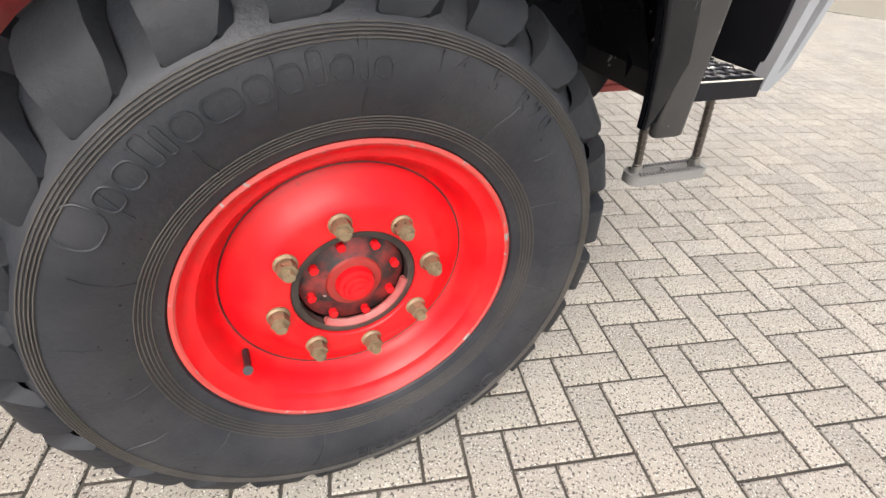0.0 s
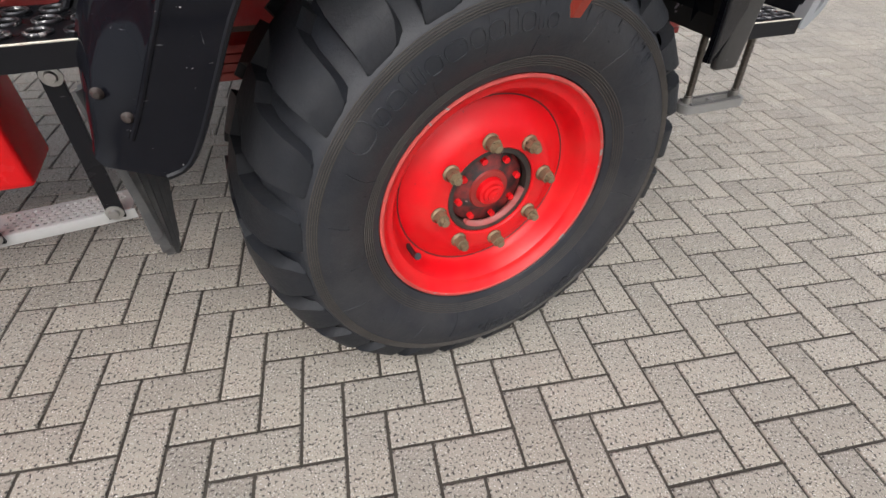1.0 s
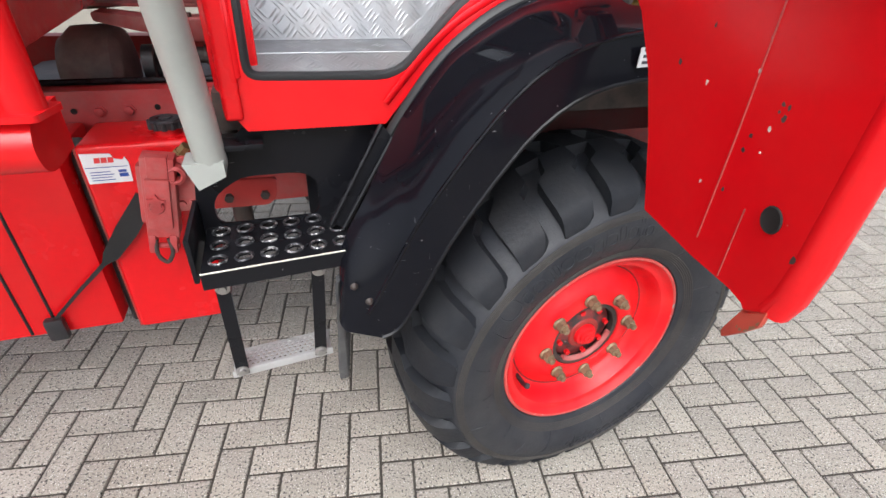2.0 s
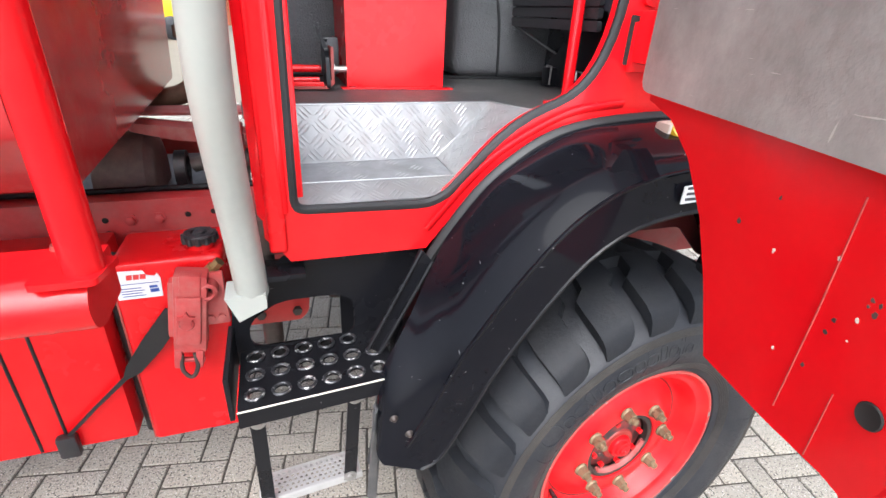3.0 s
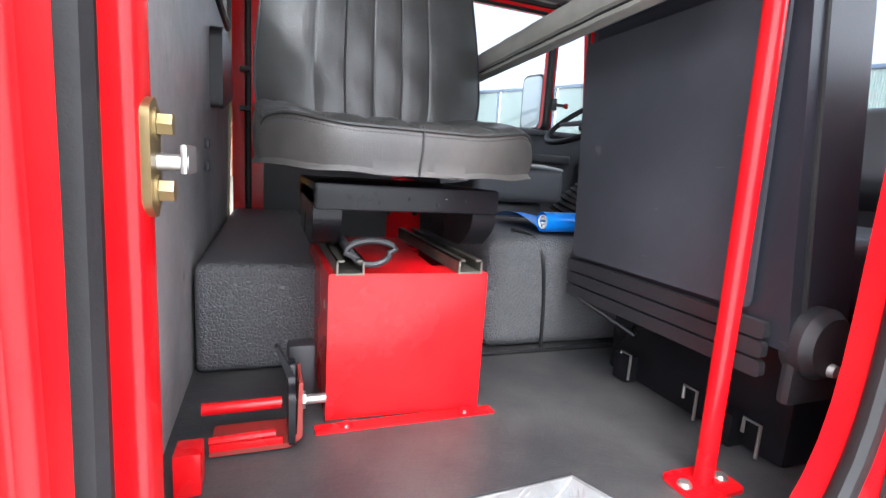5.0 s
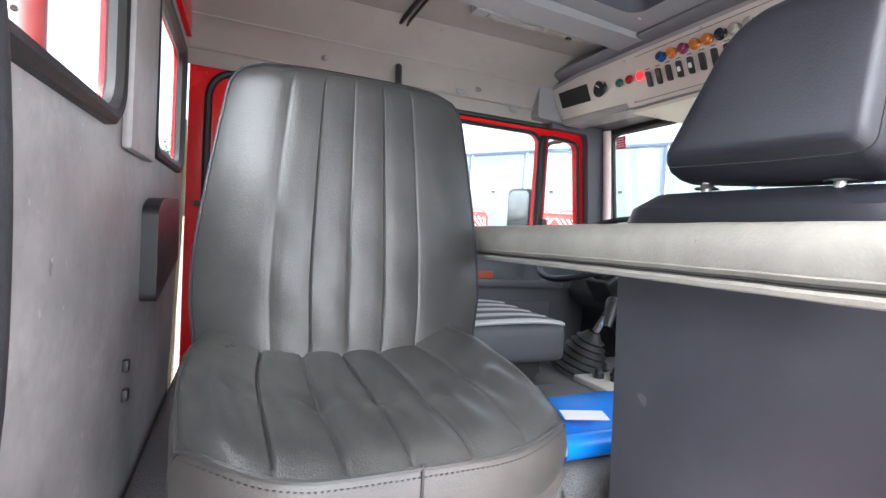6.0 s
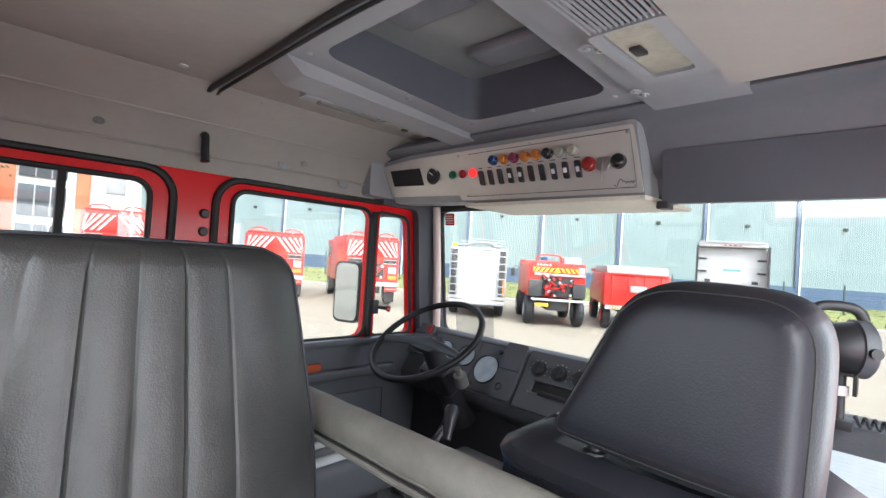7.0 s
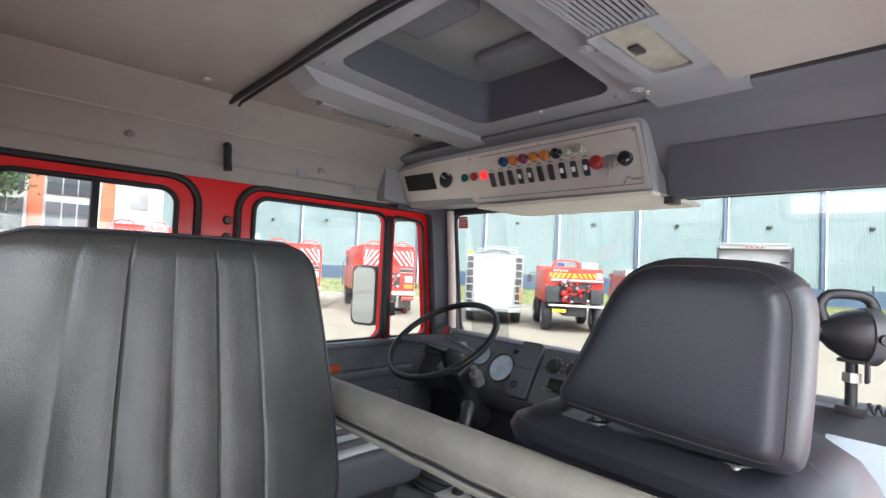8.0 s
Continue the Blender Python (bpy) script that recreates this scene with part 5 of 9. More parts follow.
part("tread", bm, mat("grey_cast_step", (0.21, 0.205, 0.195), 0.6, var=0.2, bump=0.2), hang)
bm = bm_new()
for k in range(20):
    x = 0.79 + 0.0105 * k
    for y in (0.21, 0.252):
        box(bm, x, x + 0.005, y - 0.005, y + 0.005, 0.545, 0.551)
part("grip_teeth", bm, mat("grey_grip", (0.17, 0.165, 0.16), 0.6, var=0.2), hang, kind="stuff")
for x0, x1 in ((0.795, 0.72), (0.99, 0.905)):
    bm = bm_new()
    tube(bm, [(x0, 0.231, 0.54), (x1, 0.20, 0.82)], 0.0095, 8)
    for k in range(18):
        t = k / 18
        c = Vector((x0, 0.231, 0.54)).lerp(Vector((x1, 0.20, 0.82)), t)
        tube(bm, [c + Vector((0.0098 * math.cos(q * TAU / 8), 0.0098 * math.sin(q * TAU / 8), 0.004 * math.cos(q * TAU / 8))) for q in range(8)], 0.002, 4, closed=True)
    part("steel_cable", bm, mat("twisted_cable", (0.10, 0.085, 0.07), 0.55, metal=0.4, var=0.3), hang, "twisted rusty steel cable")
    bm = bm_new()
    cyl(bm, (x0, 0.231, 0.54), (x0 - 0.008, 0.229, 0.575), 0.015, 0.012)
    part("cable_end", bm, STEEL, hang)

# ---- fuel tank, coupling, white pole, locker body ----
tank = thing("fuel_tank", "dusty red painted steel fuel tank with black cap", "fuel tank", (-1.11, 0.55, 0.474))
bm = bm_new()
box(bm, -1.237, -0.990, 0.455, 0.648, 0.474, 1.038, 0.014, 3)
part("body", bm, RED, tank)
bm = bm_new()
tube(bm, [(-1.238, 0.470, 0.476), (-1.238, 0.470, 1.03)], 0.006, 8)
part("side_seam", bm, RED_DUSTY, tank, "welded seam along the tank corner")
CAP = Vector((-1.040, 0.520, 1.036))
bm = bm_new()
cyl(bm, CAP, CAP + Vector((0, 0, 0.022)), 0.032, 0.030, 20)
part("filler_neck", bm, RED, tank)
bm = bm_new()
lathe(bm, [(0.030, 0.018), (0.039, 0.020), (0.040, 0.036), (0.035, 0.041), (0.021, 0.042), (0.019, 0.037), (0.015, 0.037), (0.013, 0.043), (0.0, 0.043)], CAP, CAP + Vector((0, 0, 1)), 30)
for k in range(12):
    a = TAU * k / 12
    cyl(bm, CAP + Vector((0.038 * math.cos(a), 0.038 * math.sin(a), 0.019)), CAP + Vector((0.037 * math.cos(a), 0.037 * math.sin(a), 0.038)), 0.007, 0.006, 8)
part("filler_cap", bm, BLACK_PLASTIC, tank, "black ribbed filler cap")
bm = bm_new()
slab(bm, [soft_poly([(-1.229, 0.942), (-1.134, 0.942), (-1.131, 0.992), (-1.137, 1.008), (-1.142, 1.000), (-1.160, 1.004), (-1.165, 1.017), (-1.229, 1.020)], 0.002)], on_y(0.4518), 0.002)
sticker = part("sticker", bm, PAPER, tank, "torn white sticker with printed bars")
bm = bm_new()
for k in range(3):
    slab(bm, [[(-1.203 + 0.0145 * k, 0.995), (-1.191 + 0.0145 * k, 0.995), (-1.189 + 0.0145 * k, 1.008), (-1.201 + 0.0145 * k, 1.008)]], on_y(0.4503), 0.0012)
part("red_print", bm, RED_INK, sticker)
bm = bm_new()
box(bm, -1.226, -1.136, 0.4503, 0.4515, 0.983, 0.9842)
for k in range(4):
    box(bm, -1.219, -1.170 - 0.006 * (k % 2), 0.4503, 0.4515, 0.950 + 0.007 * k, 0.9515 + 0.007 * k)
box(bm, -1.158, -1.139, 0.4503, 0.4515, 0.957, 0.966)
box(bm, -1.158, -1.141, 0.4503, 0.4515, 0.969, 0.975)
part("blue_print", bm, BLUE_INK, sticker)
# black upright strip filling the gap between tank and locker
bm = bm_new()
tube(bm, [(-1.256, 0.520, 0.47), (-1.256, 0.525, 0.98), (-1.254, 0.56, 1.02)], 0.017, 12)
part("dark_gap_strip", bm, SEAL, tank, "black upright strip in the gap between tank and locker")
CHASSIS_RED = mat("dusty_chassis_red", (0.50, 0.038, 0.042), 0.45, var=0.25, big=6, dust=(0.36, 0.13, 0.115), dust_amount=0.7, dust_scale=7, spots=(0.09, 0.05, 0.04), spot_amount=0.05, spot_scale=30)
rail = thing("chassis_rail", "dusty red chassis rail with bolts and holes", "chassis", (-1.0, 0.75, 0.72))
bm = bm_new()
box(bm, -2.9, 0.88, 0.732, 0.740, 0.72, 1.097, 0.003)
box(bm, -2.9, 0.88, 0.737, 0.83, 1.089, 1.097, 0.002)
part("web", bm, CHASSIS_RED, rail)
bm = bm_new()
box(bm, -1.268, -0.62, 0.722, 0.7318, 0.72, 1.003, 0.003)
part("side_plate", bm, CHASSIS_RED, rail, "second plate bolted to the rail")
bm = bm_new()
tube(bm, [(-2.9, 0.80, 1.106), (-0.70, 0.80, 1.106)], 0.009, 8)
part("brake_line", bm, BLACK_SATIN, rail, "thin black line on the rail")
for x, z in ((-1.241, 1.040), (-1.168, 1.041), (-0.998, 1.035), (-0.965, 1.075)):
    bm = bm_new()
    lathe(bm, [(0.019, 0.0), (0.019, 0.003), (0.013, 0.003), (0.013, 0.012), (0.010, 0.014), (0.0, 0.014)], (x, 0.732, z), (x, 0.0, z), 6)
    part("bolt", bm, CHASSIS_RED, rail)
for x, z in ((-1.303, 1.043), (-1.302, 1.003), (-1.095, 1.046), (-1.026, 1.050), (-1.37, 1.04)):
    bm = bm_new()
    lathe(bm, [(0.0, 0.0006), (0.0075, 0.0006), (0.0085, 0.0)], (x, 0.732, z), (x, 0.0, z), 14)
    part("bolt_hole", bm, DARK, rail, "dark open bolt hole")
# cab mount with its bolts, beside the tank
mount = thing("cab_mount", "dusty red cab mount with hex bolts and rubber bush", "bracket", (-0.935, 0.60, 0.90))
bm = bm_new()
slab(bm, [soft_poly([(-0.962, 0.965), (-0.905, 0.965), (-0.900, 1.09), (-0.918, 1.13), (-0.945, 1.12)], 0.008)], on_y(0.585), 0.012)
box(bm, -0.915, -0.903, 0.585, 0.73, 0.965, 1.12, 0.003)
part("plate", bm, CHASSIS_RED, mount)
for z in (1.018, 1.082):
    bm = bm_new()
    cyl(bm, (-0.933, 0.588, z), (-0.933, 0.578, z), 0.017, 0.017, 18)
    hexa(bm, (-0.933, 0.580, z), (-0.933, 0.566, z), 0.012)
    part("bolt", bm, GREASE, mount, "grimy hex bolt")
bm = bm_new()
cyl(bm, (-0.965, 0.60, 0.945), (-0.895, 0.60, 0.935), 0.030, 0.030, 20)
cyl(bm, (-0.972, 0.60, 0.946), (-0.962, 0.60, 0.945), 0.036, 0.036, 20)
part("bush", bm, CHASSIS_RED, mount, "round bush of the mount")
coupling = thing("air_coupling", "red painted air brake coupling with a hanging lock", "coupling", (-1.08, 0.44, 0.80))
COUPLING_RED = mat("chalky_red_casting", (0.46, 0.055, 0.055), 0.5, var=0.22, big=14, dust=(0.40, 0.17, 0.15), dust_amount=0.6, dust_scale=16, spots=(0.10, 0.05, 0.04), spot_amount=0.06, spot_scale=45, bump=0.25, bump_scale=120)
tilt = Matrix.Translation((-1.072, 0.408, 0.912)) @ Matrix.Rotation(radians(9), 4, "Y")
bm = bm_new()
box(bm, -0.052, 0.030, 0.006, 0.040, -0.080, 0.078, 0.007, m=tilt)
box(bm, -0.036, 0.038, -0.026, 0.03, -0.105, 0.112, 0.007, m=tilt)
box(bm, -0.029, 0.026, -0.036, -0.02, -0.075, 0.060, 0.006, m=tilt)
box(bm, -0.022, 0.024, -0.030, 0.0, 0.060, 0.116, 0.004, m=tilt)
part("housing", bm, COUPLING_RED, coupling)
bm = bm_new()
for u in (-0.026, 0.022):
    box(bm, u - 0.009, u + 0.009, -0.030, 0.012, -0.150, -0.095, 0.006, m=tilt)
cyl(bm, tilt @ Vector((-0.036, -0.012, -0.135)), tilt @ Vector((0.034, -0.012, -0.135)), 0.007, seg=10)
part("clevis", bm, COUPLING_RED, coupling, "forked foot of the coupling")
bm = bm_new()
star = []
for k in range(10):
    a, r = TAU * k / 10 + TAU / 4, 0.021 if k % 2 == 0 else 0.011
    star.append((r * math.cos(a) - 0.006, r * math.sin(a) + 0.004))
slab(bm, [star], lambda u, v, w: tilt @ Vector((u, -0.044 + w, v)), 0.008)
lathe(bm, [(0.019, 0.0), (0.016, 0.004), (0.0, 0.004)], tilt @ Vector((-0.006, -0.036, -0.012)), tilt @ Vector((-0.006, -1, -0.012)), 14)
part("star_knob", bm, COUPLING_RED, coupling)
bm = bm_new()
box(bm, -1.050, -0.988, 0.415, 0.428, 0.862, 1.010, 0.004)
lathe(bm, [(0.013, -0.02), (0.013, 0.026), (0.017, 0.030), (0.024, 0.026), (0.024, -0.01)], (-1.024, 0.410, 0.974), (-1.024, 0.0, 0.974), 20)
part("fitting", bm, COUPLING_RED, coupling, "open pipe fitting on its plate")
bm = bm_new()
lathe(bm, [(0.0, -0.004), (0.0128, -0.004)], (-1.024, 0.410, 0.974), (-1.024, 0.0, 0.974), 16)
part("fitting_bore", bm, DARK, coupling)
bm = bm_new()
hexa(bm, (-1.010, 0.440, 1.012), (-0.992, 0.436, 1.030), 0.013)
hexa(bm, (-1.020, 0.442, 1.002), (-1.008, 0.440, 1.014), 0.017)
part("elbow_nut", bm, BRASS, coupling, "brass pipe nut")
for x, z in ((-1.005, 0.885), (-1.030, 0.885)):
    bm = bm_new()
    hexa(bm, (x, 0.416, z), (x, 0.405, z), 0.010)
    part("plate_bolt", bm, COUPLING_RED, coupling)
bm = bm_new()
hang_at = tilt @ Vector((0.0, -0.022, -0.13))
tube(bm, smooth_path([hang_at + Vector(p) for p in ((-0.016, 0, 0.02), (-0.018, -0.01, -0.02), (0.0, -0.014, -0.042), (0.016, -0.008, -0.018), (0.014, 0, 0.02))], 5), 0.0055, 8)
part("shackle", bm, GREASE, coupling)
strap = thing("webbing_strap", "faded black webbing strap across the tank", "strap", (-1.2, 0.42, 0.6))
bm = bm_new()
bands = [(Vector((-1.112, 0.428, 0.905)), 0.024), (Vector((-1.180, 0.430, 0.815)), 0.026), (Vector((-1.236, 0.432, 0.745)), 0.019), (Vector((-1.258, 0.434, 0.722)), 0.006), (Vector((-1.345, 0.436, 0.640)), 0.0045), (Vector((-1.425, 0.436, 0.560)), 0.0045)]
rows_ = []
for k, (p, half) in enumerate(bands):
    d = (bands[min(k + 1, len(bands) - 1)][0] - bands[max(k - 1, 0)][0]).normalized()
    side = d.cross(Vector((0, 1, 0))) * half
    rows_.append([bm.verts.new(v) for v in (p - side, p + side, p + side + Vector((0, 0.004, 0)), p - side + Vector((0, 0.004, 0)))])
for a, b in zip(rows_, rows_[1:]):
    for i in range(4):
        bm.faces.new((a[i], a[(i + 1) % 4], b[(i + 1) % 4], b[i]))
bm.faces.new(rows_[0]), bm.faces.new(rows_[-1][::-1])
part("webbing", bm, SEAL, strap)
bm = bm_new()
box(bm, -1.452, -1.405, 0.425, 0.45, 0.495, 0.565, 0.008)
part("hook", bm, BLACK_PLASTIC, strap, "black end hook")
pole = thing("white_pole", "off-white painted steel grab pole beside the doorway", "pole", (-0.915, 0.14, 1.05))
bm = bm_new()
tube(bm, smooth_path([(-0.903, 0.160, 1.09), (-0.906, 0.130, 1.22), (-0.908, 0.076, 1.36), (-0.907, 0.024, 1.50), (-0.899, -0.005, 1.64), (-0.891, -0.006, 1.78), (-0.888, 0.008, 1.95), (-0.895, 0.04, 2.2), (-0.895, 0.06, 2.40), (-0.89, 0.10, 2.53), (-0.88, 0.17, 2.55)], 6), 0.0305, 28)
part("tube", bm, WHITE, pole)
bm = bm_new()
slab(bm, [[(-0.952, 1.100), (-0.878, 1.100), (-0.878, 1.070), (-0.932, 1.045)]], on_y(0.128), 0.07)
part("foot", bm, WHITE, pole, "worn white welded foot")
body = thing("tank_superstructure", "red rear body of the truck with locker and tank panel", "truck body", (-2.2, 0.8, 0.45))
bm = bm_new()
slab(bm, [soft_poly([(0.235, 1.29), (1.38, 1.345), (1.47, 1.62), (1.50, 2.18), (0.10, 2.18), (0.10, 1.42)], 0.02)], on_x(-1.175), -2.0)
part("tank_shell", bm, RED_TANK, body, "faded reflective red tank panel")
bm = bm_new()
slab(bm, [soft_poly([(-0.01, 1.245), (0.10, 1.245), (0.10, 1.16), (0.0, 1.155), (-0.03, 1.17), (-0.04, 1.21)], [0.02, 0.0, 0.0, 0.02, 0.03, 0.03])], on_x(-1.10), -2.0)
part("ledge", bm, RED, body, "red rounded body ledge")
bm = bm_new()
box(bm, -3.1, -1.276, 0.455, 0.70, 0.500, 1.025, 0.012)
part("locker", bm, RED, body, "red locker box below the body")
bm = bm_new()
tube(bm, [(-1.105, 0.005, 1.245), (-1.105, 0.005, 2.75)], 0.026, 20)
part("guard_tube", bm, RED, body, "red tubular guard post")
bm = bm_new()
slab(bm, [soft_poly([(-1.165, -0.035), (-1.083, -0.035), (-1.070, 0.04), (-1.165, 0.045)], 0.010)], on_z(1.242), 0.010)
part("post_foot", bm, RED, body)
bm = bm_new()
cyl(bm, (-1.165, 0.10, 1.244), (-1.165, 0.10, 1.252), 0.014, 0.012)
part("plug", bm, RED_DUSTY, body)
for x in (-1.434, -1.498):
    bm = bm_new()
    tube(bm, [(x, 0.454, 0.51), (x, 0.454, 1.02)], 0.004, 6)
    part("locker_seam", bm, SEAL, body, "dark seam of the locker door")

# ---- the open rear door ----
DH = Vector((-0.122, 0.075, 0.0))
dang = radians(-13)
DU = Vector((math.sin(dang), -math.cos(dang), 0))
DN = Vector((-DU.y, DU.x, 0))      # towards the truck's front (outer side)
if DN.x < 0:
    DN = -DN


def on_door(w0):
    return lambda u, v, w: DH + DU * u + DN * (w0 + w) + Vector((0, 0, v))


door = thing("cab_door", "open red cab door with scuffed grey vinyl lining", "door", (-0.122, 0.075, 1.12))
OUTLINE = [(0.0, 1.47), (0.09, 1.45), (0.17, 1.40), (0.245, 1.32), (0.30, 1.23), (0.354, 1.120), (0.500, 1.124), (0.585, 1.131), (0.612, 1.129), (0.622, 1.121), (0.648, 1.142), (0.655, 1.174), (0.658, 1.30), (0.658, 2.55), (0.62, 2.62), (0.02, 2.62), (0.0, 2.58)]
DWIN = rrect(0.08, 0.58, 2.07, 2.55, 0.05)
bm = bm_new()
slab(bm, [OUTLINE, DWIN], on_door(0.0), 0.035)
part("panel", bm, RED, door)
bm = bm_new()
# rolled outer flange
tube(bm, [on_door(0.0175)(u, z, 0) for u, z in ((0.640, 1.142), (0.650, 1.170), (0.655, 1.22), (0.657, 1.4), (0.657, 1.8), (0.657, 2.2), (0.657, 2.55))], 0.0185, 14)
part("rolled_flange", bm, RED, door)
bm = bm_new()
slab(bm, [soft_poly([(0.618, 1.124), (0.650, 1.146), (0.648, 1.122), (0.628, 1.095), (0.606, 1.069), (0.601, 1.077)], 0.004)], on_door(0.0), 0.006)
part("rusty_lip", bm, mat("rusty_red_lip", (0.45, 0.06, 0.035), 0.6, var=0.35, big=30, spots=(0.20, 0.11, 0.06), spot_amount=0.2, spot_scale=40), door, "rusty bent lower corner")
bm = bm_new()
slab(bm, [soft_poly([(-0.02, 1.485), (0.66, 1.475), (0.66, 2.0), (-0.02, 2.0)], 0.03)], on_door(-0.014), 0.012)
part("lining", bm, VINYL_DOOR, door, "scuffed grey vinyl lining")
bm = bm_new()
lathe(bm, [(0.0, 0.002), (0.012, 0.001), (0.0145, 0.002), (0.016, 0.0)], on_door(-0.002)(0.602, 1.238, 0), on_door(-1.0)(0.602, 1.238, 0), 20)
part("drain_plug", bm, DARK, door, "dark round drain hole")
bm = bm_new()
tube(bm, [on_door(-0.001)(u, z, 0) for u, z in ((0.499, 1.154), (0.500, 1.30), (0.497, 1.447))], 0.0012, 5)
tube(bm, [on_door(-0.001)(u, z, 0) for u, z in ((0.561, 1.133), (0.559, 1.229))], 0.0010, 5)
part("deep_scratch", bm, RED_EDGE, door)
rc = random.Random(12)
for u, v in ((0.550, 1.350), (0.560, 1.349), (0.545, 1.321), (0.545, 1.294), (0.518, 1.287), (0.522, 1.306), (0.559, 1.338), (0.332, 1.350), (0.408, 1.340), (0.388, 1.406), (0.464, 1.222), (0.496, 1.373), (0.511, 1.232), (0.548, 1.342), (0.648, 1.215)):
    bm = bm_new()
    r = rc.uniform(0.0014, 0.0042)
    slab(bm, [[(u + r * rc.uniform(0.5, 1.3) * math.cos(TAU * k / 9), v + 1.3 * r * rc.uniform(0.5, 1.3) * math.sin(TAU * k / 9)) for k in range(9)]], on_door(-0.0008), 0.0006)
    part("paint_chip", bm, WHITE_DIRTY if rc.random() < 0.6 else GREASE, door, "bare spot of flaked paint")
bm = bm_new()
slab(bm, [DWIN], on_door(0.015), 0.004)
pane = part("pane", bm, GLASS, door, "clear window glass", smooth=0)
pane.visible_shadow = False
bm = bm_new()
box(bm, -0.125, -0.085, 0.06, 0.155, 1.53, 1.63, 0.012)
box(bm, -0.125, -0.085, 0.06, 0.155, 2.30, 2.38, 0.012)
part("hinge", bm, RED, door)

# ---- cab interior ----
# roof lining: boards, side cove, strips
bm = bm_new()
HATCH_HOLE = rrect(-0.13, 0.46, 0.88, 1.40, 0.05)
slab(bm, [[(-0.90, 0.30), (0.62, 0.30), (0.62, 1.80), (-0.90, 1.80)], HATCH_HOLE], lambda u, v, w: Vector((u, v, 2.865 + w + 0.03 * max(0.0, 1 - abs(v - 1.13) / 0.9))), 0.012)
ceiling = solid("ceiling", bm, HEADLINER, "grey-beige cab headliner board", "ceiling", kind="structure")
# sloping sides towards the windows
bm = bm_new()
for y0, z0, y1, z1, y2, z2 in ((1.80, 2.872, 1.985, 2.80, 2.035, 2.705), (0.30, 2.868, 0.30, 2.80, 0.235, 2.705)):
    for x0, x1 in ((-0.895, 0.57),):
        a = [bm.verts.new(p) for p in ((x0, y0, z0), (x1, y0, z0), (x1, y1, z1), (x0, y1, z1), (x1, y2, z2), (x0, y2, z2), (x1, y2 + 0.012, z2 - 0.055), (x0, y2 + 0.012, z2 - 0.055))]
        b = [bm.verts.new(v.co + Vector((0, 0, 0.008))) for v in a]
        for q in ((0, 1, 2, 3), (3, 2, 4, 5), (5, 4, 6, 7)):
            bm.faces.new([a[k] for k in q]), bm.faces.new([b[k] for k in reversed(q)])
        for q in ((0, 1), (7, 6)):
            bm.faces.new((a[q[0]], a[q[1]], b[q[1]], b[q[0]]))
        for q in ((0, 3, 5, 7), (1, 2, 4, 6)):
            for k, l in zip(q, q[1:]):
                bm.faces.new((a[k], a[l], b[l], b[k]))
solid("roof_cove", bm, HEADLINER, "grey-beige sloping headliner edge above the windows", "ceiling", kind="structure", smooth=50)
bm = bm_new()
for x0, x1, y0, y1, z in ((-0.90, 0.57, 2.028, 2.036, 2.703), (-0.90, 0.57, 1.983, 1.989, 2.80)):
    tube(bm, [(x0, y0, z), (x1, y0, z)], 0.004, 6)
solid("cove_bead", bm, HEADLINER, "thin beige bead along the headliner edge", "trim", kind="structure")
# dark cross strip
bm = bm_new()
tube(bm, smooth_path([(-0.17, 0.64, 2.862), (-0.18, 1.13, 2.880), (-0.185, 1.5, 2.870), (-0.19, 1.80, 2.864), (-0.19, 1.835, 2.858)], 5), 0.008, 8, up=(0, 0, 1))
tube(bm, smooth_path([(-0.145, 0.64, 2.862), (-0.155, 1.13, 2.880), (-0.165, 1.80, 2.864), (-0.166, 1.832, 2.858)], 5), 0.005, 8, up=(0, 0, 1))
solid("roof_strip", bm, SEAL, "black cover strip across the headliner", "strip", kind="structure")


def screw(name, label, pts, r, material):
    for k, (p, q) in enumerate(pts):
        bm = bm_new()
        lathe(bm, [(0.0, 0.006), (r * 0.35, 0.0055), (r * 0.45, 0.0035), (r * 0.9, 0.003), (r, 0.0)], p, (Vector(p) + Vector(q)), 14)
        solid(name, bm, material, label, "screw", group="headliner screws")


screw("trim_screw", "chrome cup screw in the headliner", [((-0.42, 2.006, 2.742), (0, -1, 0.5)), ((0.213, 2.008, 2.735), (0, -1, 0.5)), ((-0.30, 1.70, 2.864), (0, 0, -1)), ((0.50, 0.45, 2.866), (0, 0, -1)), ((0.55, 1.78, 2.862), (0, 0, -1))], 0.014, STEEL)
screw("trim_plug", "grey plastic plug in the headliner", [((0.14, 2.022, 2.722), (0, -1, 0.3)), ((0.40, 2.026, 2.69), (0, -1, 0.3))], 0.022, HEAD_PLASTIC)
hook = thing("coat_hook", "small black plastic coat hook on the headliner", "hook", (-0.145, 2.0, 2.70))
bm = bm_new()
tube(bm, smooth_path([(-0.145, 2.006, 2.765), (-0.145, 1.985, 2.755), (-0.145, 1.982, 2.715), (-0.145, 1.976, 2.69), (-0.145, 1.972, 2.675)], 5), lambda t: 0.012 + 0.003 * t, 8, flat=0.8)
part("prong", bm, BLACK_PLASTIC, hook)

# moulded grey surround of the roof hatch
sur = thing("hatch_surround", "moulded grey plastic roof hatch surround", "roof hatch", (0.15, 1.1, 2.84))
bm = bm_new()
OUTER = rrect(-0.165, 0.52, 0.81, 1.47, 0.04)
INNER = rrect(-0.10, 0.428, 0.912, 1.372, 0.05)


def hood(u, v, w):
    return Vector((u, v, 2.874 - 0.062 * u + w))


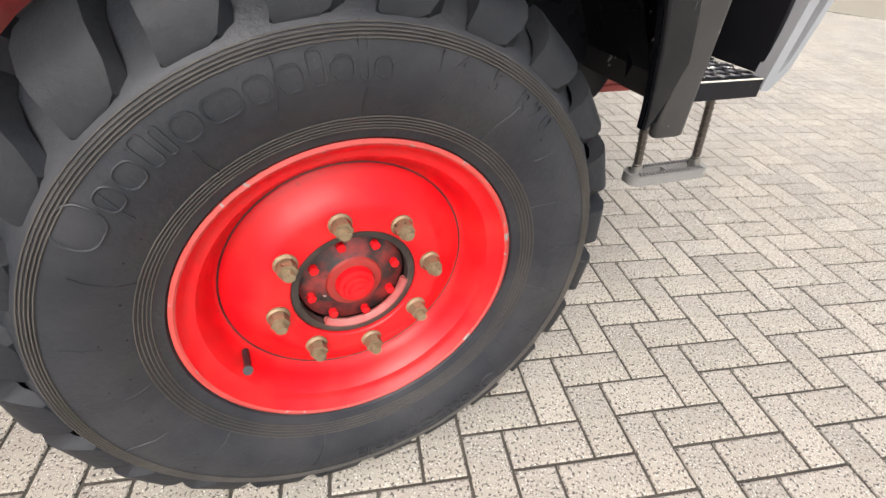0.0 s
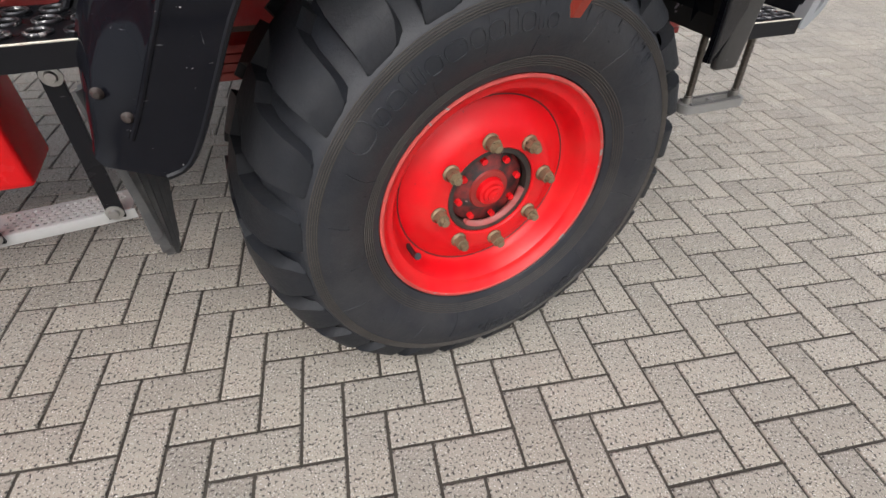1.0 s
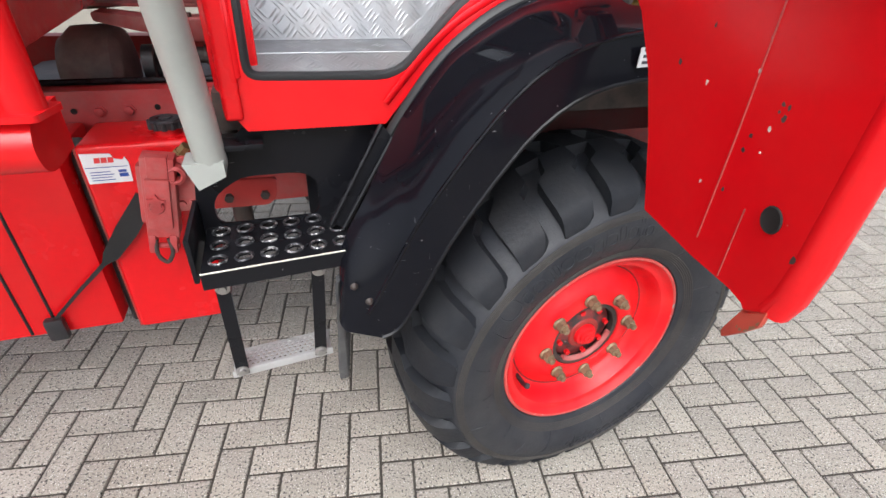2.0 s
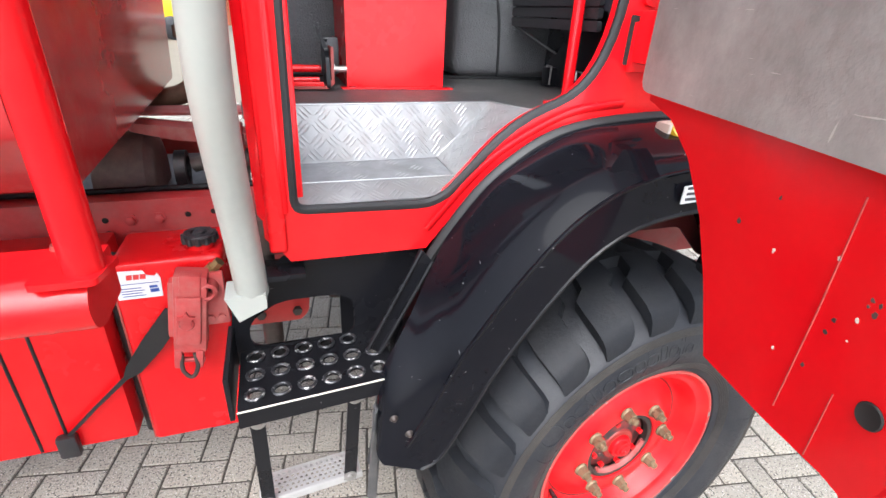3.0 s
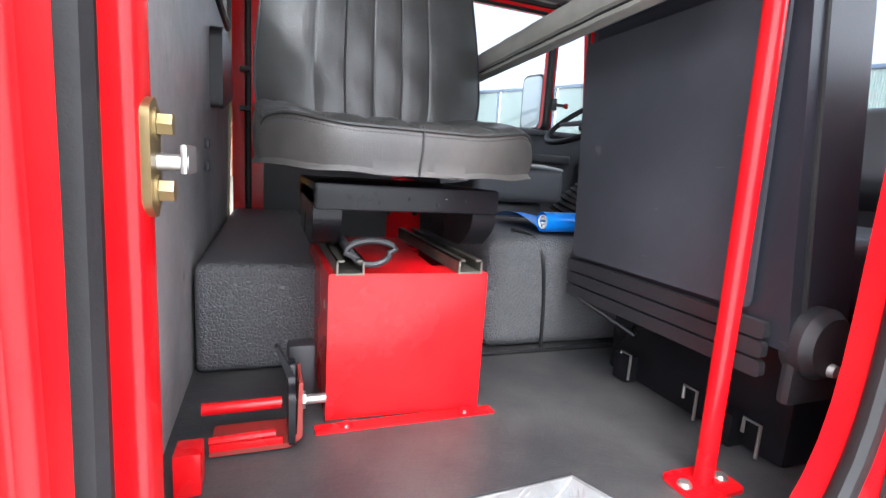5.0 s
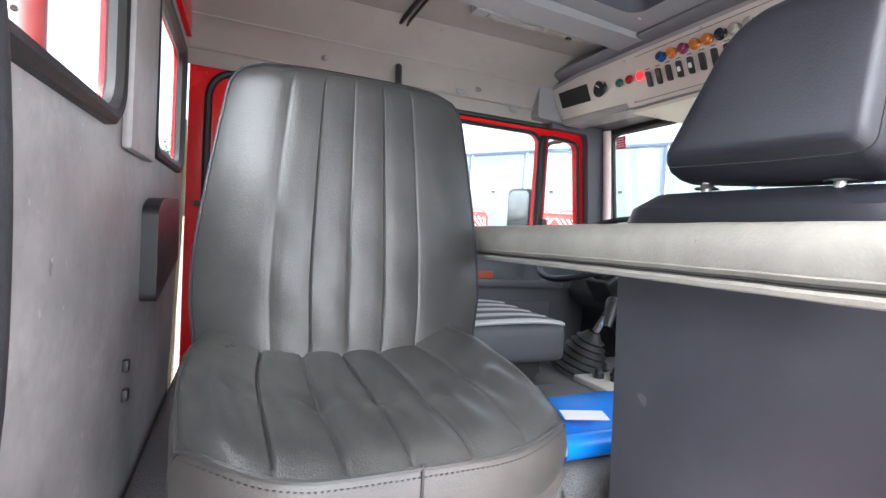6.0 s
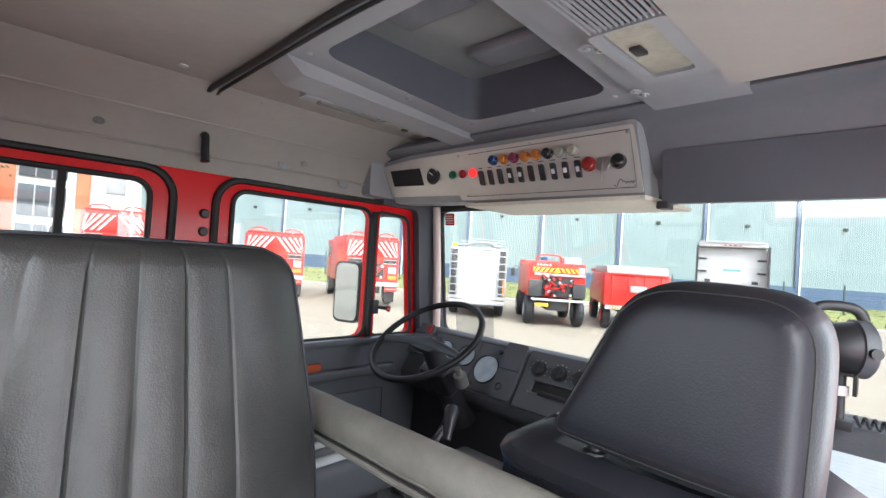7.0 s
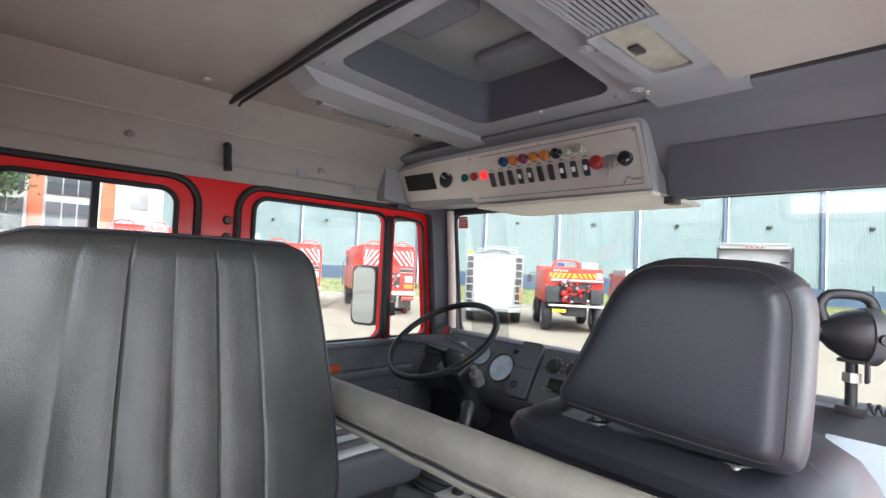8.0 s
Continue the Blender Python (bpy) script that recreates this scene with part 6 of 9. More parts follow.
slab(bm, [OUTER, INNER], hood, 0.03)
part("ring", bm, HEAD_PLASTIC, sur)
bm = bm_new()
top = [hood(u, v, 0.0) for u, v in INNER]
n = len(top)
a = [bm.verts.new(p) for p in top]
b = [bm.verts.new(Vector((0.165 + (p.x - 0.165) * 0.96, 1.12 + (p.y - 1.12) * 0.96, 2.975))) for p in top]
a2 = [bm.verts.new(p + Vector(((p.x - 0.165) * 0.03, (p.y - 1.12) * 0.03, 0.004))) for p in top]
b2 = [bm.verts.new(v.co + Vector(((v.co.x - 0.165) * 0.03, (v.co.y - 1.12) * 0.03, 0))) for v in b]
for i in range(n):
    j = (i + 1) % n
    bm.faces.new((a[i], a[j], b[j], b[i])), bm.faces.new((a2[i], b2[i], b2[j], a2[j]))
    bm.faces.new((a[i], a2[i], a2[j], a[j])), bm.faces.new((b[i], b[j], b2[j], b2[i]))
# the visor's dark tone puts the well's shade into the colour of its sides
part("well", bm, VISOR, sur, "sides of the hatch well, coloured dark for the shade inside")
bm = bm_new()
box(bm, -0.15, 0.48, 0.87, 1.42, 2.973, 2.995, 0.004)
lid = part("lid", bm, HATCH, sur, "pale scuffed hatch lid")
# raised blocks in a darker plastic, standing for the shade in the lid's grip recesses
for x0, x1, y0, y1 in ((-0.05, 0.06, 1.03, 1.24), (0.235, 0.34, 0.98, 1.22)):
    bm = bm_new()
    box(bm, x0, x1, y0, y1, 2.945, 2.976, 0.014, 3)
    part("grip_recess_shade", bm, HEADER_PLASTIC, lid)
bm = bm_new()
for x, y in ((-0.11, 1.40), (0.45, 1.38), (0.46, 0.92), (0.20, 1.40), (0.44, 1.15)):
    lathe(bm, [(0.0, 0.004), (0.006, 0.004), (0.011, 0.0), (0.012, -0.004)], hood(x, y, 0), hood(x, y, -1), 12)
part("plug", bm, HEAD_PLASTIC, sur, kind="stuff")
# beam from the hatch to the panel, both sides
for y0, y1 in ((1.45, 1.56), (0.64, 0.85)):
    bm = bm_new()
    slab(bm, [soft_poly([(-0.15, 2.885), (-0.10, 2.845), (0.46, 2.825), (0.58, 2.82), (0.62, 2.88), (0.62, 2.90), (-0.15, 2.90)], 0.01)], on_y(y0), y1 - y0)
    part("console", bm, HEAD_PLASTIC, sur)
# left slim lamp, right lamp with grille
lamp_l = thing("slim_ceiling_lamp", "slim ceiling lamp in grey plastic frame", "ceiling lamp", (0.2, 1.58, 2.82))
bm = bm_new()
slab(bm, [rrect(-0.03, 0.45, 1.562, 1.608, 0.008, 2)], on_z(2.838), 0.03)
part("case", bm, HEAD_PLASTIC, lamp_l)
bm = bm_new()
slab(bm, [rrect(0.02, 0.23, 1.570, 1.600, 0.004, 2)], on_z(2.834), 0.006)
part("lens", bm, mat("grey_lens", (0.22, 0.22, 0.20), 0.2), lamp_l, "dull grey lens")
bm = bm_new()
slab(bm, [rrect(0.245, 0.42, 1.570, 1.600, 0.004, 2)], on_z(2.833), 0.006)
part("reading_lens", bm, LAMP_LENS, lamp_l, "pale lamp lens with small switch")
bm = bm_new()
box(bm, 0.33, 0.35, 1.578, 1.592, 2.827, 2.834, 0.002)
part("switch", bm, BLACK_PLASTIC, lamp_l)
lamp_r = thing("ceiling_lamp", "ceiling lamp with yellowed lens and speaker grille", "ceiling lamp", (0.1, 0.7, 2.80))
bm = bm_new()
box(bm, -0.19, 0.30, 0.632, 0.765, 2.808, 2.84, 0.016, 3)
part("housing", bm, HEAD_PLASTIC, lamp_r)
bm = bm_new()
slab(bm, [rrect(0.058, 0.272, 0.672, 0.748, 0.012, 3)], on_z(2.803), 0.006)
part("lens", bm, LAMP_LENS, lamp_r, "yellowed translucent lamp lens")
bm = bm_new()
slab(bm, [soft_poly([(0.052, 0.640), (0.302, 0.640), (0.302, 0.772), (0.052, 0.772)], 0.014), rrect(0.056, 0.274, 0.668, 0.752, 0.012, 3)], on_z(2.797), 0.013)
part("lens_frame", bm, HEAD_PLASTIC, lamp_r)
bm = bm_new()
box(bm, 0.135, 0.17, 0.715, 0.735, 2.797, 2.804, 0.002)
part("switch", bm, BLACK_PLASTIC, lamp_r, "black rocker switch")
bm = bm_new()
cyl(bm, (-0.004, 0.70, 2.810), (-0.004, 0.70, 2.8035), 0.060, 0.056, 28)
part("speaker_cone", bm, DARK, lamp_r, "dark round speaker opening")
for k in range(14):
    y = 0.638 + 0.0094 * k
    bm = bm_new()
    box(bm, -0.185, 0.050, y, y + 0.0028, 2.7990, 2.8045, 0.0008)
    part("slat", bm, HEAD_PLASTIC, lamp_r)
screw("trim_screw", "chrome cup screw in the roof console", [((0.14, 0.79, 2.815), (0, 0, -1)), ((0.395, 0.815, 2.812), (0, 0, -1))], 0.011, STEEL)
screw("trim_plug", "grey plastic plug in the roof console", [((0.115, 0.805, 2.815), (0, 0, -1)), ((0.365, 0.825, 2.812), (0, 0, -1))], 0.015, HEAD_PLASTIC)
# right roof board edge
bm = bm_new()
slab(bm, [soft_poly([(-0.88, 0.33), (0.385, 0.33), (0.385, 0.640), (-0.88, 0.640)], 0.012)], on_z(2.794), 0.018)
solid("roof_board", bm, HEADLINER, "beige hardboard ceiling panel with rounded corner", "ceiling", kind="structure")

# header above the windscreen and the right visor box
bm = bm_new()
slab(bm, [soft_poly([(0.57, 2.88), (0.50, 2.83), (0.60, 2.81), (0.70, 2.68), (0.95, 2.66), (0.96, 2.90), (0.57, 2.90)], 0.03)], on_y(0.24), 1.80)
solid("header", bm, HEADER_PLASTIC, "moulded grey plastic header above the windscreen", "trim", kind="structure")
bm = bm_new()
slab(bm, [soft_poly([(0.30, 2.602), (0.872, 2.604), (0.866, 2.745), (0.30, 2.742)], 0.012)], lambda u, v, w: Vector((0.672 - (v - 2.602) * 0.18 + w, u, v)), 0.024)
visor = solid("sun_visor", bm, VISOR, "folded dark grey sun visor above the windscreen", "sun visor")
for y in (0.35, 0.87):
    bm = bm_new()
    box(bm, 0.668, 0.715, y - 0.015, y + 0.015, 2.590, 2.612, 0.004)
    part("clip", bm, BLACK_PLASTIC, visor)

# control panel
cp = thing("control_panel", "brushed metal overhead control panel with switches and lamps", "control panel", (0.62, 1.4, 2.62))


def on_panel(u, v, w):
    """u: along the truck's width, v: up, w: towards the rear."""
    t = (v - 2.625) / 0.175
    return Vector((0.640 - 0.078 * t - w, u, v))


bm = bm_new()
slab(bm, [soft_poly([(0.905, 2.632), (1.58, 2.636), (1.585, 2.655), (1.975, 2.665), (1.985, 2.785), (1.80, 2.797), (0.912, 2.802)], 0.008)], lambda u, v, w: on_panel(u, v, w), 0.004)
part("plate", bm, PANEL, cp)
bm = bm_new()
slab(bm, [soft_poly([(0.905, 2.62), (1.98, 2.64), (1.995, 2.80), (1.80, 2.815), (0.905, 2.815)], 0.012)], lambda u, v, w: on_panel(u, v, w - 0.10), 0.096)
part("case", bm, HEAD_PLASTIC, cp)
bm = bm_new()
slab(bm, [[(0.90, 0.60), (1.56, 0.60), (1.56, 0.90), (0.88, 0.90)]], lambda u, v, w: Vector((v + 0.03, u, 2.612 + w)), 0.012)
part("lower_tray", bm, WHITE_DIRTY, cp, "cream underside of the panel box")
bm = bm_new()
for p in ((0.925, 2.65), (0.93, 2.785), (1.24, 2.792), (1.55, 2.785), (1.545, 2.65), (1.96, 2.675)):
    lathe(bm, [(0.0, 0.003), (0.004, 0.0025), (0.005, 0.0)], on_panel(*p, 0.004), on_panel(*p, 1.0), 8)
part("panel_screw", bm, STEEL, cp, kind="stuff")
bm = bm_new()
slab(bm, [[(1.765, 2.70), (1.945, 2.705), (1.945, 2.765), (1.765, 2.762)]], lambda u, v, w: on_panel(u, v, w + 0.004), 0.003)
part("display", bm, DARK, cp, "dark display window")
bm = bm_new()
lathe(bm, [(0.0, 0.004), (0.026, 0.004), (0.030, 0.008), (0.034, 0.006), (0.036, 0.0)], on_panel(1.697, 2.732, 0.004), on_panel(1.697, 2.732, 1.0), 28)
gauge = part("gauge", bm, BLACK_PLASTIC, cp, "round black gauge with pale needle")
bm = bm_new()
slab(bm, [circle(1.697, 2.732, 0.024, 20)], lambda u, v, w: on_panel(u, v, w + 0.0085), 0.001)
part("dial", bm, DARK, gauge)
bm = bm_new()
tube(bm, [on_panel(1.697, 2.732, 0.0105), on_panel(1.712, 2.744, 0.0105)], 0.0022, 5)
part("needle", bm, PAPER, gauge)
bm = bm_new()
tube(bm, [on_panel(u, v, 0.0046) for u, v in ((1.50, 2.786), (0.922, 2.790), (0.922, 2.646), (1.545, 2.648))], 0.0011, 5)
part("border_line", bm, INK, cp, "thin engraved border line")
for k, key in enumerate(("green", "red", "lit")):
    u = 1.595 - 0.049 * k
    bm = bm_new()
    lathe(bm, [(0.0165, 0.0), (0.0165, 0.005), (0.013, 0.007), (0.012, 0.011), (0.008, 0.014), (0.0, 0.015)], on_panel(u, 2.726, 0.004), on_panel(u, 2.726, 1.0), 18)
    part("warning_lamp", bm, LAMP_RED if key == "lit" else CAPS[key], cp, "lit red lamp" if key == "lit" else key + " lamp cap")
for k, key in enumerate(("blue", "amber", "violet", "amber", "amber", "black", "clear", "clear")):
    u = 1.392 - 0.0425 * k
    bm = bm_new()
    lathe(bm, [(0.018, 0.0), (0.018, 0.004), (0.0145, 0.006), (0.0145, 0.017), (0.012, 0.020), (0.0, 0.021)], on_panel(u, 2.757, 0.004), on_panel(u, 2.757, 1.0), 18)
    part("lamp_cap", bm, CAPS[key], cp, key + " round lamp cap")
for k in range(10):
    u = 1.460 - 0.0415 * k
    bm = bm_new()
    slab(bm, [rrect(u - 0.009, u + 0.009, 2.681, 2.728, 0.004, 2)], lambda a, b, w: on_panel(a, b, w + 0.004), 0.008)
    sw = part("rocker_switch", bm, BLACK_PLASTIC, cp, "black rocker switch")
    if k in (3, 4, 7, 8, 9):
        bm = bm_new()
        slab(bm, [rrect(u - 0.006, u + 0.006, 2.697, 2.711, 0.002, 2)], lambda a, b, w: on_panel(a, b, w + 0.0125), 0.001)
        part("pictogram", bm, PAPER, sw)
    bm = bm_new()
    slab(bm, [[(u - 0.009, 2.736), (u + 0.009, 2.736), (u + 0.009, 2.7385), (u - 0.009, 2.7385)]], lambda a, b, w: on_panel(a, b, w + 0.004), 0.001)
    part("caption_bar", bm, INK, cp)
for u, key, r in ((1.050, "red", 0.020), (1.008, "clear", 0.023), (0.962, "black", 0.020)):
    bm = bm_new()
    lathe(bm, [(r + 0.002, 0.0), (r + 0.002, 0.005), (r, 0.008), (r, 0.014 if key != "clear" else 0.006), (r * 0.8, 0.017 if key != "clear" else 0.007), (0.0, 0.017 if key != "clear" else 0.007)], on_panel(u, 2.715, 0.004), on_panel(u, 2.715, 1.0), 20)
    part("key_switch" if key == "clear" else "push_button", bm, STEEL if key == "clear" else CAPS[key], cp)
bm = bm_new()
box(bm, 0.585, 0.592, 1.006, 1.010, 2.66, 2.715, 0.001)
part("key", bm, STEEL, cp, "keys hanging in the lock")
bm = bm_new()
for a, b in ((0.925, 0.955), (0.958, 0.985)):
    tube(bm, [on_panel(u, 2.660 + (0.009 if a > 0.957 else 0.003) * math.sin(u * (210 if a > 0.957 else 700)), 0.005) for u in np.linspace(a, b, 24)], 0.001, 5)
part("signature", bm, INK, cp, "small dark scribble mark")

# ---- dashboard, driver's side ----
dash = thing("dashboard", "black moulded dashboard with dials and heater knobs", "dashboard", (0.85, 1.4, 1.75))
FACE_N, FACE_UP = Vector((-0.85, 0, 0.53)).normalized(), Vector((0.53, 0, 0.85)).normalized()


def on_face(w0=0.0):
    """The sloping dash face: u across the cab, v up the slope, w out of it."""
    return lambda u, v, w: Vector((0.80, u, 1.95)) + FACE_UP * v + FACE_N * (w0 + w)


def on_dash(x0, lean=0.35):
    return lambda u, v, w: Vector((x0 + (v - 2.0) * lean - w, u, v))


bm = bm_new()
slab(bm, [soft_poly([(0.883, 2.085), (0.764, 1.895), (0.79, 1.85), (0.86, 1.80), (1.0, 1.80), (1.02, 2.06), (0.93, 2.098)], 0.018)], on_y(0.24), 1.82)
part("body", bm, DASH, dash)
bm = bm_new()
slab(bm, [soft_poly([(1.505, -0.055), (1.915, -0.055), (1.915, 0.158), (1.505, 0.158)], 0.012)], on_face(), 0.007)
board = part("instrument_board", bm, DASH, dash)
bm = bm_new()
tube(bm, [on_face(0.007)(u, v, 0) for u, v in rrect(1.512, 1.908, -0.048, 0.151, 0.012, 3)], 0.0015, 5, closed=True)
tube(bm, [on_face(0.007)(1.637, v, 0) for v in (-0.045, 0.148)], 0.0012, 5)
part("board_groove", bm, DARK, board)
for u, v, r in ((1.570, 0.045, 0.058), (1.692, 0.078, 0.045), (1.825, 0.072, 0.050)):
    bm = bm_new()
    p, q = on_face(0.007)(u, v, 0), on_face(1.0)(u, v, 0)
    lathe(bm, [(0.0, -0.004), (r * 0.93, -0.004), (r * 0.96, 0.004), (r, 0.005), (r * 1.05, 0.0)], p, q, 36)
    dial = part("dial", bm, BLACK_PLASTIC, board, "round instrument dial")
    bm = bm_new()
    for k in range(12):
        a = radians(-40 + 260 * k / 11)
        tube(bm, [p + FACE_N * -0.003 + (Vector((0, 1, 0)) * math.cos(a) + FACE_UP * math.sin(a)) * r * t for t in (0.72, 0.88)], 0.0012, 4)
    tube(bm, [p + FACE_N * -0.002, p + FACE_N * -0.002 + (Vector((0, 0.5, 0)) - FACE_UP * 0.6) * r], 0.0014, 4)
    part("scale", bm, PAPER, dial, kind="stuff")
    # glass disc over the dial, its reflection painted as an opaque pale colour
    bm = bm_new()
    lathe(bm, [(0.0, 0.001), (r * 0.94, 0.001), (r * 0.94, -0.001)], p, q, 36)
    part("dial_reflection", bm, DIAL_REFLECTION, dial, "opaque pale disc coloured as a reflection on the dial glass")
for name, u, v, r in (("push_knob", 1.530, 0.125, 0.010), ("push_knob", 1.618, -0.025, 0.008), ("push_knob", 1.760, 0.02, 0.008)):
    bm = bm_new()
    lathe(bm, [(r, 0.0), (r, 0.006), (r * 0.7, 0.010), (0.0, 0.011)], on_face(0.007)(u, v, 0), on_face(1.0)(u, v, 0), 14)
    part(name, bm, BLACK_PLASTIC, board)
# raised divider between the instruments and the heater
bm = bm_new()
slab(bm, [soft_poly([(1.405, -0.055), (1.500, -0.055), (1.500, 0.168), (1.405, 0.168)], 0.012)], on_face(), 0.026)
pillar = part("centre_pillar", bm, DASH, dash)
bm = bm_new()
lathe(bm, [(0.0, -0.006), (0.008, -0.006), (0.009, 0.002), (0.014, 0.003), (0.016, 0.0)], on_face(0.026)(1.468, -0.010, 0), on_face(1.0)(1.468, -0.010, 0), 18)
part("socket", bm, BLACK_PLASTIC, pillar, "round power socket")
bm = bm_new()
tube(bm, [on_face(0.0262)(u, 0.06, 0) for u in (1.408, 1.497)], 0.0012, 5)
part("pillar_groove", bm, DARK, pillar)
# heater box
bm = bm_new()
slab(bm, [soft_poly([(0.98, -0.060), (1.392, -0.060), (1.392, 0.158), (0.98, 0.158)], 0.015), rrect(1.060, 1.342, 0.006, 0.050, 0.006, 2)], on_face(), 0.018)
heater = part("heater_box", bm, DASH, dash)
bm = bm_new()
slab(bm, [rrect(1.060, 1.342, 0.006, 0.050, 0.006, 2)], on_face(), 0.003)
part("slot_back", bm, DARK, heater, "dark open radio slot")
bm = bm_new()
box(bm, 0.775, 0.80, 1.10, 1.30, 1.962, 1.975, 0.003)
part("slot_lever", bm, BLACK_PLASTIC, heater)
bm = bm_new()
tube(bm, [on_face(0.019)(u, 0.004, 0) for u in (1.055, 1.347)], 0.0028, 6)
part("slot_lip", bm, STEEL, heater)
for u in (1.335, 1.250, 1.165):
    bm = bm_new()
    p, q = on_face(0.018)(u, 0.092, 0), on_face(1.0)(u, 0.092, 0)
    lathe(bm, [(0.030, 0.0), (0.030, 0.002), (0.024, 0.003), (0.022, 0.016), (0.019, 0.018), (0.0, 0.018)], p, q, 22)
    knob = part("heater_knob", bm, BLACK_PLASTIC, heater)
    bm = bm_new()
    slab(bm, [[(u - 0.004, 0.072), (u + 0.004, 0.072), (u + 0.004, 0.112), (u - 0.004, 0.112)]], on_face(0.030), 0.012)
    part("grip", bm, BLACK_PLASTIC, knob)
    bm = bm_new()
    for k in range(9):
        a = radians(-30 + 30 * k)
        tube(bm, [on_face(0.0185)(u + 0.034 * math.cos(a), 0.092 + 0.034 * math.sin(a), 0), on_face(0.0185)(u + 0.038 * math.cos(a), 0.092 + 0.038 * math.sin(a), 0)], 0.0009, 4)
    part("scale_marks", bm, PAPER, knob, kind="stuff")
# side vent, red switch and label at the left end
bm = bm_new()
slab(bm, [rrect(1.925, 2.035, 0.03, 0.175, 0.010, 2)], on_face(), 0.020)
case = part("vent_case", bm, DASH, dash)
for k in range(6):
    bm = bm_new()
    slab(bm, [[(1.965, 0.055 + 0.014 * k), (2.025, 0.055 + 0.014 * k), (2.025, 0.061 + 0.014 * k), (1.965, 0.061 + 0.014 * k)]], on_face(0.019), 0.008)
    part("slat", bm, BLACK_PLASTIC, case)
bm = bm_new()
slab(bm, [rrect(1.932, 1.958, 0.130, 0.165, 0.004, 2)], on_face(0.019), 0.012)
part("hazard_switch", bm, CAPS["red"], case, "red hazard switch")
bm = bm_new()
slab(bm, [rrect(1.930, 1.962, 0.085, 0.108, 0.002, 2)], on_face(0.0195), 0.002)
part("pale_label", bm, PAPER, case)
bm = bm_new()
slab(bm, [soft_poly([(0.86, 1.815), (1.0, 1.815), (1.0, 1.41), (0.86, 1.41), (0.84, 1.5)], 0.02)], on_y(0.24), 1.82)
part("lower_panel", bm, BLACK_PLASTIC, dash)
# right end of the dash
bm = bm_new()
slab(bm, [soft_poly([(0.29, 1.9), (0.60, 1.9), (0.60, 2.085), (0.29, 2.085)], 0.02)], on_dash(0.90, 0.0), 0.06)
part("right_end", bm, DARK_TRIM, dash)
sheet = thing("printed_sheet", "white printed table sheet taped on dark trim", "paper", (0.80, 0.42, 1.95))
bm = bm_new()
slab(bm, [[(0.30, -0.070), (0.545, -0.070), (0.545, 0.080), (0.30, 0.080)]], on_face(0.004), 0.002)
part("page", bm, mat("blueish_print_paper", (0.36, 0.41, 0.45), 0.7, var=0.05), sheet)
bm = bm_new()
for k in range(15):
    for u0, u1 in ((0.312, 0.378), (0.390, 0.456), (0.468, 0.534)):
        slab(bm, [[(u0, -0.063 + 0.0092 * k), (u1, -0.063 + 0.0092 * k), (u1, -0.0605 + 0.0092 * k), (u0, -0.0605 + 0.0092 * k)]], on_face(0.0062), 0.0005)
part("print_rows", bm, mat("grey_print", (0.35, 0.40, 0.45), 0.7), sheet, kind="stuff")
spot = thing("search_lamp", "black hand search lamp with a carrying handle", "search lamp", (0.80, 0.49, 2.09))
LAMP_AT, LAMP_DIR = Vector((0.80, 0.492, 2.272)), Vector((0.50, -0.86, -0.05)).normalized()
bm = bm_new()
lathe(bm, [(0.0, -0.070), (0.022, -0.069), (0.026, -0.060), (0.040, -0.046), (0.053, -0.024), (0.060, 0.004), (0.061, 0.014)], LAMP_AT, LAMP_AT + LAMP_DIR, 32)
part("bowl", bm, BLACK_PLASTIC, spot, "round black lamp bowl")
bm = bm_new()
lathe(bm, [(0.061, 0.013), (0.066, 0.015), (0.067, 0.040), (0.063, 0.044), (0.0, 0.040)], LAMP_AT, LAMP_AT + LAMP_DIR, 32)
part("rim", bm, DARK_TRIM, spot, "grey rim round the lamp glass")
bm = bm_new()
lathe(bm, [(0.0, -0.004), (0.019, -0.004), (0.021, 0.0), (0.021, 0.012)], LAMP_AT - LAMP_DIR * 0.070, LAMP_AT - LAMP_DIR, 20)
part("rear_cap", bm, BLACK_SATIN, spot)
bm = bm_new()
tube(bm, smooth_path([LAMP_AT + LAMP_DIR * a + Vector((0, 0, h)) for a, h in ((-0.058, 0.028), (-0.066, 0.062), (-0.050, 0.088), (-0.010, 0.094), (0.025, 0.088), (0.040, 0.062), (0.040, 0.010))], 6), 0.0095, 12, flat=1.3)
cyl(bm, LAMP_AT + LAMP_DIR * 0.03 + Vector((-0.066, -0.038, 0.0)), LAMP_AT + LAMP_DIR * 0.03 + Vector((-0.050, -0.028, 0.0)), 0.012, seg=14)
part("handle", bm, BLACK_PLASTIC, spot)
bm = bm_new()
tube(bm, [(0.80, 0.494, 2.215), (0.80, 0.495, 2.095)], 0.012, 12)
box(bm, 0.782, 0.818, 0.462, 0.470, 2.165, 2.222, 0.002)
box(bm, 0.782, 0.818, 0.462, 0.520, 2.208, 2.216, 0.002)
box(bm, 0.775, 0.835, 0.467, 0.522, 2.085, 2.108, 0.004)
part("bracket", bm, BLACK_PLASTIC, spot)
bm = bm_new()
hexa(bm, (0.80, 0.494, 2.162), (0.80, 0.494, 2.184), 0.019)
part("nut", bm, STEEL, spot, "zinc nut on the lamp stem")
bm = bm_new()
tube(bm, [(0.845 + 0.011 * math.cos(k * 0.9), 0.47 - 0.0024 * k, 2.10 + 0.011 * math.sin(k * 0.9)) for k in range(75)], 0.0035, 6)
coil = solid("coiled_cable", bm, BLACK_PLASTIC, "black coiled cable lying on the dash", "cable")
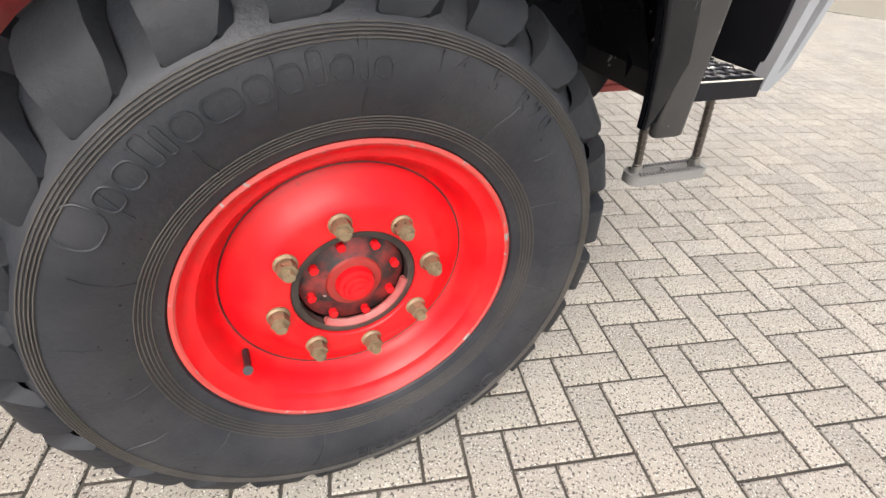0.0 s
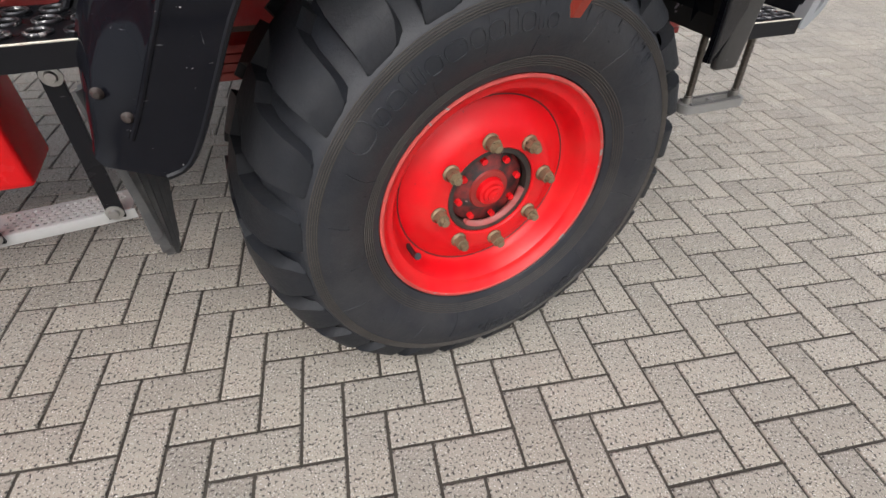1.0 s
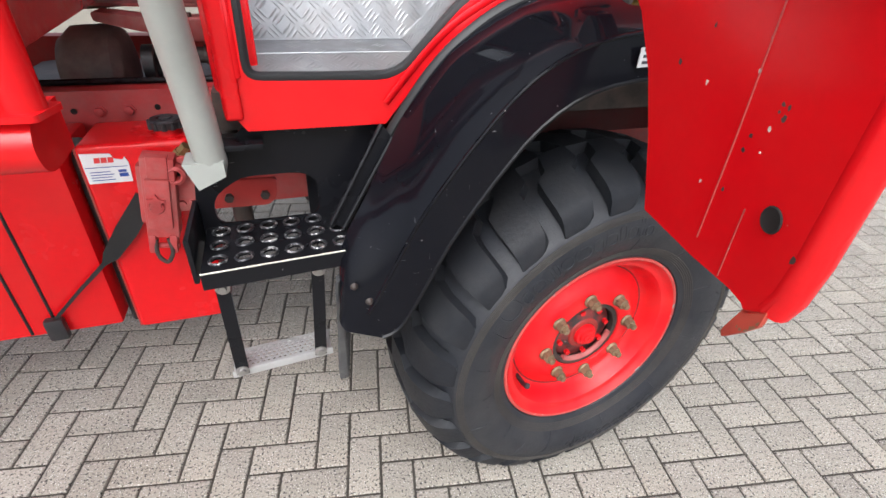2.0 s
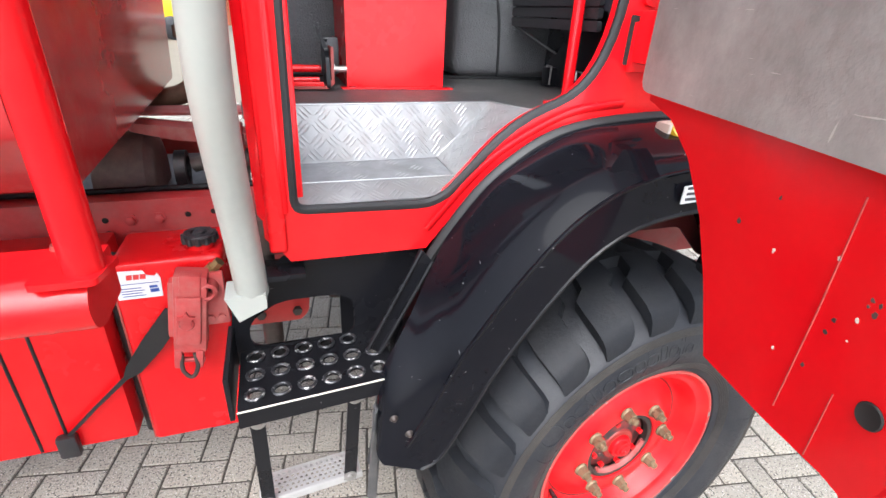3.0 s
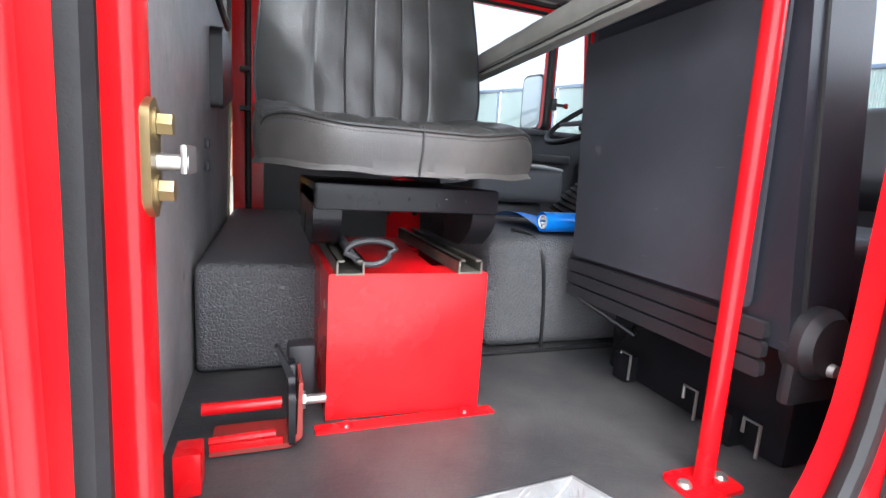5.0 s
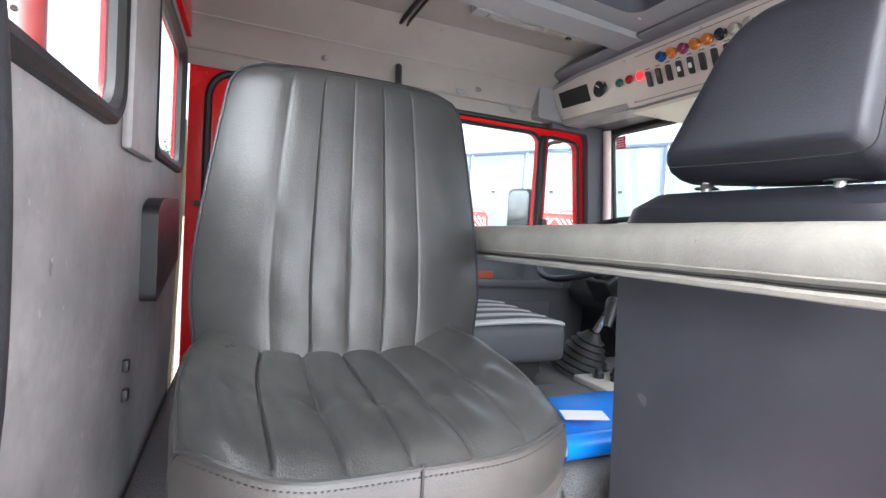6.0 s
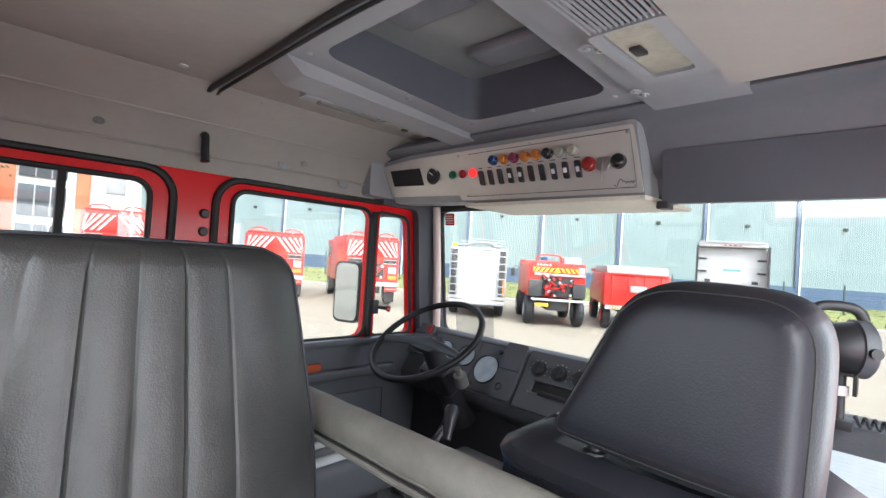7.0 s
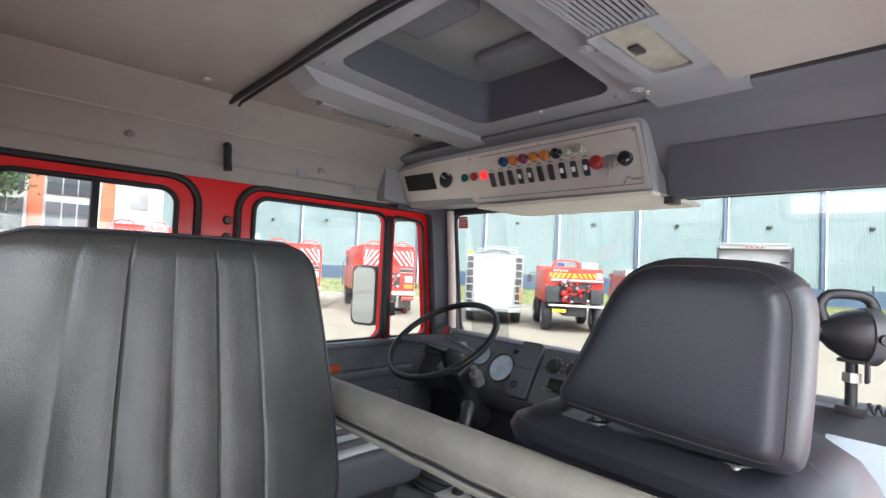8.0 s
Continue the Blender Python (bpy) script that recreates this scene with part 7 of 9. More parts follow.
mir = thing("small_mirror", "small black outside mirror seen through the windscreen", "mirror", (1.15, 0.25, 2.45))
bm = bm_new()
lathe(bm, [(0.0, -0.035), (0.021, -0.032), (0.032, -0.007), (0.032, 0.021), (0.0, 0.020)], (1.02, 0.312, 2.50), (0.99, 0.36, 2.42), 20)
tube(bm, smooth_path([(1.02, 0.312, 2.52), (1.05, 0.28, 2.60), (1.06, 0.2, 2.62), (1.02, 0.165, 2.6)], 5), 0.010, 8)
part("shell", bm, BLACK_PLASTIC, mir)

# steering wheel and column
SWC = Vector((0.60, 1.69, 2.108))
SWF = Vector((math.cos(radians(34)), 0, math.sin(radians(34))))
SWN = Vector((-math.sin(radians(34)), 0, math.cos(radians(34))))
SWS = Vector((0, 1, 0))


def sw_pt(a, r, h=0.0):
    return SWC + SWF * (r * math.cos(a)) + SWS * (r * math.sin(a)) + SWN * h


steer = thing("steering_wheel", "thin black truck steering wheel with two spokes", "steering wheel", (0.75, 1.66, 1.85))
bm = bm_new()
tube(bm, [sw_pt(TAU * k / 64, 0.222) for k in range(64)], 0.0125, 10, closed=True)
part("wheel_rim", bm, mat("gloss_black_rim", (0.010, 0.010, 0.011), 0.42, var=0.15, spec=0.3), steer)
for a in (radians(100), radians(-100)):
    bm = bm_new()
    tube(bm, [sw_pt(a * 1.02, 0.218), sw_pt(a, 0.14, -0.012), sw_pt(a * 0.97, 0.05, -0.018), sw_pt(0, 0.0, -0.02)], lambda t: 0.014 + 0.016 * t, 10, flat=0.5, up=SWN)
    part("spoke", bm, BLACK_PLASTIC, steer)
bm = bm_new()
slab(bm, [soft_poly([(-0.050, -0.058), (0.040, -0.058), (0.034, 0.05), (0.022, 0.10), (-0.022, 0.10), (-0.040, 0.05)], 0.018)], lambda u, v, w: SWC + SWF * u + SWS * v + SWN * (w - 0.034), 0.020)
hubp = part("hub_pad", bm, BLACK_PLASTIC, steer)
bm = bm_new()
lathe(bm, [(0.0, 0.004), (0.020, 0.003), (0.024, 0.001), (0.026, -0.002)], SWC - SWN * 0.013 - SWS * 0.012, SWC + SWN - SWS * 0.012, 20)
part("badge", bm, STEEL, hubp, "round grey badge")
bm = bm_new()
tube(bm, [SWC - SWN * 0.03, SWC - SWN * 0.16, SWC - SWN * 0.42], lambda t: 0.036 + 0.025 * t, 12)
box(bm, -0.055, 0.05, -0.07, 0.07, -0.24, -0.12, 0.02, 3, m=Matrix.Translation(SWC) @ Matrix.Rotation(radians(-34), 4, "Y"))
part("column", bm, BLACK_PLASTIC, steer)
bm = bm_new()
tube(bm, [SWC - SWN * 0.07, SWC - SWN * 0.055 + SWS * 0.16 + SWF * 0.02], lambda t: 0.010 + 0.006 * t, 8)
part("stalk", bm, BLACK_PLASTIC, steer)
bm = bm_new()
cyl(bm, (0.67, 1.555, 1.955), (0.645, 1.55, 1.995), 0.026, 0.024, 16)
cyl(bm, (0.645, 1.55, 1.995), (0.63, 1.548, 2.02), 0.011, 0.013, 12)
part("ignition_lock", bm, STEEL, steer)

# rear left door lining, black
bm = bm_new()
slab(bm, [soft_poly([(-0.74, 1.45), (-0.22, 1.45), (-0.20, 2.09), (-0.74, 2.09)], 0.03)], on_y(YL - 0.070), 0.026)
rear_lining = solid("rear_door_lining", bm, BLACK_PLASTIC, "black moulded lining of the far rear door", "door lining")
bm = bm_new()
box(bm, -0.66, -0.30, YL - 0.105, YL - 0.070, 1.88, 1.92, 0.012, 3)
part("armrest", bm, BLACK_PLASTIC, rear_lining)
# driver's door lining
bm = bm_new()
slab(bm, [soft_poly([(-0.05, 1.45), (0.90, 1.45), (0.88, 2.05), (-0.05, 2.05)], 0.02)], on_y(YL - 0.075), 0.03)
lining = solid("driver_door_lining", bm, DARK_TRIM, "dark grey moulded driver's door lining", "door lining")
bm = bm_new()
box(bm, -0.02, 0.70, YL - 0.115, YL - 0.075, 1.905, 1.945, 0.012, 3)
part("armrest", bm, DASH, lining)
bm = bm_new()
box(bm, -0.02, 0.86, YL - 0.10, YL - 0.062, 2.035, 2.062, 0.008)
part("window_ledge", bm, DASH, lining)
bm = bm_new()
box(bm, 0.20, 0.345, YL - 0.09, YL - 0.076, 1.915, 1.975, 0.004)
part("pull_recess", bm, mat("amber_reflector", (0.30, 0.06, 0.02), 0.3), lining, "orange-brown door reflector")
bm = bm_new()
box(bm, 0.35, 0.66, YL - 0.085, YL - 0.074, 1.62, 1.84, 0.01)
part("pocket", bm, DARK_TRIM, lining)
bm = bm_new()
lathe(bm, [(0.0, 0.014), (0.03, 0.012), (0.038, 0.0)], (0.52, YL - 0.08, 1.70), (0.52, 0.0, 1.70), 20)
part("winder_boss", bm, BLACK_PLASTIC, lining)
bm = bm_new()
box(bm, 0.568, 0.599, YL - 0.07, YL - 0.045, 2.05, 2.60, 0.006)
part("vent_post", bm, SEAL, lining, "black rubber vent window post")
bm = bm_new()
box(bm, 0.586, 0.591, YL - 0.073, YL - 0.069, 2.06, 2.59, 0.001)
part("post_strip", bm, RED, lining, "thin red strip on the post")
bm = bm_new()
box(bm, 0.582, 0.610, YL - 0.085, YL - 0.06, 2.16, 2.22, 0.004)
tube(bm, [(0.60, YL - 0.075, 2.19), (0.64, YL - 0.10, 2.185)], 0.008, 8)
part("vent_catch", bm, BLACK_PLASTIC, lining)
bm = bm_new()
lathe(bm, [(0.0, 0.02), (0.012, 0.018), (0.014, 0.006), (0.010, 0.0)], (0.64, YL - 0.10, 2.185), (0.74, YL - 0.20, 2.17), 14)
part("catch_knob", bm, CAPS["red"], lining, "red catch knob")
# outside mirror on the driver's side
mirror = thing("door_mirror", "black outside rear-view mirror on the driver's side", "mirror", (0.62, 2.2, 2.1))
bm = bm_new()
slab(bm, [rrect(-0.075, 0.075, 2.085, 2.375, 0.035, 5)], lambda u, v, w: Vector((0.62 + u * 0.30 + w * 0.95, 2.285 - u * 0.95 + w * 0.30, v)), 0.040)
part("shell", bm, BLACK_PLASTIC, mirror)
bm = bm_new()
slab(bm, [rrect(-0.066, 0.066, 2.097, 2.363, 0.03, 5)], lambda u, v, w: Vector((0.62 + u * 0.30 - (w + 0.001) * 0.95, 2.285 - u * 0.95 - (w + 0.001) * 0.30, v)), 0.002)
part("mirror_glass", bm, MIRROR, mirror, "mirror glass")
bm = bm_new()
tube(bm, smooth_path([(0.70, 2.10, 2.02), (0.70, 2.20, 2.03), (0.69, 2.24, 2.12), (0.69, 2.25, 2.4), (0.70, 2.2, 2.58), (0.72, 2.10, 2.60)], 6), 0.010, 8)
part("arm", bm, BLACK_PLASTIC, mirror)

# ---- seats ----
def seat_curve(v, w0, w1, top, corner=0.68):
    k = min(1.0, (1 - v) / top)
    return (w0 + (w1 - w0) * v) * (1.0 if k >= 1 else corner + (1 - corner) * math.sqrt(max(0.0, 1 - (1 - k) ** 2)))


def crew_half(v):
    k = max(0.0, v - 0.30) / 0.70
    w = 0.262 - 0.050 * k ** 1.3 - 0.012 * max(0.0, 0.2 - v) / 0.2
    c = max(0.0, v - 0.90) / 0.10
    return w * (0.78 + 0.22 * math.sqrt(max(0.0, 1 - c * c)))


CH = (-0.55, -0.30, -0.06, 0.19, 0.44)


def crew_front(s, v):
    roll = 0.052 * (1 - abs(s) ** 3.2)
    top = math.sqrt(max(0.0, 1 - (max(0.0, v - 0.93) / 0.07) ** 2))
    live = min(1.0, v / 0.04) * (1.0 if v < 0.94 else 0.3)
    seam = sum(0.0030 * math.exp(-((s - c) / 0.0055) ** 2) + 0.0020 * math.exp(-((s - c) / 0.05) ** 2) for c in CH) * live
    crease = 0.0015 * math.sin(23 * v + 9 * s) * math.exp(-((v - 0.25) / 0.3) ** 2)
    return -(0.030 + roll * (0.35 + 0.65 * top) - seam + crease)


seat = thing("crew_seat", "grey vinyl crew seat with stitched vertical channels", "seat", (-0.49, 0.9, 1.66))
mb = Matrix.Translation((-0.488, 1.075, 1.895)) @ Matrix.Rotation(radians(-7), 4, "X")
bm = bm_new()
edge = pad(bm, crew_half, 0.0, 0.520, crew_front, lambda s, v: 0.040 + 0.02 * (1 - s * s) * min(1.0, (1 - v) * 6), 180, 40, mb)
rim_pts = [v.co.copy() for v in edge]
part("backrest", bm, LEATHER_GREY, seat)
bm = bm_new()
tube(bm, rim_pts, 0.0032, 6, closed=True)
part("piping", bm, LEATHER_BLACK, seat, "dark piping seam")


CUSHION_CH = (-0.60, -0.30, 0.0, 0.30, 0.62)


def cushion_top(a, b):
    """a across -1..1, b depth 0 (front) .. 1 (back)"""
    side = max(0.0, abs(a) - 0.40) / 0.60
    k = max(0.0, abs(a) - 0.74) / 0.26
    f = max(0.0, 0.16 - b) / 0.16
    half = 0.226 + 0.010 * math.sin(math.pi * min(1.0, b * 1.2)) - 0.016 * max(0.0, b - 0.6) / 0.4
    x = -0.512 + 0.006 * (1 - b) + a * half
    front = 0.633 + (0.100 if a < 0 else 0.055) * abs(a) ** 4.5
    y = front + (1.075 - front) * b
    z = 1.908 + 0.058 * side ** 1.7 * (0.42 + 0.58 * min(1.0, b * 1.5)) + 0.012 * b
    z -= 0.012 * (1 - math.sqrt(max(0.0, 1 - f * f))) + 0.030 * (1 - math.sqrt(max(0.0, 1 - k * k)))
    live = min(1.0, b / 0.05)
    z += 0.007 * abs(math.cos(math.pi * (a + 0.15) / 0.30)) * live * (1 if abs(a) < 0.62 else 0.3)
    z -= sum(0.0055 * math.exp(-((a - c) / 0.009) ** 2) for c in CUSHION_CH) * live
    z -= 0.0060 * math.exp(-((b - 0.50 + 0.16 * (1 - a * a)) / 0.045) ** 2) * (0.55 + 0.45 * math.sin(17 * a + 1.0))
    z += 0.0035 * math.sin(31 * a + 6 * b) * math.exp(-((b - 0.30) / 0.16) ** 2)
    return Vector((x, y, z))


bm = bm_new()
nu, nv = 150, 40
topv = grid(bm, lambda a, b: cushion_top(2 * a - 1, b), nu, nv)
ring = [v.co.copy() for v in [topv[i][0] for i in range(nu)] + [topv[nu][j] for j in range(nv)] + [topv[i][nv] for i in range(nu, 0, -1)] + [topv[0][j] for j in range(nv, 0, -1)]]
part("cushion", bm, LEATHER_GREY, seat)


def skirt(p, drop, grow):
    d = Vector((p.x + 0.512, p.y - 0.86, 0)) * grow
    return Vector((p.x + d.x, p.y + d.y, drop))


bm = bm_new()
prev = [bm.verts.new(p) for p in ring]
for share, grow in ((0.12, 0.016), (0.35, 0.026), (0.65, 0.022), (0.88, 0.010), (1.0, 0.030)):
    cur = [bm.verts.new(skirt(p, p.z + (1.824 + 0.008 * abs(p.x + 0.512) / 0.24 - p.z) * share + 0.0015 * math.sin(p.x * 60) * share, grow)) for p in ring]
    for i in range(len(ring)):
        j = (i + 1) % len(ring)
        bm.faces.new((prev[i], prev[j], cur[j], cur[i]))
    prev = cur
bm.faces.new(prev[::-1])
part("cushion_skirt", bm, LEATHER_SKIRT, seat, "dull brownish vinyl skirt of the cushion")
bm = bm_new()
tube(bm, [p + Vector((0, -0.002, 0.001)) for p in ring], 0.0030, 6, closed=True)
part("cushion_piping", bm, LEATHER_GREY, seat, "stitched piping seam")
bm = bm_new()
for p, q in list(zip(ring, ring[1:]))[:150:2]:
    d = skirt(p, p.z - 0.008, 0.010) + Vector((0, -0.0015, 0))
    e = skirt(q, q.z - 0.008, 0.010) + Vector((0, -0.0015, 0))
    tube(bm, [d, e], 0.0009, 4)
tube(bm, [(-0.498, 0.630, 1.902), (-0.499, 0.626, 1.865), (-0.503, 0.625, 1.828)], 0.0018, 6)
part("stitching", bm, SEAL, seat, kind="stuff")
# seat mechanism under the cushion
bm = bm_new()
box(bm, -0.655, -0.335, 0.68, 1.05, 1.765, 1.808, 0.006)
mech = part("seat_frame", bm, BLACK_SATIN, seat)
for x in (-0.655, -0.380):
    bm = bm_new()
    slab(bm, [soft_poly([(0.69, 1.795), (1.0, 1.795), (1.0, 1.70), (0.74, 1.70), (0.69, 1.74)], 0.02)], on_x(x), 0.045)
    part("side_bracket", bm, BLACK_SATIN, seat)
bm = bm_new()
for k in range(5):
    lathe(bm, [(0.0, 0.001), (0.0028, 0.001), (0.0032, 0.0)], (-0.60 + 0.05 * k, 0.679, 1.787 - 0.008 * (k % 2)), (-0.60 + 0.05 * k, 0, 1.787), 8)
part("rivet", bm, DARK, mech, kind="stuff")
bm = bm_new()
tube(bm, [Vector((-0.565, 0.662, 1.70)) + Vector((0.038 * math.cos(a) * (1.1 if math.sin(a) > 0 else 0.8), 0, 0.020 * math.sin(a))) for a in [TAU * k / 20 for k in range(20)]], 0.0055, 8, closed=True)
tube(bm, [(-0.60, 0.665, 1.70), (-0.60, 0.80, 1.71)], 0.007, 8)
part("release_handle", bm, BLACK_PLASTIC, seat, "black loop release handle")
# red seat box with rails
sbox = thing("seat_box", "red painted steel box carrying the crew seat", "box", (-0.49, 0.85, 1.41))
bm = bm_new()
slab(bm, [[(-0.629, 1.412), (-0.358, 1.412), (-0.358, 1.662), (-0.629, 1.662)]], lambda u, v, w: Vector((u, 0.655 + w - (u + 0.358) * 0.05, v)), 0.004)
part("front_panel", bm, RED, sbox)
for x in (-0.631, -0.361):
    bm = bm_new()
    box(bm, x, x + 0.005, 0.668, 1.06, 1.412, 1.662)
    part("side_panel", bm, RED, sbox)
bm = bm_new()
slab(bm, [[(-0.629, 0.665), (-0.358, 0.655), (-0.358, 1.06), (-0.629, 1.06)], [(-0.44, 0.72), (-0.385, 0.72), (-0.385, 0.86), (-0.43, 0.92)]], on_z(1.662), 0.003)
part("top_panel", bm, RED, sbox)
bm = bm_new()
box(bm, -0.65, -0.335, 0.628, 0.655, 1.410, 1.414, 0.001)
part("floor_flange", bm, RED, sbox)
OILY_STEEL = mat("oily_steel", (0.17, 0.155, 0.13), 0.42, metal=0.6, var=0.35, fine=70, dust=(0.06, 0.052, 0.042), dust_amount=0.8, dust_scale=14)
for x in (-0.60, -0.395):
    bm = bm_new()
    for dx0, dx1, z0, z1 in ((-0.022, 0.022, 1.666, 1.669), (-0.022, -0.019, 1.669, 1.690), (0.019, 0.022, 1.669, 1.690), (-0.022, -0.010, 1.687, 1.690), (0.010, 0.022, 1.687, 1.690)):
        box(bm, x + dx0, x + dx1, 0.648, 1.06, z0, z1)
    part("slide_rail", bm, OILY_STEEL, sbox, "oily steel slide rail")
bm = bm_new()
for x in (-0.60, -0.39):
    lathe(bm, [(0.0, 0.006), (0.008, 0.005), (0.012, 0.0)], (x, 0.642, 1.414), (x, 0.642, 2), 10)
part("floor_bolt", bm, RED, sbox, kind="stuff")
# red bracket with catch beside the box
brk = thing("stowage_bracket", "red floor bracket with a black catch", "bracket", (-0.72, 0.72, 1.41))
bm = bm_new()
cyl(bm, (-0.815, 0.66, 1.458), (-0.70, 0.66, 1.458), 0.0095, seg=14)
part("rod", bm, RED, brk, "glossy red rod")
bm = bm_new()
slab(bm, [soft_poly([(-0.800, 1.414), (-0.690, 1.414), (-0.672, 1.428), (-0.672, 1.515), (-0.678, 1.515), (-0.680, 1.434), (-0.694, 1.421), (-0.800, 1.421)], 0.004)], on_y(0.60), 0.075)
part("channel", bm, RED_DUSTY, brk, "bent red steel channel")
bm = bm_new()
tube(bm, [(-0.80, 0.605, 1.436), (-0.71, 0.605, 1.438)], 0.006, 8)
box(bm, -0.800, -0.700, 0.600, 0.606, 1.420, 1.432, 0.002)
part("front_flange", bm, RED, brk)
bm = bm_new()
slab(bm, [soft_poly([(0.595, 1.416), (0.680, 1.416), (0.684, 1.500), (0.672, 1.528), (0.640, 1.532), (0.630, 1.505), (0.606, 1.490)], 0.010)], on_x(-0.692), 0.010)
part("catch", bm, BLACK_SATIN, brk, "black steel catch plate")
bm = bm_new()
slab(bm, [[(-0.712, 1.560), (-0.708, 1.562), (-0.678, 1.505), (-0.690, 1.500)]], on_y(0.632), 0.014)
part("lever", bm, BLACK_SATIN, brk, "black worn lever")
bm = bm_new()
hexa(bm, (-0.682, 0.66, 1.458), (-0.664, 0.66, 1.458), 0.014)
cyl(bm, (-0.664, 0.66, 1.458), (-0.632, 0.66, 1.458), 0.008, seg=12)
part("bolt", bm, STEEL, brk, "zinc bolt through the catch")
bm = bm_new()
box(bm, -0.690, -0.645, 0.70, 0.74, 1.44, 1.535, 0.008)
part("catch_block", bm, BLACK_PLASTIC, brk)
bm = bm_new()
box(bm, -0.832, -0.80, 0.52, 0.56, 1.412, 1.47, 0.003)
part("latch_plate", bm, RED, brk)

# raised rubber-lined base at the rear and the engine tunnel
bm = bm_new()
box(bm, -0.855, -0.60, 0.895, 2.03, 1.412, 1.632, 0.02, 3)
solid("rear_ledge", bm, LINER, "raised ledge lined with grained dark rubber", "ledge", kind="structure")
tunnel = thing("engine_tunnel", "engine tunnel lined with grained dark rubber", "engine cover", (0.2, 1.15, 1.41))
bm = bm_new()
box(bm, -0.235, 0.78, 0.90, 1.40, 1.412, 1.695, 0.05, 4)
box(bm, 0.22, 0.78, 1.36, 1.62, 1.412, 1.692, 0.03, 3)
part("cover", bm, LINER, tunnel)
bm = bm_new()
tube(bm, smooth_path([(-0.075, 0.898, 1.414), (-0.082, 0.897, 1.55), (-0.095, 0.90, 1.645), (-0.11, 0.93, 1.69), (-0.13, 1.0, 1.698)], 5), 0.005, 6)
tube(bm, [(-0.30, 0.885, 1.414), (0.3, 0.875, 1.414)], 0.006, 6)
part("seam", bm, SEAL, tunnel)
# console plate with switches behind the gear lever
bm = bm_new()
box(bm, 0.30, 0.62, 1.14, 1.38, 1.695, 1.715, 0.006)
plate = part("switch_plate", bm, mat("pale_console", (0.42, 0.40, 0.37), 0.5, var=0.15), tunnel, "pale console plate")
for x, y in ((0.36, 1.335), (0.42, 1.325), (0.47, 1.36), (0.50, 1.31), (0.39, 1.29)):
    bm = bm_new()
    lathe(bm, [(0.018, 0.0), (0.018, 0.012), (0.012, 0.014), (0.010, 0.028), (0.0, 0.03)], (x, y, 1.714), (x, y, 2), 14)
    part("knob", bm, BLACK_PLASTIC, plate)
bm = bm_new()
box(bm, 0.435, 0.465, 1.235, 1.26, 1.714, 1.73, 0.004)
part("red_switch", bm, CAPS["red"], plate)
lever = thing("gear_lever", "black gear lever with a ribbed rubber boot", "gear lever", (0.40, 1.485, 1.695))
bm = bm_new()
prof = [(0.105, 0.0)]
for k in range(6):
    r = 0.098 - 0.011 * k
    prof += [(r, 0.008 + 0.020 * k), (r + 0.006, 0.016 + 0.020 * k), (r - 0.008, 0.024 + 0.020 * k)]
prof += [(0.020, 0.145)]
lathe(bm, prof, (0.40, 1.485, 1.695), (0.425, 1.45, 1.82), 28)
part("boot", bm, SEAL, lever, "ribbed black rubber boot")
bm = bm_new()
tube(bm, [(0.424, 1.452, 1.81), (0.445, 1.41, 1.90)], 0.012, 10)
part("collar", bm, CHROME, lever, "chrome lever collar")
bm = bm_new()
tube(bm, [(0.443, 1.415, 1.89), (0.449, 1.403, 1.915)], 0.013, 10)
part("rod", bm, BLACK_PLASTIC, lever)
bm = bm_new()
lathe(bm, [(0.012, -0.03), (0.016, 0.0), (0.022, 0.045), (0.024, 0.065), (0.018, 0.078), (0.0, 0.08)], (0.43, 1.385, 1.885), (0.475, 1.415, 1.955), 16)
part("knob", bm, BLACK_PLASTIC, lever, "glossy black gear knob")
# blue folder on the tunnel
folder = thing("blue_folder", "rolled blue plastic folder lying on the tunnel", "folder", (-0.02, 1.05, 1.70))
bm = bm_new()


def folder_pt(a, b):
    roll = 1.0 if b > 0.16 else 0
    if b <= 0.35:
        ang = TAU * 1.05 * (0.35 - b) / 0.35
        return Vector((-0.085 + 0.42 * a, 0.935 + 0.025 * math.sin(ang), 1.728 - 0.025 * math.cos(ang)))
    k = (b - 0.35) / 0.65
    return Vector((-0.085 + 0.42 * a, 0.935 + 0.30 * k, 1.703 + 0.030 * math.sin(k * 3.0) * (0.6 + 0.4 * math.cos(a * 7)) + 0.004))


va = grid(bm, folder_pt, 14, 44)
part("sheet", bm, BLUE_FOLDER, folder)
bm = bm_new()
for k in range(5):
    tube(bm, [(-0.082, 0.935 + 0.018 * math.sin(k + t), 1.728 + 0.016 * math.cos(k + t)) for t in np.linspace(0, 3.0, 8)] , 0.0022, 5)
    tube(bm, [(-0.08 + 0.07 * t, 0.935 + 0.012 * math.sin(k), 1.728 + 0.012 * math.cos(k)) for t in (0, 1)], 0.004, 5)
part("papers", bm, PAPER, folder, kind="stuff")
bm = bm_new()
slab(bm, [[(0.0, 1.03), (0.10, 1.0), (0.12, 1.05), (0.02, 1.08)]], on_z(1.739), 0.0015)
part("label", bm, PAPER, folder, "white label with faint bars")
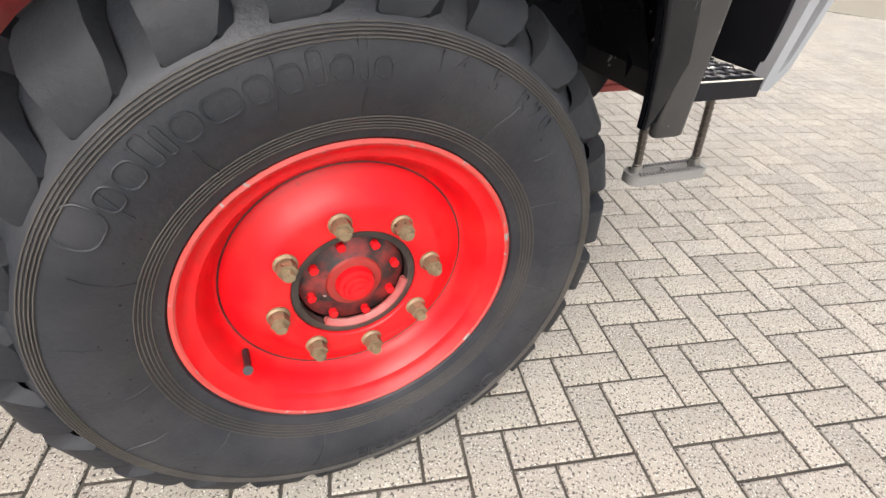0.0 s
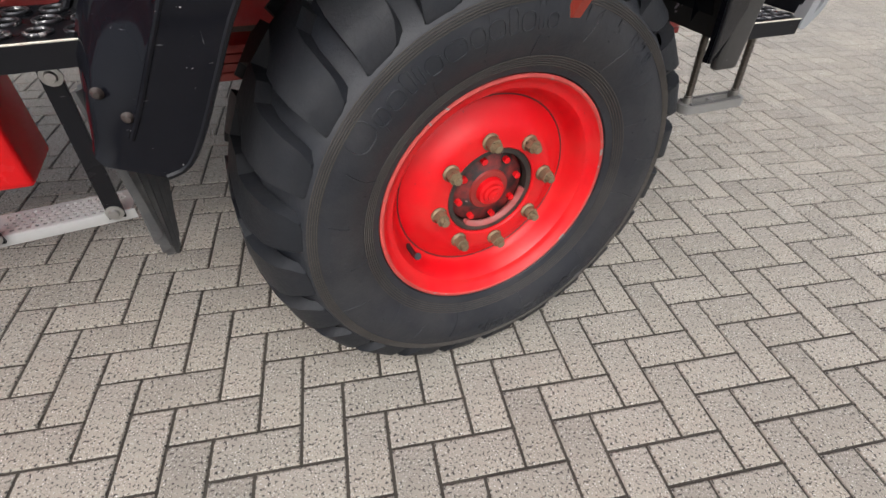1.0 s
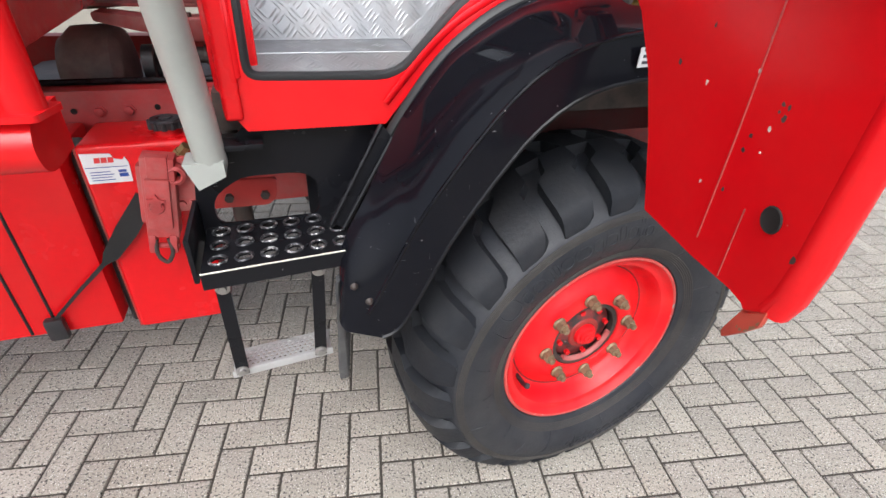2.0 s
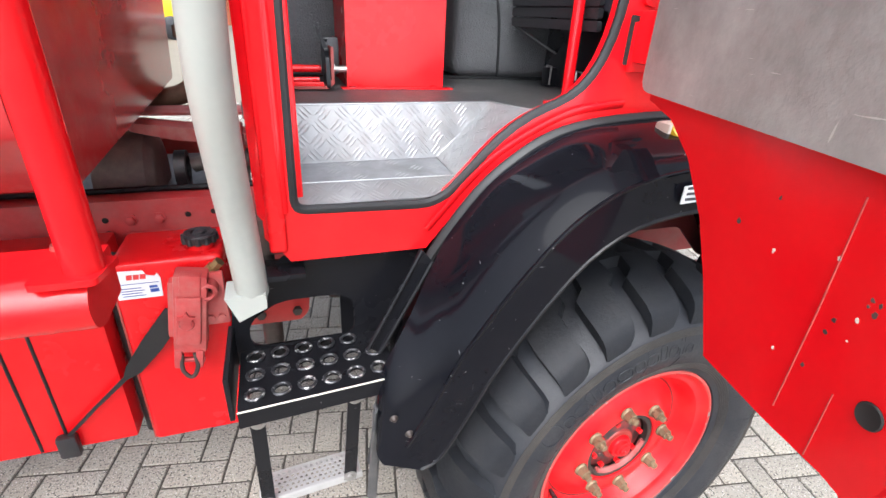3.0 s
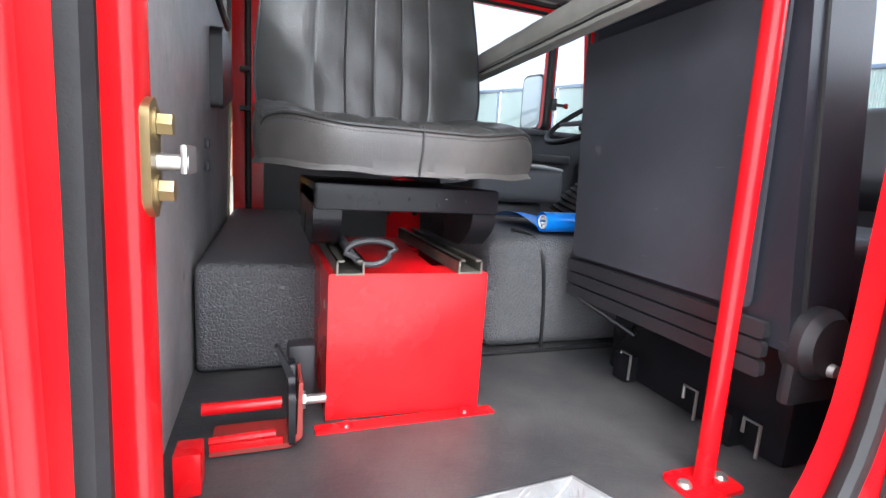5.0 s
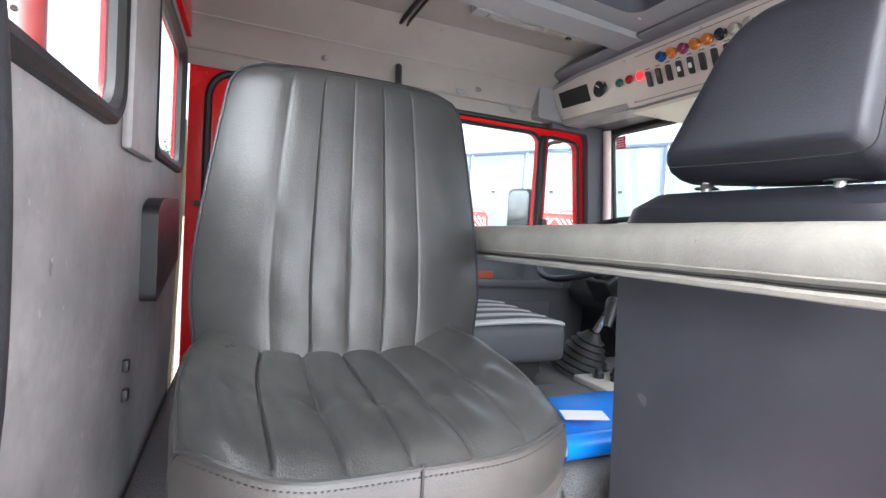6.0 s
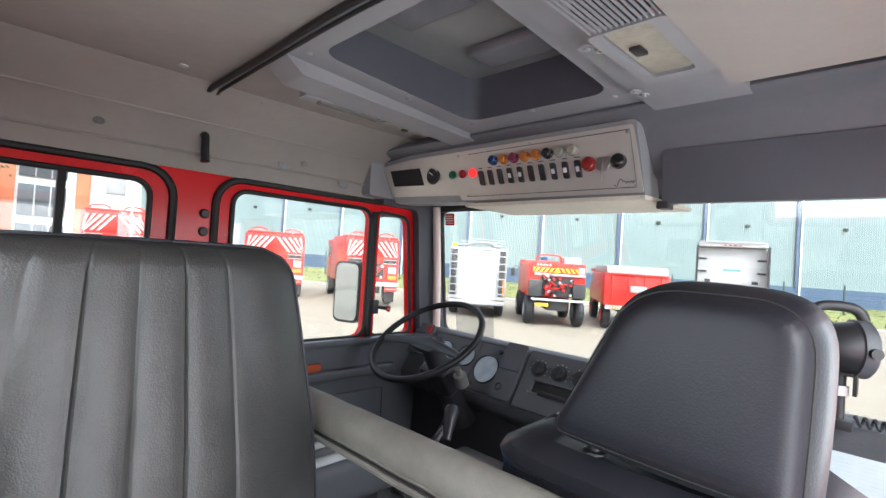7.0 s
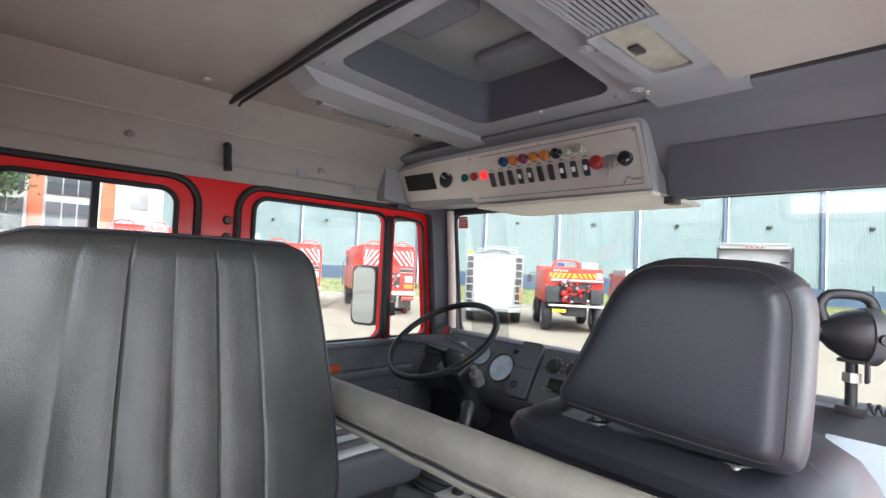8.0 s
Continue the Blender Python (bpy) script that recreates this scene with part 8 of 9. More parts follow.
# driver's seat
dseat = thing("striped_seat", "driver's seat with pale striped fabric cushion", "seat", (0.1, 1.65, 1.6))
bm = bm_new()
box(bm, -0.06, 0.30, 1.42, 1.88, 1.74, 1.865, 0.035, 4)
part("cushion", bm, mat("dark_seat_side", (0.06, 0.062, 0.068), 0.6, var=0.15, bump=0.15), dseat)
for k in range(9):
    bm = bm_new()
    y = 1.445 + 0.047 * k
    tube(bm, smooth_path([(-0.05, y, 1.868), (0.08, y, 1.872), (0.20, y, 1.872), (0.29, y, 1.862)], 4), 0.021, 8, flat=0.4, up=(0, 0, 1))
    part("stripe_roll", bm, PALE_FABRIC if k % 2 == 0 else FABRIC, dseat)
bm = bm_new()
box(bm, 0.0, 0.25, 1.48, 1.82, 1.412, 1.74, 0.02)
part("pedestal", bm, BLACK_PLASTIC, dseat)
mbk = Matrix.Translation((-0.13, 1.65, 1.80)) @ Matrix.Rotation(radians(-90), 4, "Z") @ Matrix.Rotation(radians(8), 4, "X")
bm = bm_new()
pad(bm, lambda v: seat_curve(v, 0.22, 0.19, 0.3), 0.0, 0.20, lambda s, v: -0.05, lambda s, v: 0.05, 16, 10, mbk)
part("backrest", bm, LEATHER_BLACK, dseat)

# front passenger seat, seen from behind
pseat = thing("passenger_seat", "black vinyl front seat with headrest seen from behind", "seat", (-0.05, 0.55, 1.5))
# frame: x_local across the truck (y), depth along -x (towards the rear is front(), the seat's back)
mp = Matrix.Translation((-0.024, 0.570, 1.63)) @ Matrix.Rotation(radians(-90), 4, "Z") @ Matrix.Rotation(radians(2.8), 4, "X")


def sback_front(s, v):
    k = min(1.0, max(0.0, (v - 0.855) / 0.10))
    end = max(0.0, v - 0.94) / 0.06
    return -0.045 - 0.004 * (1 - s * s) - 0.075 * k * k * (3 - 2 * k) * (1 - 0.35 * end * end) * (1 - 0.5 * abs(s) ** 6)


def sback_back(s, v):
    edge = max(0.0, abs(s) - 0.8) / 0.2
    return 0.075 + 0.03 * (1 - edge ** 2) * min(1.0, (1 - v) * 8)


bm = bm_new()
pad(bm, lambda v: seat_curve(v, 0.248, 0.205, 0.22), 0.0, 0.585, sback_front, sback_back, 36, 30, mp)
part("backrest", bm, LEATHER_BLACK, pseat)
bm = bm_new()
tube(bm, [mp @ Vector((s * seat_curve(v, 0.249, 0.206, 0.22), -0.02, 0.585 * v)) for s, v in [(-1, k / 14) for k in range(15)] + [(-1 + k / 6, 1.0) for k in range(1, 12)] + [(1, 1 - k / 14) for k in range(15)]], 0.004, 6)
part("piping", bm, SEAL, pseat)
bm = bm_new()
slab(bm, [rrect(-0.225, 0.195, 0.045, 0.485, 0.012, 2)], lambda u, v, w: mp @ Vector((u, -0.052 - w, v)), 0.006)
part("back_board", bm, SEAT_BACK, pseat, "plain dark grey back board")
for k in range(3):
    bm = bm_new()
    slab(bm, [rrect(-0.235, 0.225, -0.045 + 0.028 * k, -0.021 + 0.028 * k, 0.006, 2)], lambda u, v, w: mp @ Vector((u, -0.050 - w, v)), 0.012)
    part("ribbed_trim", bm, BLACK_PLASTIC, pseat)
# headrest: a stuffed block, its back face narrower than its middle
def hr_pt(u, v, grow, depth):
    """u, v on the rear face, grow widens it, depth runs forward."""
    cu, cv = 0.515, 2.322
    g = Vector((u - cu, v - cv))
    g = g * (1 + grow / max(0.05, g.length)) if g.length > 1e-6 else g
    sag = 0.014 * min(1.0, max(0.0, depth) / 0.05) * min(1.0, max(0.0, -g.y) / 0.07)
    return Vector((-0.192 + depth + (v - 2.25) * 0.10, cu + g.x, cv + g.y - sag))


HR_FACE = soft_poly([(0.644, 2.244), (0.427, 2.239), (0.424, 2.397), (0.566, 2.397)], [0.018, 0.016, 0.046, 0.042], 8)
HR_FACE = [((1 - k / 5) * p[0] + k / 5 * q[0], (1 - k / 5) * p[1] + k / 5 * q[1]) for p, q in zip(HR_FACE, HR_FACE[1:] + HR_FACE[:1]) for k in range(5)]
bm = bm_new()
prev, seam_pts = None, []
for grow, depth, f in ((0, -0.0066, 0.02), (0, -0.0066, 0.45), (0, -0.0064, 0.70), (0, -0.0058, 0.84), (0, -0.0042, 0.92), (0, -0.0015, 0.97), (0.0, 0.003, 1.0), (0.005, 0.010, 1.0), (0.012, 0.022, 1.0), (0.0145, 0.040, 1.0), (0.015, 0.060, 1.0), (0.012, 0.085, 1.0), (0.004, 0.102, 1.0), (0.0, 0.108, 0.9), (0.0, 0.112, 0.4)):
    loop = [hr_pt(0.515 + (u - 0.515) * f, 2.322 + (v - 2.322) * f, grow, depth) for u, v in HR_FACE]
    if depth == 0.010:
        seam_pts = loop
    cur = [bm.verts.new(p) for p in loop]
    if prev:
        for i in range(len(cur)):
            j = (i + 1) % len(cur)
            bm.faces.new((prev[i], prev[j], cur[j], cur[i]))
    else:
        bm.faces.new(cur[::-1])
    prev = cur
bm.faces.new(prev)
headrest = part("headrest", bm, LEATHER_BLACK, pseat)
bm = bm_new()
tube(bm, seam_pts, 0.0011, 5, closed=True)
part("headrest_seam", bm, SEAL, headrest)
for y in (0.615, 0.469):
    bm = bm_new()
    cyl(bm, (-0.140, y, 2.17), (-0.148, y, 2.29), 0.0055, 0.0055, 12)
    post = part("headrest_post", bm, STEEL, pseat, "dull steel headrest post")
    bm = bm_new()
    lathe(bm, [(0.0145, 0.0), (0.014, 0.002), (0.008, 0.003), (0.0075, 0.006), (0.006, 0.007)], (-0.142, y, 2.213), (-0.144, y, 3), 18)
    part("collar", bm, BLACK_PLASTIC, post, "black post collar")
bm = bm_new()
box(bm, 0.0, 0.45, 0.33, 0.80, 1.66, 1.78, 0.04, 4)
part("cushion", bm, LEATHER_BLACK, pseat)
bm = bm_new()
box(bm, 0.03, 0.42, 0.36, 0.77, 1.412, 1.66, 0.01)
part("pedestal", bm, BLACK_SATIN, pseat)
bm = bm_new()
lathe(bm, [(0.0, 0.02), (0.04, 0.018), (0.05, 0.006), (0.05, -0.02)], (-0.02, 0.315, 1.64), (-0.02, 0.0, 1.64), 24)
box(bm, -0.06, 0.04, 0.315, 0.335, 1.55, 1.66, 0.01)
part("recliner", bm, BLACK_PLASTIC, pseat)
bm = bm_new()
lathe(bm, [(0.0, 0.008), (0.008, 0.007), (0.010, 0.0)], (-0.02, 0.295, 1.61), (-0.02, 0.0, 1.61), 12)
part("recliner_bolt", bm, STEEL, pseat)
bm = bm_new()
tube(bm, smooth_path([(-0.075, 0.80, 1.63), (-0.075, 0.80, 1.585), (-0.06, 0.79, 1.575), (0.06, 0.68, 1.49), (0.10, 0.63, 1.46)], 4), 0.005, 8)
part("wire_bar", bm, BLACK_PLASTIC, pseat)
for y in (0.45, 0.70):
    bm = bm_new()
    box(bm, 0.0, 0.45, y - 0.02, y + 0.02, 1.412, 1.47, 0.004)
    part("floor_rail", bm, BLACK_SATIN, pseat)
for y in (0.40, 0.52, 0.69):
    bm = bm_new()
    tube(bm, [(0.005, y - 0.014, 1.42), (0.005, y - 0.014, 1.475), (0.005, y + 0.014, 1.475), (0.005, y + 0.014, 1.45)], 0.003, 6)
    part("rail_clip", bm, STEEL, pseat)

# red pole and padded rail
rp = thing("red_grab_pole", "glossy red steel grab pole bolted to the floor", "pole", (-0.124, 0.368, 1.41))
bm = bm_new()
tube(bm, smooth_path([(-0.124, 0.368, 1.415), (-0.128, 0.368, 1.68), (-0.134, 0.368, 1.92), (-0.140, 0.367, 2.06), (-0.154, 0.361, 2.115), (-0.188, 0.346, 2.143)], 5), 0.0135, 20)
part("tube", bm, RED, rp)
bm = bm_new()
slab(bm, [rrect(-0.175, -0.075, 0.336, 0.400, 0.012, 3)], on_z(1.411), 0.006)
part("foot_plate", bm, RED, rp)
bm = bm_new()
for x in (-0.160, -0.090):
    lathe(bm, [(0.0, 0.006), (0.008, 0.005), (0.011, 0.0)], (x, 0.368, 1.417), (x, 0.368, 2), 10)
part("foot_bolt", bm, STEEL, rp, kind="stuff")
bm = bm_new()
tube(bm, [(-0.193, 0.232, 2.146), (-0.191, 0.345, 2.143), (-0.182, 1.0, 2.130), (-0.165, 1.9, 2.105), (-0.163, 2.03, 2.10)], 0.0165, 16)
part("cross_tube", bm, RED, rp)
rail = thing("padded_rail", "grey vinyl padding wrapped round the cross rail", "padding", (-0.19, 1.1, 2.08))
bm = bm_new()


def rail_pt(a, b):
    y = 0.361 + 1.624 * a
    ang = TAU * b
    zc = 2.142 - 0.034 * a + 0.0008 * math.sin(a * 9)
    r1, r2 = 0.027, 0.031
    p = Vector((-0.191 + 0.028 * a + r1 * math.cos(ang), y, zc + r2 * math.sin(ang)))
    droop = max(0.0, -math.sin(ang)) ** 3
    p.z -= 0.012 * droop
    p.x -= 0.006 * droop
    return p + Vector((0.0006 * math.sin(a * 70) * math.sin(ang * 2), 0, 0.0003 * math.sin(a * 95 + b * 9)))


vs = [[bm.verts.new(rail_pt(i / 60, j / 20)) for j in range(20)] for i in range(61)]
for i in range(60):
    for j in range(20):
        bm.faces.new((vs[i][j], vs[i + 1][j], vs[i + 1][(j + 1) % 20], vs[i][(j + 1) % 20]))
bm.faces.new(vs[0][::-1]), bm.faces.new(vs[60])
part("sleeve", bm, RAIL_VINYL, rail)
bm = bm_new()
tube(bm, [rail_pt(k / 60, 0.655) + Vector((-0.004, 0, -0.004)) for k in range(61)], 0.005, 6)
tube(bm, [rail_pt(k / 60, 0.60) + Vector((-0.001, 0, 0)) for k in range(61)], 0.0018, 5)
part("stitched_seam", bm, RAIL_VINYL, rail, "stitched lower seam of the padding")
bm = bm_new()
tube(bm, [rail_pt(k / 60, 0.628) + Vector((-0.0008, 0, -0.001)) for k in range(61)], 0.0022, 5)
part("seam_slit", bm, DARK, rail, "dark slit between the seam welts")
bm = bm_new()
cyl(bm, (-0.191, 0.3600, 2.139), (-0.191, 0.3625, 2.139), 0.0262, 0.0262, 20)
part("open_end", bm, DARK, rail, "dark open end of the sleeve")

# ---- the yard outside ----
TRUCK_RED = mat("fire_red", (0.62, 0.016, 0.010), 0.35, var=0.12, big=1.2, fine=8, dust=(0.5, 0.10, 0.07), dust_amount=0.4, dust_scale=1.0)
TRUCK_WHITE = mat("vehicle_white", (0.42, 0.42, 0.415), 0.4, var=0.12, big=1.0, fine=8)
TRUCK_GREY = mat("vehicle_grey", (0.35, 0.36, 0.37), 0.45, metal=0.3, var=0.15, big=2, fine=10)
TRUCK_DARK = mat("vehicle_dark", (0.03, 0.03, 0.032), 0.6, var=0.3, big=2, fine=10)
TRUCK_GLASS = mat("vehicle_glass", (0.05, 0.06, 0.07), 0.06, var=0.1, coat=0.5)
PLATE_YELLOW = mat("plate_yellow", (0.75, 0.52, 0.02), 0.5)
ORANGE = mat("orange_lens", (0.75, 0.22, 0.02), 0.3)


def bx(name, ob, x0, x1, y0, y1, z0, z1, material, bevel=0.02, label=""):
    bm = bm_new()
    box(bm, x0, x1, y0, y1, z0, z1, bevel)
    return part(name, bm, material, ob, label)


def road_wheel(ob, x, y, r, w=0.34, material=None):
    bm = bm_new()
    s = 1 if y > 0 else -1
    lathe(bm, [(r * 0.5, -w / 2), (r * 0.72, -w / 2 - 0.01), (r * 0.95, -w / 2 + 0.03), (r, -w / 2 + 0.07), (r, w / 2 - 0.07), (r * 0.95, w / 2 - 0.03), (r * 0.72, w / 2 + 0.01), (r * 0.5, w / 2)], (x, y, r), (x, y + s, r), 28)
    tyre_ob = part("tyre", bm, TYRE, ob)
    bm = bm_new()
    lathe(bm, [(0.0, 0.02), (r * 0.2, 0.02), (r * 0.3, -0.05), (r * 0.48, -0.02), (r * 0.52, w / 2), (r * 0.52, -w / 2)], (x, y, r), (x, y + s, r), 24)
    part("rim", bm, material or TRUCK_GREY, tyre_ob)


def striped(ob, x, y0, y1, z0, z1, n, material, lean=0.5):
    """Slanted stripes on a rear board, mirrored about the middle."""
    mid = (y0 + y1) / 2
    w = (y1 - y0) / 2 / n
    for side in (-1, 1):
        for k in range(n):
            a = mid + side * (k * w + 0.1 * w)
            b = mid + side * (k * w + 0.6 * w)
            sh = side * lean * (z1 - z0)
            quad = [(a, z1), (b, z1), (b + sh, z0), (a + sh, z0)]
            lim = lambda v: max(y0, min(y1, v))
            quad = [(lim(u), v) for u, v in quad]
            if max(u for u, v in quad) - min(u for u, v in quad) < 0.02:
                continue
            bm = bm_new()
            try:
                slab(bm, [quad], on_x(x), -0.006)
            except ValueError:
                bm.free()
                continue
            part("stripe", bm, material, ob)


def tanker(label, at, heading, h=3.15, w=2.5, group="fire engines in the yard", mast=False):
    ob = thing("fire_engine", label, "fire engine", group=group)
    hw = w / 2
    bx("body", ob, 0.0, 4.6, -hw, hw, 1.0, h - 0.12, TRUCK_RED, 0.06)
    bx("top_rim", ob, 0.05, 4.5, -hw + 0.08, hw - 0.08, h - 0.13, h, TRUCK_RED, 0.04)
    board = bx("rear_board", ob, -0.03, 0.0, -hw + 0.05, hw - 0.05, h - 0.95, h - 0.2, TRUCK_RED, 0.01)
    striped(board, -0.034, -hw + 0.06, hw - 0.06, h - 0.92, h - 0.24, 5, TRUCK_WHITE, 0.8)
    bx("light_bar", ob, -0.05, 0.0, -hw + 0.12, -hw + 0.75, h - 1.22, h - 1.06, TRUCK_DARK)
    bx("light_bar", ob, -0.05, 0.0, hw - 0.75, hw - 0.12, h - 1.22, h - 1.06, TRUCK_DARK)
    bx("number_plate", ob, -0.05, 0.0, hw - 0.75, hw - 0.25, h - 1.40, h - 1.28, PLATE_YELLOW, 0.005)
    bx("pump_bay", ob, -0.02, 0.0, -0.55, 0.45, 1.25, h - 1.25, TRUCK_DARK, 0.01)
    for s in (-1, 1):
        bm = bm_new()
        tube(bm, smooth_path([(0.25, s * (hw - 0.95), h - 0.02), (0.25, s * (hw - 0.9), h + 0.10), (0.25, s * (hw - 0.6), h + 0.16), (0.25, s * (hw - 0.3), h + 0.10), (0.25, s * (hw - 0.25), h - 0.02)], 5), 0.03, 8)
        part("hatch_rail", bm, TRUCK_RED, ob)
        bx("lamp_frame", ob, -0.07, -0.045, min(s * (hw - 0.12), s * (hw - 0.75)), max(s * (hw - 0.12), s * (hw - 0.75)), h - 1.24, h - 1.21, TRUCK_GREY, 0.005)
        bx("lamp_frame", ob, -0.07, -0.045, min(s * (hw - 0.12), s * (hw - 0.75)), max(s * (hw - 0.12), s * (hw - 0.75)), h - 1.07, h - 1.04, TRUCK_GREY, 0.005)
        bx("corner_panel", ob, -0.05, -0.01, min(s * (hw - 0.04), s * (hw - 0.62)), max(s * (hw - 0.04), s * (hw - 0.62)), 0.70, 0.92, TRUCK_RED, 0.02)
        bx("panel_band", ob, -0.056, -0.05, min(s * (hw - 0.10), s * (hw - 0.56)), max(s * (hw - 0.10), s * (hw - 0.56)), 0.79, 0.83, TRUCK_WHITE, 0.002)
        bx("mud_flap", ob, 0.35, 0.38, min(s * (hw - 0.05), s * (hw - 0.5)), max(s * (hw - 0.05), s * (hw - 0.5)), 0.18, 0.8, TRUCK_DARK, 0.005)
    rg = random.Random(int(at[0] * 10))
    for k in range(22):
        y, z = rg.uniform(-0.48, 0.40), rg.uniform(1.28, h - 1.3)
        bm = bm_new()
        lathe(bm, [(0.0, 0.09), (0.06, 0.09), (0.07, 0.05), (0.05, 0.0)], (-0.01, y, z), (-1, y, z), 12)
        part("pump_valve", bm, (TRUCK_GREY, TRUCK_RED, TRUCK_WHITE, TRUCK_RED, TRUCK_DARK)[k % 5], ob)
    bx("lamp_cluster", ob, -0.06, 0.0, -hw + 0.1, -hw + 0.5, 1.25, 1.42, ORANGE, 0.01)
    bx("lamp_cluster", ob, -0.06, 0.0, hw - 0.5, hw - 0.1, 1.25, 1.42, ORANGE, 0.01)
    bx("sign_panel", ob, -0.04, 0.0, -hw + 0.12, -hw + 0.48, 1.52, 1.82, TRUCK_WHITE, 0.01)
    bx("bumper", ob, -0.18, 0.15, -hw, hw, 0.94, 1.12, TRUCK_WHITE, 0.02)
    bx("chassis", ob, 0.1, 6.4, -0.45, 0.45, 0.6, 0.98, TRUCK_DARK)
    cab = bx("cab", ob, 4.75, 6.7, -hw + 0.05, hw - 0.05, 0.9, h - 0.15, TRUCK_RED, 0.12)
    bx("side_window", cab, 5.2, 6.3, hw - 0.052, hw - 0.035, h - 1.1, h - 0.45, TRUCK_GLASS, 0.01)
    bx("rear_window", cab, 4.735, 4.752, -0.6, 0.6, h - 0.9, h - 0.4, TRUCK_GLASS, 0.005)
    bx("locker", ob, 0.5, 2.2, hw - 0.01, hw + 0.012, 1.2, h - 0.7, mat("orange_red_shutter", (0.72, 0.10, 0.02), 0.45, var=0.1), 0.01)
    for k in range(7):
        bm = bm_new()
        cyl(bm, (0.5 + 0.3 * k, hw + 0.012, h - 0.45), (0.5 + 0.3 * k, hw + 0.02, h - 0.45), 0.04, seg=10)
        part("vent_hole", bm, TRUCK_DARK, ob)
    for x in (1.1, 5.6):
        for y in (-hw + 0.2, hw - 0.2):
            road_wheel(ob, x, y, 0.56)
    if mast:
        bm = bm_new()
        tube(bm, [(-0.1, -0.5, 1.2), (-0.1, -0.5, h + 0.5)], 0.04, 8)
        part("mast", bm, TRUCK_WHITE, ob)
    ob.matrix_basis = pose(at[0], at[1], 0, 0, 0, heading)
    return ob


tanker("red fire engine with red and white rear chevrons", (9.55, 22.05), 63, 3.15, 2.7)
tanker("red fire engine with rear chevrons, turned half sideways", (12.35, 18.1), 66, 3.2, 2.5)
tanker("red fire engine with rear chevrons and a white mast", (3.55, 24.0), 80, 3.55, 2.4, mast=True)

# off-road pump truck
ob = thing("pump_truck", "red off-road pump truck with yellow striped tail board", "fire engine", group="fire engines in the yard")
bx("body", ob, 0.35, 3.4, -1.12, 1.12, 1.15, 2.45, TRUCK_RED, 0.05)
board = bx("tail_board", ob, 0.30, 0.35, -1.08, 1.08, 1.95, 2.5, TRUCK_RED, 0.02)
band = bx("warning_band", ob, 0.27, 0.30, -0.95, 0.95, 2.12, 2.30, PLATE_YELLOW, 0.005)
striped(band, 0.266, -0.94, 0.94, 2.13, 2.29, 5, TRUCK_RED, 0.8)
bx("roller_bar", ob, 0.20, 0.34, -1.1, 0.9, 1.98, 2.08, TRUCK_GREY, 0.03)
bm = bm_new()
for k in range(5):
    box(bm, 0.292, 0.30, 0.25 + 0.12 * k, 0.33 + 0.12 * k, 2.37, 2.44)
part("marking", bm, TRUCK_WHITE, ob, "plain white marking bars", kind="stuff")
rg = random.Random(3)
bx("pump_recess", ob, 0.32, 0.36, -0.62, 0.6, 1.18, 1.93, TRUCK_DARK, 0.01)
for k in range(44):
    y, z, x = rg.uniform(-0.55, 0.55), rg.uniform(1.2, 1.95), rg.uniform(0.1, 0.3)
    bm = bm_new()
    if k % 2:
        lathe(bm, [(0.0, 0.10), (0.045, 0.09), (0.06, 0.05), (0.04, 0.0)], (x, y, z), (x - 1, y, z + rg.uniform(-0.3, 0.3)), 12)
    else:
        tube(bm, smooth_path([(x, y, z), (x - 0.12, y + rg.uniform(-0.2, 0.2), z + 0.1), (x, y + rg.uniform(-0.3, 0.3), z + rg.uniform(-0.2, 0.2))], 4), 0.022, 8)
    part("pump_fitting", bm, (TRUCK_RED, TRUCK_GREY, TRUCK_DARK, TRUCK_RED)[k % 4], ob)
bx("side_bin", ob, 0.12, 0.5, 0.60, 1.1, 1.16, 1.80, TRUCK_DARK, 0.03)
bx("side_bin", ob, 0.12, 0.5, -1.1, -0.60, 1.16, 1.72, TRUCK_DARK, 0.03)
bx("sign_panel", ob, 0.26, 0.30, -1.06, -0.82, 2.10, 2.36, TRUCK_GREY, 0.01)
bx("tow_plank", ob, -0.1, 0.15, -1.2, 1.0, 1.02, 1.10, TRUCK_WHITE, 0.02, "white tail platform")
bx("number_plate", ob, -0.08, 0.0, 0.35, 0.85, 0.80, 0.92, PLATE_YELLOW, 0.005)
bx("chassis", ob, 0.1, 4.8, -0.4, 0.4, 0.65, 1.1, TRUCK_DARK)
cab = bx("cab", ob, 3.5, 4.9, -1.05, 1.05, 0.95, 2.6, TRUCK_RED, 0.1)
bx("rear_window", cab, 3.485, 3.502, -0.7, 0.7, 2.0, 2.45, TRUCK_GLASS, 0.005)
bm = bm_new()
tube(bm, smooth_path([(0.9, 0.75, 2.45), (0.9, 0.7, 2.75), (0.9, 0.2, 2.82), (0.9, -0.2, 2.75), (0.9, -0.22, 2.45)], 5), 0.035, 8)
part("roll_bar", bm, TRUCK_RED, ob)
bx("roof_box", ob, 0.8, 2.0, -1.0, -0.35, 2.45, 2.75, TRUCK_WHITE, 0.04)
bx("beacon", ob, 3.8, 4.1, -0.15, 0.15, 2.6, 2.78, CAPS["blue"], 0.04, "blue beacon")
for x in (0.95, 3.9):
    for y in (-0.98, 0.98):
        road_wheel(ob, x, y, 0.58, 0.38)
bm = bm_new()
tube(bm, smooth_path([(4.6, 1.05, 2.2), (4.7, 1.3, 2.25), (4.7, 1.35, 1.9)], 4), 0.02, 6)
box(bm, 4.66, 4.72, 1.25, 1.45, 1.8, 2.15, 0.01)
